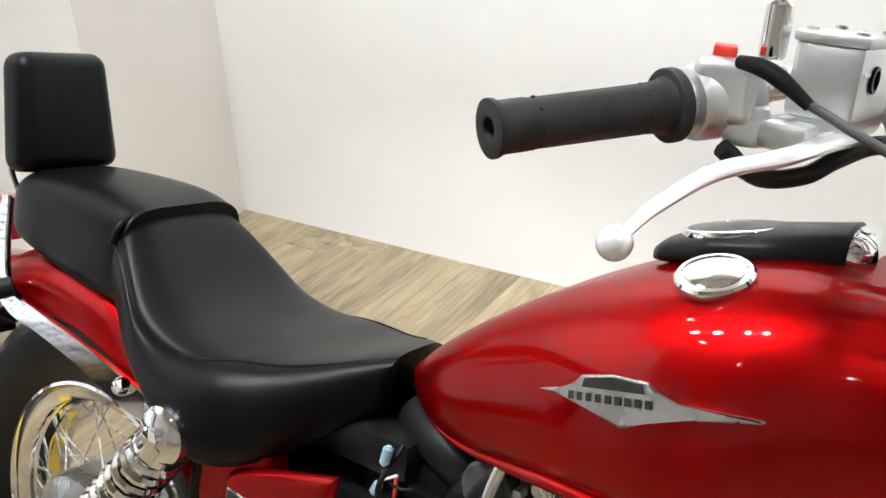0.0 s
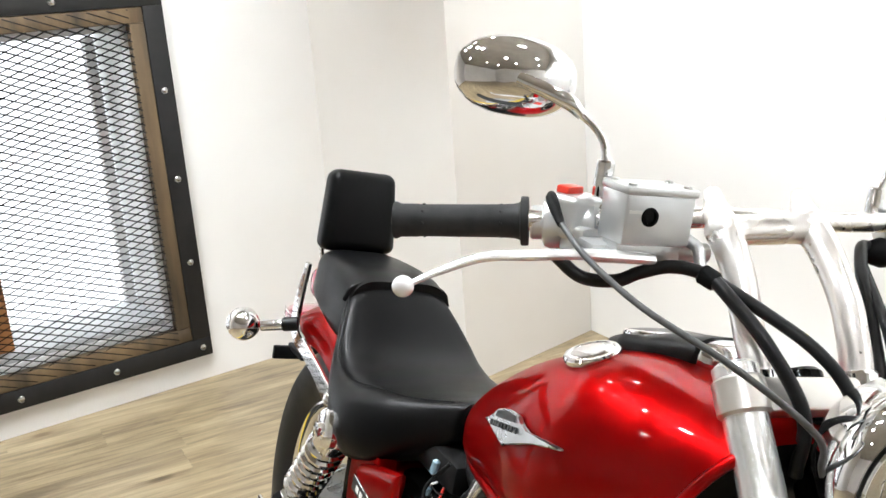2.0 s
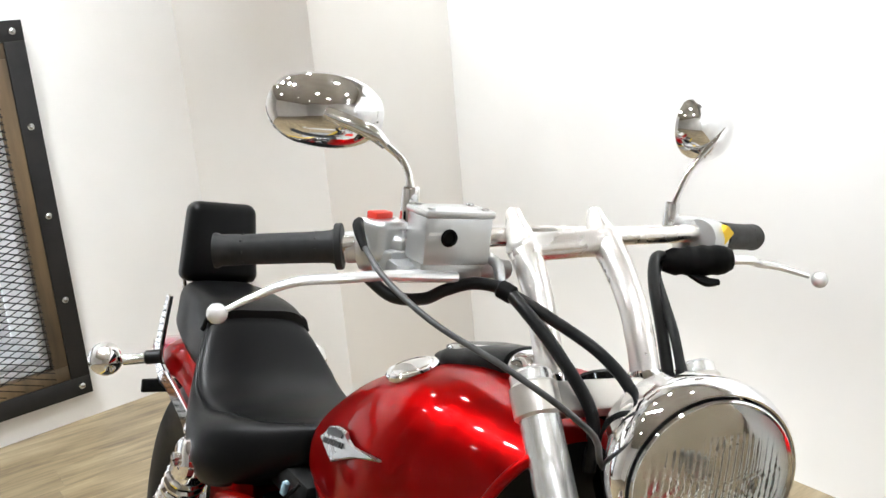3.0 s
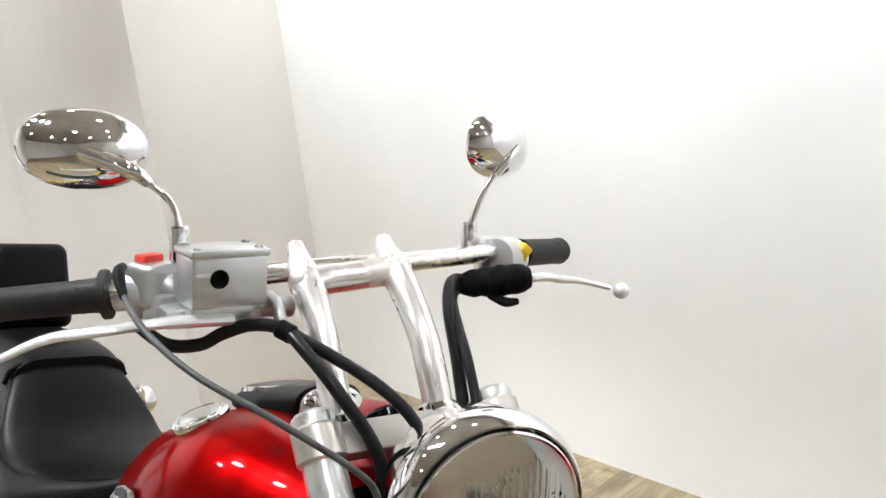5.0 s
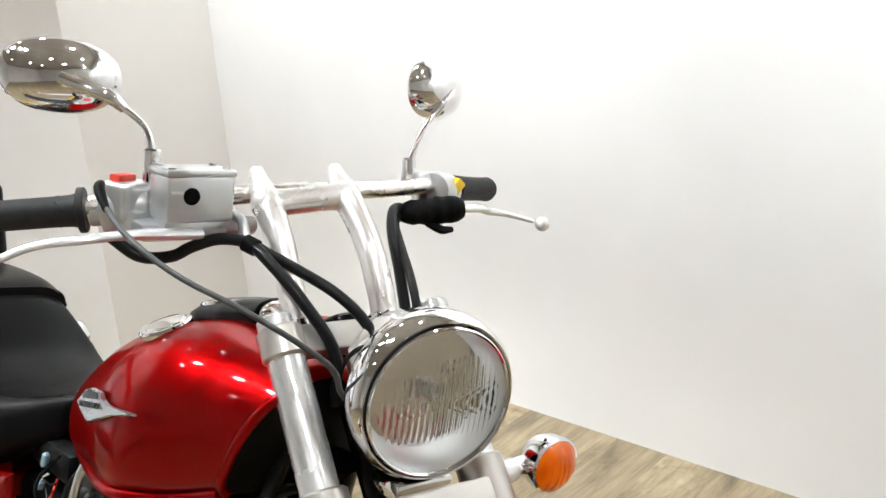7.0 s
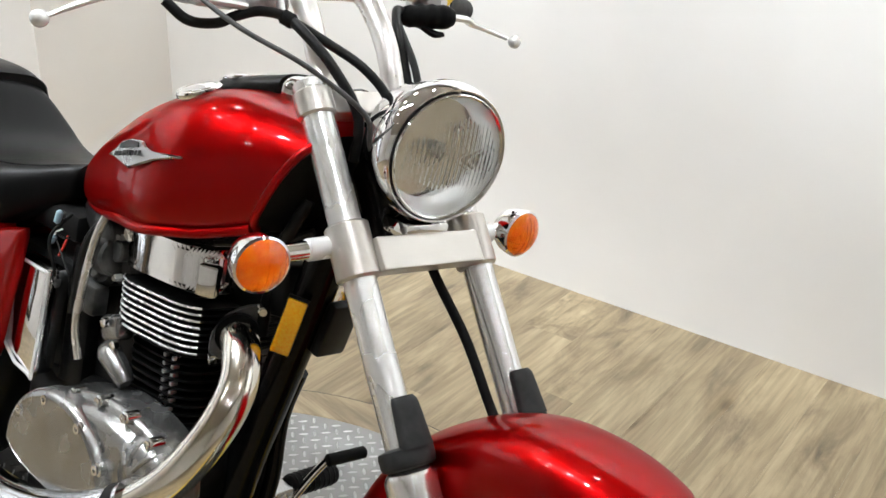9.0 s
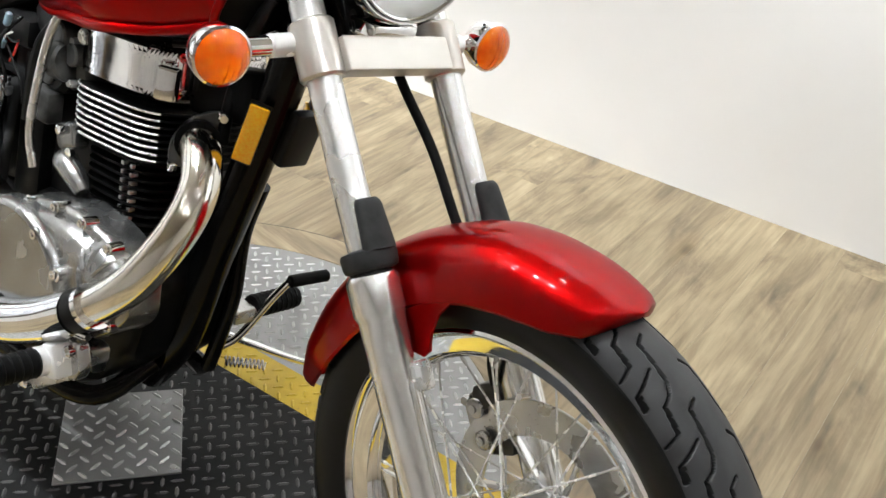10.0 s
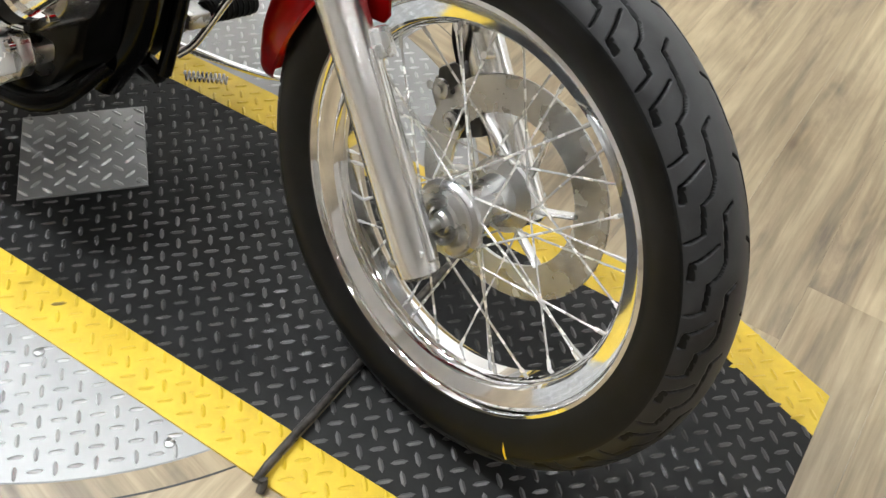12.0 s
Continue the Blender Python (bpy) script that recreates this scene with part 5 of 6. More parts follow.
def mirror(sgn, stem, head, face, size):
    bm = B()
    tube(bm, stem, [0.0065] + [0.0038] * (len(stem) - 1), 14, 8)
    mi = front("mirror", bm, chrome, "oval chrome mirror on a bent stem")
    bm = B()
    rod(bm, Vector(stem[0]) - Vector((0, 0, 0.02)), Vector(stem[0]) + Vector((0, 0, 0.018)), 0.0095, 18, 0.002)
    front("stem_nut", bm, chrome, "", mi)
    m = Matrix.Translation(head) @ Matrix(face).transposed().to_4x4()
    bm = B()
    w, h = size
    prof = [(0.0, -0.03), (0.3, -0.0285), (0.55, -0.0245), (0.78, -0.016), (0.93, -0.006), (1.0, 0.002), (0.985, 0.006), (0.95, 0.006), (0.94, 0.003), (0.0, 0.002)]
    rings = []
    for r, z in prof:
        r = max(r, 0.004)
        rings.append([bm.verts.new(m @ Vector((w * r * spow(math.cos(a), 0.9), h * r * spow(math.sin(a), 0.9), z))) for a in (2 * math.pi * j / 56 for j in range(56))])
    skin(bm, rings)
    front("mirror_shell", bm, chrome, "oval chrome mirror shell", mi)
    bm = B()
    hub = m @ Vector((0, 0, -0.026))
    tube(bm, [stem[-2], stem[-1], hub], [0.0055, 0.0085, 0.0075], 14, 6)
    front("mirror_arm", bm, chrome, "", mi)
    bm = B()
    a = [bm.verts.new(m @ Vector((0.94 * w * spow(math.cos(t), 0.9), 0.94 * h * spow(math.sin(t), 0.9), 0.0035))) for t in (2 * math.pi * j / 56 for j in range(56))]
    bm.faces.new(a)
    front("mirror_glass", bm, mirror_glass, "silvered glass", mi, False)


def facing(back, tilt):
    """Axes of a mirror head: its face looks along back, its long side kept level but for the tilt."""
    z = Vector(back).normalized()
    x = Vector((0, 0, 1)).cross(z).normalized()
    y = z.cross(x)
    q = Matrix.Rotation(radians(tilt), 3, z)
    return [q @ x, q @ y, z]


mirror(-1, [(-0.657, -0.187, 1.119), (-0.657, -0.19, 1.1455), (-0.666, -0.1965, 1.163), (-0.6745, -0.2125, 1.177), (-0.68, -0.23, 1.19)], (-0.735, -0.263, 1.205), facing((-1, 0.25, 0.02), 3), (0.064, 0.041))
mirror(1, [(-0.689, 0.176, 1.11), (-0.686, 0.18, 1.1366), (-0.685, 0.191, 1.1645), (-0.684, 0.2066, 1.1878), (-0.684, 0.222, 1.206)], (-0.713, 0.226, 1.219), facing((-1, -0.48, 0.02), 8), (0.066, 0.041))


def cable(name, pts, r, label, material=None):
    bm = B()
    tube(bm, pts, r, 10, 8)
    return front(name, bm, material or cable_black, label)


cable("throttle_cable", [(-0.605, -0.254, 1.0845), (-0.5486, -0.2479, 1.0622), (-0.4879, -0.2208, 1.0359), (-0.423, -0.1725, 1.01), (-0.384, -0.1125, 0.968), (-0.4, -0.085, 0.93), (-0.43, -0.05, 0.9)], 0.0031, "thin grey-black throttle cable", throttle_sheath)
cable("throttle_boot", [(-0.652, -0.243, 1.099), (-0.635, -0.25, 1.0985), (-0.619, -0.2535, 1.0935), (-0.598, -0.2538, 1.081)], [0.0045, 0.0058, 0.0058, 0.0038], "black rubber sleeve over the throttle cable end", rubber)
cable("brake_line", [(-0.66, -0.229, 1.04), (-0.643, -0.2036, 1.021), (-0.622, -0.176, 1.0235), (-0.608, -0.158, 1.0365), (-0.592, -0.134, 1.0475), (-0.5696, -0.1106, 1.0464), (-0.5371, -0.1, 1.0315), (-0.494, -0.083, 1.0), (-0.466, -0.055, 0.947), (-0.469, -0.048, 0.888)], 0.0068, "black brake line")
cable("wiring_harness", [(-0.568, -0.105, 1.044), (-0.5275, -0.0752, 1.0262), (-0.4845, -0.045, 1.005), (-0.459, -0.022, 0.977), (-0.448, -0.012, 0.945), (-0.448, -0.01, 0.91)], 0.0062, "black wiring harness")
bm = B()
rod(bm, (-0.574, -0.114, 1.0475), (-0.56, -0.103, 1.0415), 0.0098, 14, 0.002)
front("cable_tie", bm, rubber, "black rubber cable band")
bm = B()
tube(bm, [(-0.614, -0.108, 1.07), (-0.598, -0.106, 1.066), (-0.59, -0.106, 1.055), (-0.584, -0.107, 1.046)], 0.006, 12, 6)
front("banjo_pipe", bm, painted_silver, "bent metal pipe to the brake line")
cable("clutch_cable", [(-0.651, 0.15, 1.064), (-0.641, 0.13, 1.069), (-0.62, 0.109, 1.066), (-0.592, 0.092, 1.045), (-0.55, 0.078, 1.007), (-0.5, 0.062, 0.952), (-0.47, 0.055, 0.9)], 0.0068, "black clutch cable")
cable("switch_cable", [(-0.66, 0.157, 1.053), (-0.643, 0.132, 1.054), (-0.607, 0.106, 1.05), (-0.567, 0.091, 1.03), (-0.527, 0.08, 1.002), (-0.487, 0.071, 0.95), (-0.465, 0.062, 0.9)], 0.0056, "black left switch cable")

# ---- frame, engine, exhaust ----
bm = B()
tube(bm, [(-0.47, 0, 0.83), (-0.5, 0, 0.7), (-0.53, 0, 0.58), (-0.565, 0, 0.45), (-0.6, 0, 0.3), (-0.66, 0, 0.2)], 0.029, 20, 5)
tube(bm, [(-0.47, 0, 0.8), (-0.6, 0, 0.77), (-0.9, 0, 0.72), (-1.2, 0, 0.64), (-1.3, 0, 0.6)], 0.024, 16, 5)
for sgn in (-1, 1):
    tube(bm, [(-0.62, sgn * 0.03, 0.25), (-0.66, sgn * 0.1, 0.185), (-0.8, sgn * 0.12, 0.17), (-1.05, sgn * 0.12, 0.18), (-1.2, sgn * 0.12, 0.25), (-1.22, sgn * 0.12, 0.4), (-1.2, sgn * 0.13, 0.62)], 0.016, 14, 5)
    tube(bm, [(-1.12, sgn * 0.13, 0.29), (-1.3, sgn * 0.135, 0.31), (-1.515, sgn * 0.135, 0.335)], 0.022, 14, 5)
body("bike_frame", bm, black_paint, "gloss black tubular bike frame")
bm = B()
box(bm, (0.02, 0.055, 0.085), Matrix.Translation((-0.472, 0.028, 0.66)) @ Matrix.Rotation(radians(14), 4, "Y"), 0.006)
body("regulator_plate", bm, black_plastic, "black plate behind the downtube")
# plain black block added to close the view between head and downtube
bm = B()
box(bm, (0.13, 0.07, 0.075), Matrix.Translation((-0.575, 0.0, 0.69)) @ Matrix.Rotation(radians(-10), 4, "Y"), 0.012)
tube(bm, [(-0.56, -0.02, 0.72), (-0.55, -0.035, 0.68), (-0.545, -0.04, 0.63)], 0.009, 12, 5)
body("under_tank_block", bm, fin_black, "black block filling the gap under the tank")
for sgn in (-1, 1):
    bm = B()
    m = Matrix.Translation((-0.492, sgn * 0.043, 0.662)) @ Matrix.Rotation(radians(13), 4, "Y") @ Matrix.Rotation(radians(sgn * -40), 4, "Z")
    box(bm, (0.027, 0.006, 0.084), m, 0.002)
    refl = body("reflector", bm, reflector_mat, "amber side reflector on the downtube")
    bm = B()
    box(bm, (0.029, 0.004, 0.092), m @ Matrix.Translation((0, sgn * -0.004 * -sgn, 0)), 0.001)
    body("reflector_base", bm, black_plastic, "", refl)

# cylinder: tilted slightly forward
cyl_m = Matrix.Translation((-0.7, -0.002, 0.53)) @ Matrix.Rotation(radians(-3.5), 4, "Y")

def fin_outline(w, d, n=28):
    return [(w * spow(math.cos(t), 0.5), d * spow(math.sin(t), 0.5)) for t in (2 * math.pi * k / n for k in range(n))]


bm = B()
prism(bm, fin_outline(0.062, 0.072), 0.26, cyl_m @ Matrix.Translation((0, 0, -0.14)))
engine = body("cylinder", bm, fin_black, "black finned engine cylinder")
for k in range(19):
    top = k >= 11
    z = 0.046 + (k - 11) * 0.0095 if top else -0.095 + k * 0.0128
    hx, hy = (0.108, 0.11) if top else (0.082, 0.096)
    bm = B()
    prism(bm, fin_outline(hx, hy), 0.003 if top else 0.0034, cyl_m @ Matrix.Translation((0, 0, z)))
    body("cooling_fin", bm, fin_black, "", engine)
    if top:
        bm = B()
        pts = [cyl_m @ Vector(((hx + 0.0005) * spow(math.cos(t), 0.5), (hy + 0.0005) * spow(math.sin(t), 0.5), z + 0.0015)) for t in np.linspace(radians(184), radians(318), 24)]
        tube(bm, pts, 0.0019, 6, 2)
        body("fin_edge", bm, zinc, "polished fin edge", engine)
# upright ties between the lower fins
for x in (0.03, 0.05):
    for k in range(10):
        bm = B()
        box(bm, (0.006, 0.012, 0.006), cyl_m @ Matrix.Translation((x, -0.091, -0.087 + k * 0.0128)), 0.001)
        body("fin_tie", bm, cast, "", engine)
bm = B()
hc = cyl_m @ Matrix.Translation((0, 0, 0.136))
prism(bm, fin_outline(0.104, 0.108, 72), 0.062, hc, 0.014)
head = body("head_cover", bm, chrome, "chrome cylinder head cover")
bm = B()
prism(bm, fin_outline(0.07, 0.08), 0.02, hc @ Matrix.Translation((0.0, 0.01, 0.06)), 0.006)
body("head_cap", bm, fin_black, "", head)
bm = B()
box(bm, (0.03, 0.02, 0.046), Matrix.Translation((-0.6, -0.1, 0.697)) @ Matrix.Rotation(radians(30), 4, "Z"), 0.005)
body("head_end", bm, chrome, "chrome end block of the head", head)
for x, y in ((0.07, -0.092), (-0.08, -0.085)):
    bm = B()
    lathe(bm, [(0.008, 0), (0.008, 0.005), (0.005, 0.008), (0.0005, 0.008)], hc @ Matrix.Translation((x, y, 0.058)), 12)
    body("head_bolt", bm, chrome, "", head)

# crankcase and clutch cover
bm = B()
box(bm, (0.38, 0.2, 0.2), Matrix.Translation((-0.86, 0, 0.33)), 0.05, 4)
body("crankcase", bm, fin_black, "black engine crankcase")
cov = [(-0.538, 0.43), (-0.55, 0.462), (-0.585, 0.485), (-0.64, 0.495), (-0.7, 0.494), (-0.76, 0.48), (-0.83, 0.452), (-0.885, 0.412), (-0.93, 0.37), (-0.935, 0.34), (-0.9, 0.32), (-0.8, 0.315), (-0.71, 0.315), (-0.63, 0.32), (-0.575, 0.345), (-0.538, 0.385)]
side_m = Matrix.Translation((0, -0.11, 0)) @ Matrix(((1, 0, 0, 0), (0, 0, -1, 0), (0, 1, 0, 0), (0, 0, 0, 1)))


def plate_stack(outline, layers, mid):
    """A rounded plate: the outline shrunk towards its middle, layer by layer (share of its size, height)."""
    loop = spline([(x, z, 0) for x, z in outline + outline[:1]], 6)[:-1]
    bm = B()
    rings = [[bm.verts.new(side_m @ Vector((mid[0] + (p.x - mid[0]) * k, mid[1] + (p.y - mid[1]) * k, h))) for p in loop] for k, h in layers]
    skin(bm, rings)
    return bm


def cover_bolt(x, z, h, parent, r=0.0105):
    bm = B()
    lathe(bm, [(r, h - 0.02), (r, h), (r * 0.68, h + 0.001), (r * 0.68, h + 0.0045), (r * 0.36, h + 0.0045), (r * 0.36, h + 0.002), (0.0005, h + 0.002)], side_m @ Matrix.Translation((x, z, 0)), 16)
    body("cover_bolt", bm, chrome, "", parent)


cc = body("clutch_cover", plate_stack(cov, [(1.0, 0.0), (1.0, 0.048), (0.985, 0.056), (0.955, 0.06), (0.9, 0.062), (0.885, 0.066), (0.86, 0.074), (0.82, 0.079), (0.76, 0.081)], (-0.77, 0.365)), cover_cast, "cast alloy clutch cover")
face = [(-0.757 + 0.132 * math.cos(a), (0.36 + 0.114 * math.sin(a)) if math.sin(a) > 0 else 0.36 + 0.03 * math.sin(a)) for a in (2 * math.pi * k / 24 for k in range(24))]
boss = body("cover_boss", plate_stack(face, [(1.02, 0.06), (1.02, 0.082), (1.0, 0.089), (0.965, 0.0935), (0.93, 0.0945), (0.915, 0.0935), (0.9, 0.0935)], (-0.757, 0.36)), cover_cast, "raised polished cover face", cc)
bm = B()
lathe(bm, [(0.052, 0.05), (0.05, 0.064), (0.042, 0.074), (0.027, 0.081), (0.0005, 0.084)], side_m @ Matrix.Translation((-0.588, 0.43, 0)), 40)
dome = body("cover_dome", bm, cover_cast, "domed end of the cover", cc)
for k in range(4):
    a0 = radians(20 + 36 * k)
    bm = B()
    tube(bm, [side_m @ Vector((-0.588 + r * math.cos(a0), 0.43 + r * math.sin(a0), h)) for r, h in ((0.016, 0.0825), (0.03, 0.0795), (0.042, 0.074), (0.05, 0.063))], 0.0042, 8, 3)
    body("dome_rib", bm, cover_cast, "", dome)
for x, z in ((-0.7, 0.452), (-0.645, 0.415), (-0.636, 0.362), (-0.79, 0.458), (-0.855, 0.415)):
    cover_bolt(x, z, 0.092, boss)
for x, z in ((-0.545, 0.445), (-0.575, 0.48), (-0.635, 0.492), (-0.7, 0.489), (-0.555, 0.375), (-0.9, 0.393), (-0.765, 0.473), (-0.835, 0.442)):
    cover_bolt(x, z, 0.066, cc, 0.0085)
bm = B()
tube(bm, [(-0.8, -0.1, 0.515), (-0.77, -0.12, 0.525), (-0.735, -0.125, 0.515), (-0.715, -0.125, 0.5)], [0.016, 0.019, 0.017, 0.012], 16, 5)
box(bm, (0.045, 0.03, 0.04), Matrix.Translation((-0.785, -0.105, 0.56)) @ Matrix.Rotation(radians(-20), 4, "Y"), 0.008)
lump = body("starter_boss", bm, cover_cast, "cast alloy lump above the clutch cover")
for x, z in ((-0.785, 0.57), (-0.755, 0.545)):
    bm = B()
    lathe(bm, [(0.0075, 0), (0.0075, 0.008), (0.0005, 0.009)], axis((x, -0.122, z), (0, -1, 0)), 6)
    body("boss_bolt", bm, chrome, "", lump)

# exhaust
bm = B()
tube(bm, [(-0.575, -0.062, 0.628), (-0.53, -0.085, 0.622), (-0.497, -0.11, 0.585), (-0.492, -0.14, 0.53), (-0.515, -0.175, 0.46), (-0.57, -0.195, 0.4), (-0.64, -0.205, 0.35), (-0.72, -0.21, 0.31), (-0.85, -0.21, 0.275), (-1.1, -0.2, 0.25)], 0.0265, 28, 7)
ex = body("exhaust_pipe", bm, hot_chrome, "chrome exhaust header pipe")
bm = B()
tube(bm, [(-0.588, -0.199, 0.3865), (-0.655, -0.206, 0.343), (-0.74, -0.212, 0.303), (-0.86, -0.214, 0.272), (-1.0, -0.21, 0.258)], 0.033, 28, 5)
body("heat_shield", bm, chrome, "chrome heat shield", ex)
# black sleeve: the shade inside the open shield end put into colour
bm = B()
tube(bm, [(-0.57, -0.195, 0.4), (-0.588, -0.199, 0.3865)], 0.0315, 28, 2)
body("shield_mouth", bm, black_plastic, "black sleeve in place of the shaded gap at the end of the heat shield", ex)
bm = B()
tube(bm, [(-0.564, -0.1935, 0.4055), (-0.57, -0.195, 0.4)], 0.0325, 28, 2)
body("shield_clamp", bm, chrome, "thin chrome clamp", ex)
bm = B()
ea = axis((-0.572, -0.062, 0.63), (0.5, -0.3, -0.05))
up_ = ea.inverted().to_3x3() @ (Vector((-0.518, -0.095, 0.659)) - Vector((-0.611, -0.105, 0.584)))
fm = ea @ Matrix.Rotation(math.atan2(up_.y, up_.x), 4, "Z")
oval = [(0.052 * spow(math.cos(t), 1.0) * (1 - 0.12 * abs(math.sin(t))), 0.028 * spow(math.sin(t), 1.25)) for t in (2 * math.pi * k / 36 for k in range(36))]
prism(bm, oval, 0.008, fm, 0.002)
flange = body("exhaust_flange", bm, cast_dark, "cast exhaust port flange", ex)
bm = B()
lathe(bm, [(0.0275, 0.006), (0.031, 0.008), (0.031, 0.016), (0.0275, 0.018)], ea, 28)
body("flange_ring", bm, fin_black, "dark flange collar", flange)
for k in (-1, 1):
    bm = B()
    rod(bm, fm @ Vector((0.048 * k, 0, 0.004)), fm @ Vector((0.048 * k, 0, 0.022)), 0.0075, 12, 0.002)
    body("flange_bolt", bm, chrome, "", flange)
bm = B()
tube(bm, [(-1.05, -0.2, 0.252), (-1.12, -0.2, 0.25), (-1.2, -0.2, 0.255), (-1.4, -0.203, 0.28), (-1.555, -0.205, 0.296)], [0.028, 0.036, 0.043, 0.045, 0.043], 32, 6)
mf = body("muffler", bm, chrome, "long chrome muffler")
bm = B()
box(bm, (0.1, 0.012, 0.05), Matrix.Translation((-1.45, -0.19, 0.36)), 0.008)
body("muffler_bracket", bm, chrome, "", mf)

# side panel, emblem, chrome cover, carburettor side
o = [(-0.993, 0.655), (-1.06, 0.636), (-1.12, 0.615), (-1.144, 0.6), (-1.142, 0.57), (-1.128, 0.535), (-1.112, 0.5), (-1.1, 0.45), (-1.085, 0.405), (-1.045, 0.41), (-1.034, 0.45), (-1.02, 0.52), (-1.003, 0.59), (-0.993, 0.64)]
sp = body("side_panel", plate_stack(o, [(0.95, 0.03), (0.985, 0.033), (1.0, 0.036), (0.995, 0.039), (0.975, 0.0425), (0.94, 0.045), (0.88, 0.0465), (0.8, 0.0475), (0.5, 0.0485)], (-1.06, 0.54)), red, "candy red side panel")
o = [(-1.1, 0.65), (-1.16, 0.645), (-1.205, 0.625), (-1.207, 0.58), (-1.195, 0.5), (-1.18, 0.43), (-1.15, 0.4), (-1.09, 0.41), (-1.085, 0.55)]
body("rear_panel", plate_stack(o, [(1.0, 0.0), (1.0, 0.018), (0.97, 0.027), (0.92, 0.031), (0.7, 0.033)], (-1.14, 0.53)), red, "candy red panel beside the shock", sp)
em = Matrix.Translation((-1.094, -0.1575, 0.574)) @ Matrix.Rotation(radians(7), 4, "Y") @ Matrix(((1, 0, 0, 0), (0, 0, -1, 0), (0, 1, 0, 0), (0, 0, 0, 1)))
bm = B()
box(bm, (0.088, 0.026, 0.004), em, 0.0018)
emb = body("side_emblem", bm, chrome, "chrome-edged emblem", sp)
bm = B()
box(bm, (0.082, 0.02, 0.001), em @ Matrix.Translation((0, 0, 0.0024)))
body("emblem_field", bm, dark_ink, "black field", emb, False)
for k in range(3):
    bm = B()
    box(bm, (0.011, 0.0095, 0.001), em @ Matrix.Translation((-0.018 + k * 0.017, 0, 0.0033)))
    body("emblem_bar", bm, grey_ink, "", emb, False)
bm = B()
cov_o = [(-1.045, 0.6), (-0.945, 0.6), (-0.934, 0.585), (-0.95, 0.425), (-0.962, 0.412), (-1.055, 0.44)]
cov_m = Matrix.Translation((0, -0.098, 0)) @ Matrix(((1, 0, 0, 0), (0, 0, -1, 0), (0, 1, 0, 0), (0, 0, 0, 1)))
prism(bm, cov_o, 0.036, cov_m, 0.006)
abc = body("air_box_cover", bm, chrome, "chrome cover beside the engine")
bm = B()
cx, cz = -0.985, 0.504
tube(bm, [cov_m @ Vector((cx + (x - cx) * 0.9, cz + (z - cz) * 0.95, 0.0365)) for x, z in cov_o + cov_o[:1]], 0.0032, 8, 2)
body("cover_edge", bm, satin, "raised edge", abc)
bm = B()
box(bm, (0.07, 0.03, 0.24), Matrix.Translation((-0.92, -0.075, 0.52)), 0.01)
body("engine_mount_plate", bm, fin_black, "black plate beside the engine")
bm = B()
tube(bm, [(-0.815, -0.1, 0.76), (-0.828, -0.125, 0.71), (-0.837, -0.135, 0.63), (-0.838, -0.14, 0.55), (-0.82, -0.14, 0.5)], 0.0065, 14, 8)
body("chrome_hose", bm, bar_steel, "braided steel hose")
bm = B()
rod(bm, (-0.86, 0.04, 0.64), (-0.86, -0.1, 0.64), 0.04, 28, 0.008)
rod(bm, (-0.96, -0.02, 0.64), (-0.79, -0.02, 0.645), 0.032, 24, 0.006)
body("carburettor", bm, black_plastic, "black carburettor and intake")
bm = B()
rod(bm, (-0.815, -0.1, 0.66), (-0.845, -0.1, 0.655), 0.03, 24, 0.004)
box(bm, (0.06, 0.03, 0.05), Matrix.Translation((-0.87, -0.1, 0.58)), 0.008)
body("carburettor_body", bm, cast_dark, "cast alloy carburettor body")
bm = B()
box(bm, (0.26, 0.18, 0.05), Matrix.Translation((-1.08, 0, 0.66)), 0.015)
box(bm, (0.2, 0.16, 0.2), Matrix.Translation((-1.05, 0.0, 0.5)), 0.02)
body("battery_tray", bm, black_plastic, "black tray under the seat")
bm = B()
box(bm, (0.26, 0.13, 0.34), Matrix.Translation((-0.9, 0.0, 0.5)), 0.02)
body("air_box", bm, black_plastic, "black air box behind the cylinder")
bm = B()
belly = [(-1.02, 0.14), (-0.77, 0.135), (-0.67, 0.205), (-0.6, 0.27), (-0.575, 0.4), (-0.62, 0.47), (-1.02, 0.42)]
prism(bm, belly, 0.18, Matrix.Translation((0, 0.09, 0)) @ Matrix(((1, 0, 0, 0), (0, 0, -1, 0), (0, 1, 0, 0), (0, 0, 0, 1))), 0.02)
body("crankcase_front", bm, fin_black, "black lower crankcase")
bm = B()
tube(bm, [(-0.545, 0.05, 0.56), (-0.575, 0.06, 0.47), (-0.574, 0.062, 0.37), (-0.588, 0.064, 0.29), (-0.605, 0.066, 0.22)], 0.0125, 14, 6)
body("frame_tube", bm, black_paint, "gloss black front frame tube")
for k, (pp, r, mt) in enumerate((([(-0.95, -0.1, 0.69), (-0.955, -0.13, 0.65), (-0.94, -0.125, 0.6), (-0.95, -0.12, 0.56)], 0.003, cable_black), ([(-0.955, -0.1, 0.652), (-0.95, -0.108, 0.635), (-0.958, -0.11, 0.618)], 0.002, red_plastic), ([(-0.6, -0.1, 0.75), (-0.53, -0.06, 0.77), (-0.48, -0.04, 0.8)], 0.005, cable_black))):
    bm = B()
    tube(bm, pp, r, 8, 6)
    body("wire", bm, mt, "loose wire")
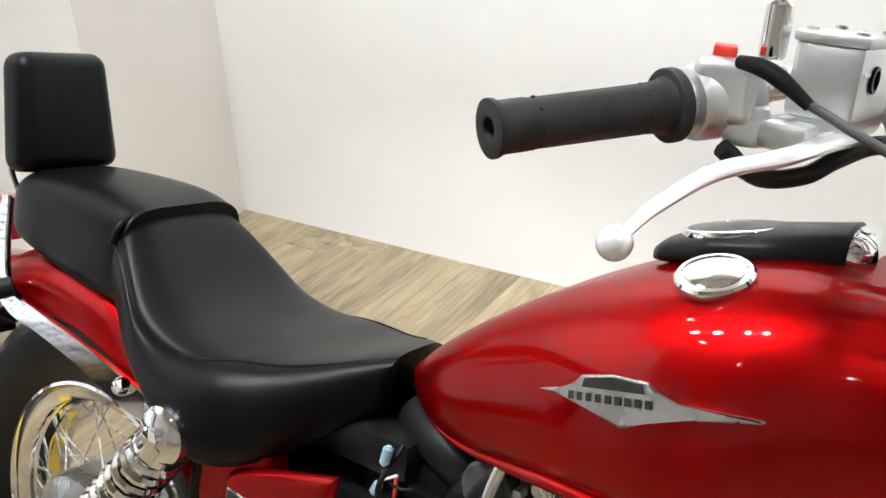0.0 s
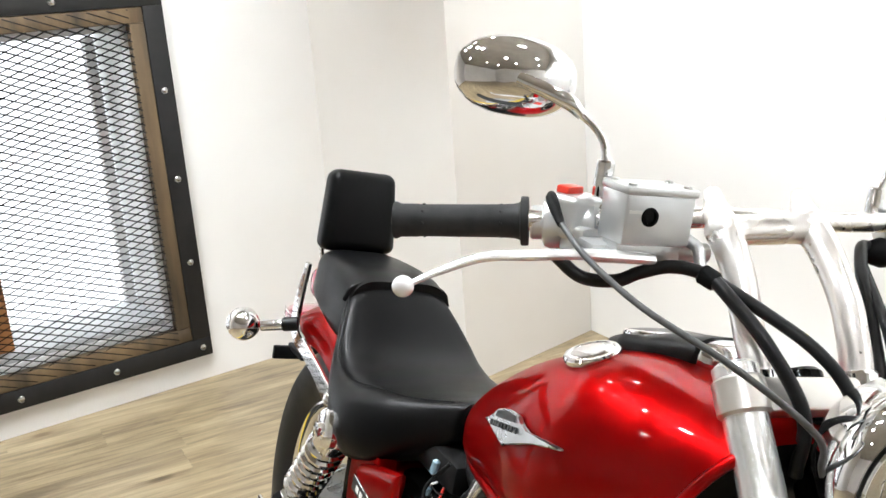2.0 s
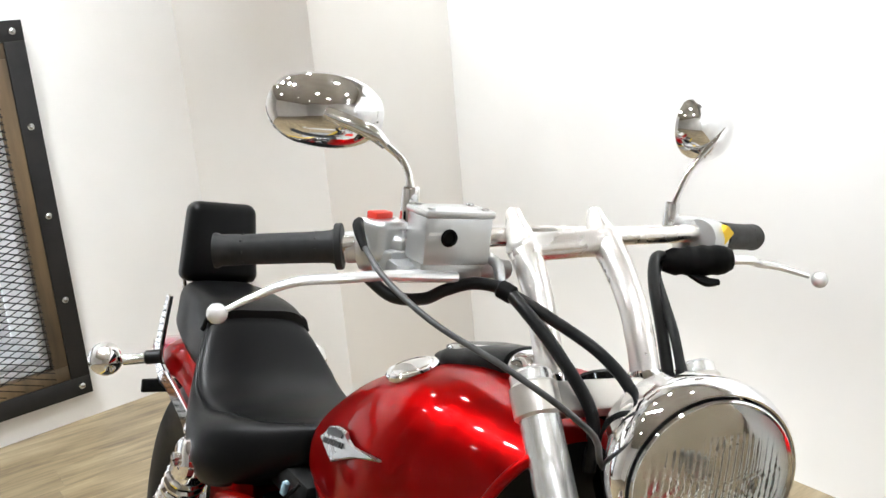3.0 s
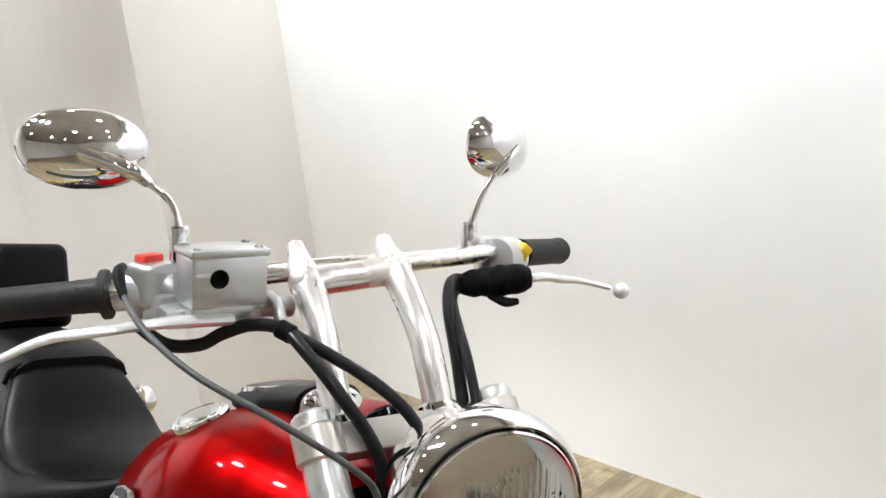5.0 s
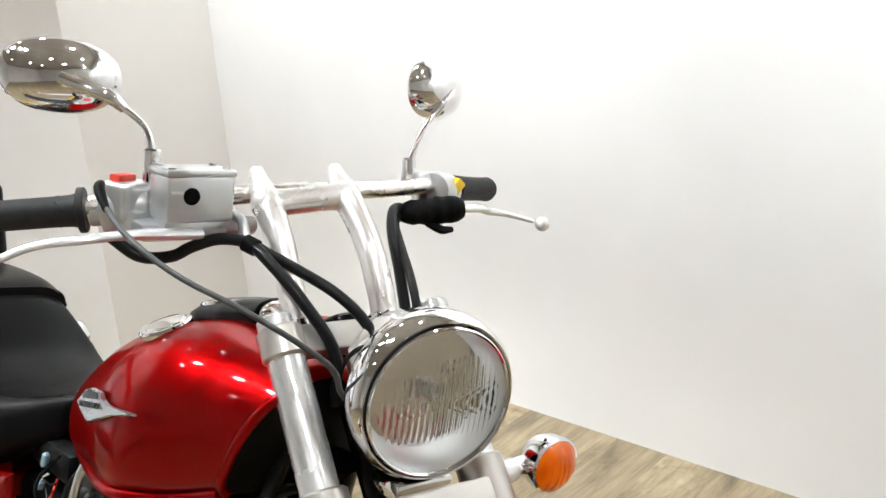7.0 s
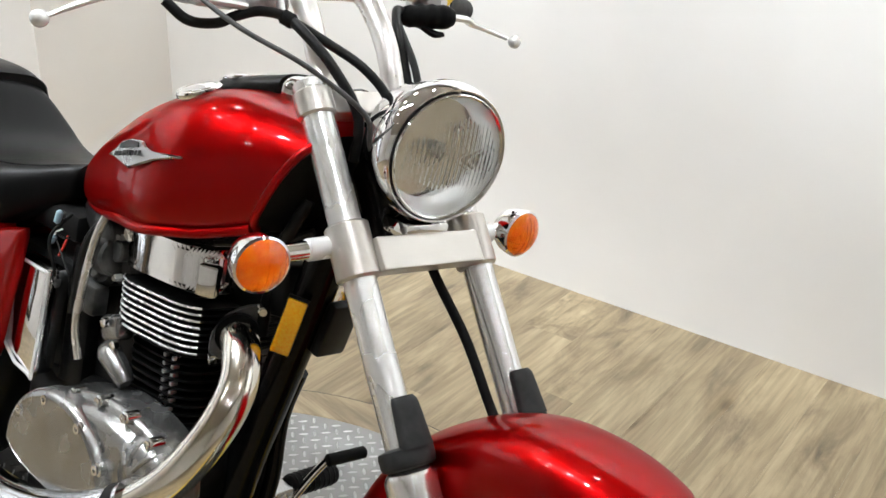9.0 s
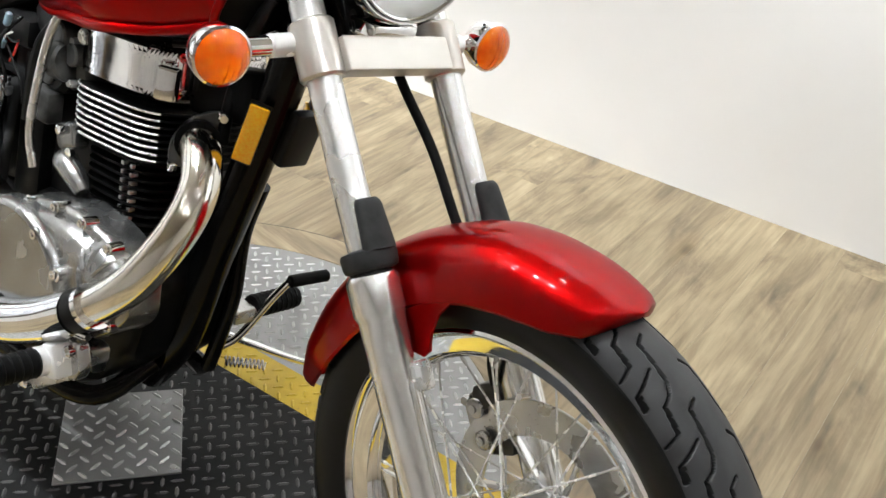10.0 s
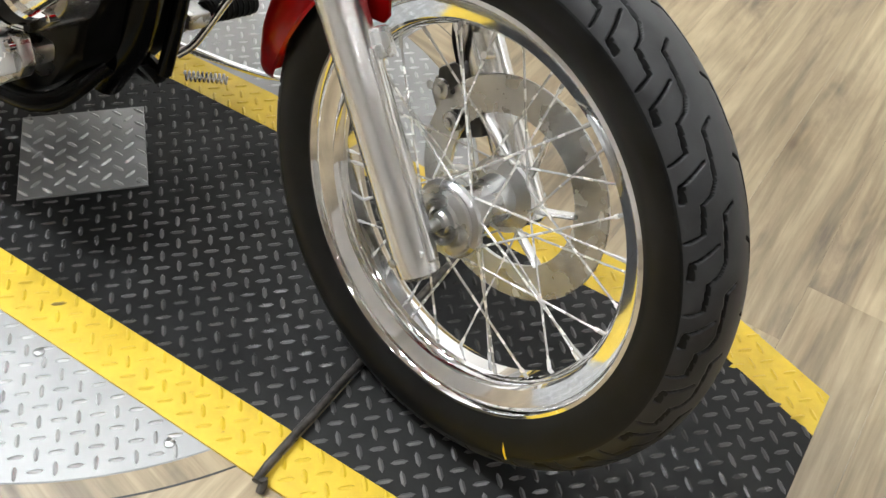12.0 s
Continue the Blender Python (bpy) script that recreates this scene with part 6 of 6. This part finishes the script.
for pts_, r_ in (([(-0.53, -0.05, 0.76), (-0.5, -0.06, 0.8), (-0.49, -0.05, 0.84)], 0.009), ([(-0.55, 0.04, 0.76), (-0.52, 0.02, 0.8), (-0.5, 0.0, 0.85)], 0.007)):
    bm = B()
    tube(bm, pts_, r_, 12, 5)
    body("hose", bm, black_plastic, "black hose behind the fork")

# castings, connectors and thin leads in the gap below the tank
for a_, b_, r_, mt, nm in (((-0.845, -0.02, 0.69), (-0.845, -0.112, 0.69), 0.026, cast_dark, "carburettor_cap"), ((-0.81, -0.05, 0.672), (-0.81, -0.108, 0.672), 0.017, cast_dark, "carburettor_cap"), ((-0.79, -0.06, 0.705), (-0.79, -0.106, 0.705), 0.012, zinc, "carburettor_cap"),
                           ((-0.868, -0.05, 0.632), (-0.868, -0.106, 0.632), 0.02, cast_dark, "carburettor_cap"), ((-0.955, -0.118, 0.694), (-0.958, -0.12, 0.672), 0.0055, grey_blue, "connector"), ((-0.962, -0.118, 0.652), (-0.968, -0.12, 0.636), 0.005, grey_blue, "connector")):
    bm = B()
    rod(bm, a_, b_, r_, 18, 0.003)
    body(nm, bm, mt, "")
bm = B()
tube(bm, [(-0.985, -0.03, 0.692), (-0.94, -0.05, 0.684), (-0.9, -0.06, 0.676), (-0.865, -0.055, 0.668)], [0.024, 0.026, 0.026, 0.024], 22, 6)
body("air_duct", bm, black_plastic, "black rubber air duct")
bm = B()
box(bm, (0.075, 0.06, 0.085), Matrix.Translation((-0.835, -0.062, 0.655)) @ Matrix.Rotation(radians(-18), 4, "Y"), 0.012)
box(bm, (0.05, 0.03, 0.03), Matrix.Translation((-0.85, -0.095, 0.685)) @ Matrix.Rotation(radians(-18), 4, "Y"), 0.008)
casting = body("intake_casting", bm, cast_dark, "rough cast alloy intake body")
for x, z in ((-0.866, 0.685), (-0.815, 0.69), (-0.862, 0.625), (-0.812, 0.63), (-0.84, 0.655)):
    bm = B()
    lathe(bm, [(0.0065, 0), (0.0065, 0.012), (0.0005, 0.013)], axis((x, -0.092, z), (0, -1, 0)), 6)
    body("casting_bolt", bm, zinc, "", casting)
for pts_ in ([(-0.957, -0.118, 0.673), (-0.95, -0.122, 0.66), (-0.935, -0.12, 0.655), (-0.92, -0.118, 0.66)], [(-0.963, -0.118, 0.652), (-0.952, -0.122, 0.66), (-0.94, -0.12, 0.668)], [(-0.95, -0.12, 0.645), (-0.925, -0.122, 0.625), (-0.905, -0.12, 0.6), (-0.9, -0.118, 0.57)], [(-0.828, -0.118, 0.72), (-0.848, -0.132, 0.68), (-0.856, -0.136, 0.62), (-0.862, -0.134, 0.56)]):
    bm = B()
    tube(bm, pts_, 0.0016 if pts_[0][0] < -0.9 else 0.006, 8, 6)
    body("wire", bm, white_plastic if pts_[0][2] < 0.66 and pts_[-1][2] > 0.66 else cable_black, "thin loose lead")

# shocks
for sgn in (-1, 1):
    a, b = Vector((-1.215, sgn * 0.165, 0.632)), Vector((-1.42, sgn * 0.165, 0.375))
    d = b - a
    m = axis(a, d)
    n = d.length
    bm = B()
    rod(bm, a, b, 0.0075, 16)
    rod(bm, a + d * 0.0, a + d * 0.12, 0.034, 28, 0.006)
    rod(bm, a + d * 0.1, a + d * 0.64, 0.0195, 24, 0.002)
    rod(bm, a + d * 0.62, b - d * 0.02, 0.021, 24, 0.005)
    sh = body("shock_absorber", bm, chrome, "chrome rear shock absorber with an open spring")
    bm = B()
    turns, pts = 9, []
    for k in range(turns * 12 + 1):
        t = k / (turns * 12)
        q = 2 * math.pi * k / 12
        pts.append(m @ Vector((0.0275 * math.cos(q), 0.0275 * math.sin(q), n * (0.1 + 0.56 * t))))
    tube(bm, pts, 0.0082, 8, 1)
    body("coil_spring", bm, chrome, "chrome coil spring", sh)
    bm = B()
    lathe(bm, [(0.034, 0), (0.034, 0.01), (0.028, 0.016), (0.012, 0.018), (0.012, 0.026), (0.0005, 0.027)], axis(a + Vector((0, sgn * 0.012, 0.0)), (0, sgn, 0)), 32)
    body("shock_mount", bm, chrome, "round chrome mount cap", sh)
    bm = B()
    rod(bm, b + Vector((-0.012, 0, -0.01)), b + Vector((0.002, 0, 0.04)), 0.024, 20, 0.004)
    body("shock_boot", bm, rubber, "", sh)
    bm = B()
    lathe(bm, [(0.016, 0), (0.016, 0.01), (0.009, 0.016), (0.0005, 0.016)], axis(b + Vector((0, sgn * 0.016, 0)), (0, sgn, 0)), 6)
    body("shock_nut", bm, chrome, "", sh)

# pegs, pedals, side stand
for sgn in (-1, 1):
    bm = B()
    rod(bm, (-1.275, sgn * 0.17, 0.395), (-1.268, sgn * 0.2, 0.48), 0.019, 20, 0.004)
    peg = body("passenger_peg", bm, rubber, "black ribbed folding passenger peg")
    for k in range(7):
        bm = B()
        lathe(bm, [(0.02, -0.003), (0.0225, 0), (0.02, 0.003)], axis(Vector((-1.275, sgn * 0.17, 0.395)).lerp(Vector((-1.268, sgn * 0.2, 0.48)), 0.1 + 0.13 * k), (0.007, sgn * 0.03, 0.085)), 20, caps=False)
        body("peg_rib", bm, rubber, "", peg)
    bm = B()
    box(bm, (0.06, 0.04, 0.06), Matrix.Translation((-1.29, sgn * 0.16, 0.37)), 0.012)
    body("peg_bracket", bm, cast, "alloy peg bracket", peg)
for sgn, PX, PZ in ((-1, -0.612, 0.306), (1, -0.65, 0.283)):
    bm = B()
    rod(bm, (PX, sgn * (0.235 if sgn < 0 else 0.18), PZ), (PX, sgn * (0.33 if sgn < 0 else 0.29), PZ), 0.02, 20, 0.004)
    peg = body("foot_peg", bm, rubber, "black ribbed rubber foot peg")
    for k in range(8):
        bm = B()
        lathe(bm, [(0.0195, -0.0025), (0.0215, 0), (0.0195, 0.0025)], axis((PX, sgn * ((0.242 if sgn < 0 else 0.19) + 0.0122 * k), PZ), (0, 1, 0)), 20, caps=False)
        body("peg_rib", bm, rubber, "", peg)
    bm = B()
    box(bm, (0.05, 0.05, 0.03), Matrix.Translation((PX - 0.005, sgn * 0.158, PZ - 0.005)), 0.008)
    rod(bm, (PX - 0.04, sgn * 0.11, PZ - 0.06), (PX - 0.005, sgn * 0.158, PZ - 0.01), 0.013, 14)
    body("peg_bracket", bm, cast, "alloy peg bracket", peg)
bm = B()
tube(bm, [(-0.66, 0.14, 0.21), (-0.645, 0.165, 0.235), (-0.62, 0.2, 0.31), (-0.605, 0.215, 0.345)], 0.007, 12, 5)
ped = body("shift_pedal", bm, chrome, "chrome shift pedal")
bm = B()
rod(bm, (-0.602, 0.212, 0.348), (-0.585, 0.288, 0.355), 0.011, 16, 0.003)
body("pedal_rubber", bm, rubber, "ribbed rubber pedal end", ped)
XZ = Matrix(((1, 0, 0, 0), (0, 0, -1, 0), (0, 1, 0, 0), (0, 0, 0, 1)))
bm = B()
prism(bm, [(-0.64, 0.268), (-0.638, 0.312), (-0.605, 0.342), (-0.58, 0.34), (-0.566, 0.305), (-0.575, 0.285), (-0.61, 0.27), (-0.665, 0.222), (-0.685, 0.226), (-0.684, 0.243)], 0.022, Matrix.Translation((0, -0.18, 0)) @ XZ, 0.005)
hanger = body("peg_hanger", bm, cast, "polished alloy hanger of the foot peg")
bm = B()
rod(bm, (-0.61, -0.198, 0.306), (-0.612, -0.24, 0.306), 0.021, 24, 0.004)
box(bm, (0.03, 0.03, 0.05), Matrix.Translation((-0.6, -0.213, 0.31)) @ Matrix.Rotation(radians(-20), 4, "Y"), 0.006)
body("peg_clevis", bm, satin, "bright alloy clevis", hanger)
for x, z in ((-0.676, 0.233), (-0.587, 0.327)):
    bm = B()
    lathe(bm, [(0.0095, 0), (0.0095, 0.009), (0.006, 0.013), (0.0005, 0.013)], axis((x, -0.202, z), (0, -1, 0)), 12)
    body("hanger_bolt", bm, chrome, "", hanger)
bm = B()
tube(bm, [(-0.65, -0.17, 0.335), (-0.62, -0.195, 0.352), (-0.58, -0.205, 0.362), (-0.552, -0.205, 0.366)], [0.006, 0.0075, 0.008, 0.005], 14, 5)
body("brake_pedal", bm, chrome, "chrome rear brake pedal tip")


# ---- the turntable and the wheel track ----
PD = radians(12.6)
track_m = Matrix.Rotation(PD, 4, "Z")  # local x along the track
TRACK = (-2.1, 0.48, -0.2285, 0.402)   # x from, x to, y from, y to in track axes
STRIPE = 0.0805
BEND = 0.322   # from here the far edge runs in towards the front
WEAVE = radians(45)  # the treads lie slantwise to the sheet


def lug_mesh(bm, m, x0, x1, y0, y1, step, size, keep=None, turn=WEAVE):
    """Raised lozenge treads in a basket weave, laid on z 0; keep chooses by place."""
    L, W, H = size
    ca, sa = math.cos(turn), math.sin(turn)
    far = int(math.hypot(x1 - x0, y1 - y0) / step) + 2
    base = [(-L, 0), (-L * 0.5, -W), (L * 0.5, -W), (L, 0), (L * 0.5, W), (-L * 0.5, W)]
    mx, my = round((x0 + x1) / 2 / step) * step, round((y0 + y1) / 2 / step) * step
    i0, j0 = round((mx * ca + my * sa) / step), round((my * ca - mx * sa) / step)
    for i in range(i0 - far, i0 + far):
        for j in range(j0 - far, j0 + far):
            x, y = step * (i * ca - j * sa), step * (i * sa + j * ca)
            if not (x0 < x < x1 and y0 < y < y1) or (keep and not keep(x, y)):
                continue
            a = turn + (math.pi / 2 if (i + j) % 2 else 0)
            c, s = math.cos(a), math.sin(a)
            lo = [bm.verts.new(m @ Vector((x + u * c - v * s, y + u * s + v * c, 0))) for u, v in base]
            t0 = bm.verts.new(m @ Vector((x - L * 0.6 * c, y - L * 0.6 * s, H)))
            t1 = bm.verts.new(m @ Vector((x + L * 0.6 * c, y + L * 0.6 * s, H)))
            bm.faces.new((lo[0], lo[1], t0))
            bm.faces.new((lo[1], lo[2], t1, t0))
            bm.faces.new((lo[2], lo[3], t1))
            bm.faces.new((lo[3], lo[4], t1))
            bm.faces.new((lo[4], lo[5], t0, t1))
            bm.faces.new((lo[5], lo[0], t0))


# round aluminium turntable, flush with the floor, with a curved plank border
TC, TR, RING = Vector((-0.7295, -0.0486, 0)), 0.6415, 0.0635
turn = tagged(new("turntable"), "round bare aluminium tread-plate turntable with a wood-look border", "turntable")
turn.location = TC
bm = B()
lathe(bm, [(TR, -0.02), (TR, 0.0), (TR - 0.002, 0.001)], seg=160)
link("turntable_plate", bm, plate_silver, turn, smooth=False)
bm = B()
inside = lambda x, y: (x * x + y * y < (TR - 0.012) ** 2) and not (TRACK[2] - 0.008 < (track_m.inverted() @ (Vector((x, y, 0)) + TC)).y < TRACK[3] + 0.008)
lug_mesh(bm, Matrix.Translation((0, 0, 0.001)), -TR, TR, -TR, TR, 0.0248, (0.0118, 0.0032, 0.0018), inside, WEAVE + PD)
tagged(link("tread_pattern", bm, lug_silver, turn, "raised tread pattern", smooth=False), kind="stuff")
bm = B()
off = Vector((-0.0237, 0.0198, 0))  # the border is wider on the far side


def ring_band(bm, bands, seg=160):
    """Bands (radius, height, share of the offset) turned about the middle."""
    rows = []
    for r, h, k in bands:
        rows.append([bm.verts.new(off * k + Vector((r * math.cos(2 * math.pi * j / seg), r * math.sin(2 * math.pi * j / seg), h))) for j in range(seg)])
    skin(bm, rows, caps=False)


ring_band(bm, [(TR + 0.001, -0.02, 0), (TR + 0.001, 0.0008, 0), (TR + RING, 0.0008, 1), (TR + RING, -0.02, 1)])
link("border_ring", bm, plank_mat, turn, "curved wood-look vinyl border", smooth=False)
bm = B()
ring_band(bm, [(TR + RING, -0.02, 1), (TR + RING, 0.0006, 1), (TR + RING + 0.0026, 0.0006, 1), (TR + RING + 0.0026, -0.02, 1)])
link("turntable_gap", bm, dark_ink, turn, "dark gap round the border", smooth=False)
for wx, wy in ((-0.413, -0.347), (-0.168, -0.296)):
    bm = B()
    lathe(bm, [(0.008, 0.001), (0.0075, 0.003), (0.004, 0.0045), (0.0005, 0.0046)], Matrix.Translation(Vector((wx, wy, 0)) - TC), 16)
    link("turntable_bolt", bm, cast, turn, "steel bolt head")

track = tagged(new("wheel_track"), "black tread-plate wheel track with worn yellow edge stripes", "floor plate")
track.matrix_world = track_m @ Matrix.Translation((0, 0, 0.002))
x0, x1, y0, y1 = TRACK
JOINT = -0.098
taper = lambda x: 0.385 * max(0.0, x - BEND)
for nm, xa, xb in (("track_plate", x0, JOINT - 0.004), ("track_plate", JOINT + 0.004, x1)):
    for ya, yb, mt, lm, lab in ((y0, y0 + STRIPE, plate_yellow, lug_yellow, "worn yellow painted edge stripe"), (y0 + STRIPE, y1 - STRIPE, plate_black, lug_black, "black painted tread plate"), (y1 - STRIPE, y1, plate_yellow, lug_yellow, "worn yellow painted edge stripe")):
        inner, outer = ya > 0, yb > 0
        lo_edge = lambda x: ya - (taper(x) if inner else 0.0)
        hi_edge = lambda x: yb - (taper(x) if outer else 0.0)
        xs = [xa] + ([BEND] if xa < BEND < xb else []) + [xb]
        rim = [(x, lo_edge(x) + 0.0002) for x in xs] + [(x, hi_edge(x) - 0.0002) for x in reversed(xs)]
        bm = B()
        prism(bm, rim, 0.006, Matrix.Translation((0, 0, -0.003)))
        pl = link(nm, bm, mt, track, lab, smooth=False)
        bm = B()
        lo_m, hi_m = (0.007 if ya == y0 else 0.0), (0.007 if yb == y1 else 0.0)
        lug_mesh(bm, Matrix.Translation((0, 0, 0.003)), max(xa, -1.35) + 0.006, xb - 0.006, ya - 0.1, yb, 0.0246, (0.0122, 0.0034, 0.0019), lambda x, y: lo_edge(x) + lo_m < y < hi_edge(x) - hi_m)
        tagged(link("tread_pattern", bm, lm, pl, smooth=False), kind="stuff")
bm = B()
tube(bm, [(JOINT + 0.012, y0 - 0.012, 0.0), (JOINT + 0.01, y0, 0.011), (JOINT, y0 + 0.02, 0.012), (JOINT, (y0 + y1) / 2, 0.012), (JOINT, y1, 0.012)], 0.006, 12, 3)
link("hinge_rod", bm, rod_steel, track, "dark oily steel hinge rod")

# small aluminium square bolted on the track
pa, pb, pc = Vector((-0.704, -0.227, 0)), Vector((-0.602, -0.05, 0)), Vector((-0.784, 0.059, 0))
ex_, ey_ = (pb - pa).normalized(), (pc - pb).normalized()
mid = (pa + pc) / 2
sq_m = Matrix(((ex_.x, ey_.x, 0, mid.x), (ex_.y, ey_.y, 0, mid.y), (0, 0, 1, 0.0085), (0, 0, 0, 1)))
sq = tagged(new("cover_plate"), "small square bare aluminium tread plate screwed to the black track", "cover plate")
sq.matrix_world = sq_m
lx, ly = (pb - pa).length, (pc - pb).length
bm = B()
box(bm, (lx, ly, 0.004), Matrix(), 0.001)
link("plate", bm, plate_silver, sq, smooth=False)
bm = B()
lug_mesh(bm, Matrix.Translation((0, 0, 0.002)), -lx / 2 + 0.006, lx / 2 - 0.006, -ly / 2 + 0.006, ly / 2 - 0.006, 0.0262, (0.0122, 0.0034, 0.0021))
tagged(link("tread_pattern", bm, lug_silver, sq, smooth=False), kind="stuff")
for sx, sy in ((1, -1), (-1, 1)):  # two opposite corners
    bm = B()
    lathe(bm, [(0.006, 0.002), (0.0055, 0.0045), (0.0005, 0.005)], Matrix.Translation((sx * (lx / 2 - 0.013), sy * (ly / 2 - 0.013), 0)), 12)
    link("screw", bm, cast, sq, "")

# side stand of the bike: foot out on the far side
bm = B()
way = [BODY.inverted() @ Vector(p) for p in ((-0.84, 0.06, 0.15), (-0.79, 0.12, 0.12), (-0.767, 0.154, 0.1), (-0.7, 0.258, 0.034), (-0.66, 0.32, 0.01))]
tube(bm, way, [0.011, 0.0095, 0.0075, 0.0065, 0.0065], 14, 4)
stand = body("side_stand", bm, chrome, "thin chrome side stand, folded out")
bm = B()
sp0, sp1 = BODY.inverted() @ Vector((-0.755, 0.131, 0.06)), BODY.inverted() @ Vector((-0.709, 0.19, 0.05))
dm = axis(sp0, sp1 - sp0)
ln = (sp1 - sp0).length
tube(bm, [dm @ Vector((0.0085 * math.cos(k * 0.7), 0.0085 * math.sin(k * 0.7), ln * k / 90)) for k in range(91)], 0.0019, 6, 1)
body("stand_spring", bm, cast, "coiled return spring", stand)

# ---- floor planks ----
plank_dir = Vector((-BACK.y, BACK.x, 0))
PL, PW = 1.22, 0.152
pm0 = Matrix(((plank_dir.x, BACK.x, 0, CORNER.x), (plank_dir.y, BACK.y, 0, CORNER.y), (0, 0, 1, 0), (0, 0, 0, 1)))
bm = B()
box(bm, (PL - 0.0003, PW - 0.0003, 0.004), Matrix.Translation((0, 0, -0.002)))
pme = None
rng = random.Random(4)
for j in range(-17, 47):
    shift = rng.uniform(0, PL)
    for i in range(-8, 2):
        cx = i * PL + shift
        flip = Matrix.Rotation(math.pi if rng.random() < 0.5 else 0, 4, "Z")
        at = pm0 @ Matrix.Translation((cx, (j + 0.5) * PW, -0.0002))
        # cut each plank off under the wall that it meets
        seen = [u for u in np.linspace(-PL / 2, PL / 2, 62) if any(in_room(at @ Vector((u, v * PW, 0))) for v in (-0.48, 0.48))]
        if not seen:
            continue
        lo, hi = max(-PL / 2, seen[0] - 0.06), min(PL / 2, seen[-1] + 0.06)
        at = at @ Matrix.Translation(((lo + hi) / 2, 0, 0)) @ Matrix.Diagonal(((hi - lo) / PL, 1, 1, 1))
        if pme is None:
            ob = link("plank", bm, plank_mat, floor, smooth=False)
            pme = ob.data
        else:
            ob = new("plank", pme)
            ob.parent = floor
        ob.matrix_world = at @ flip
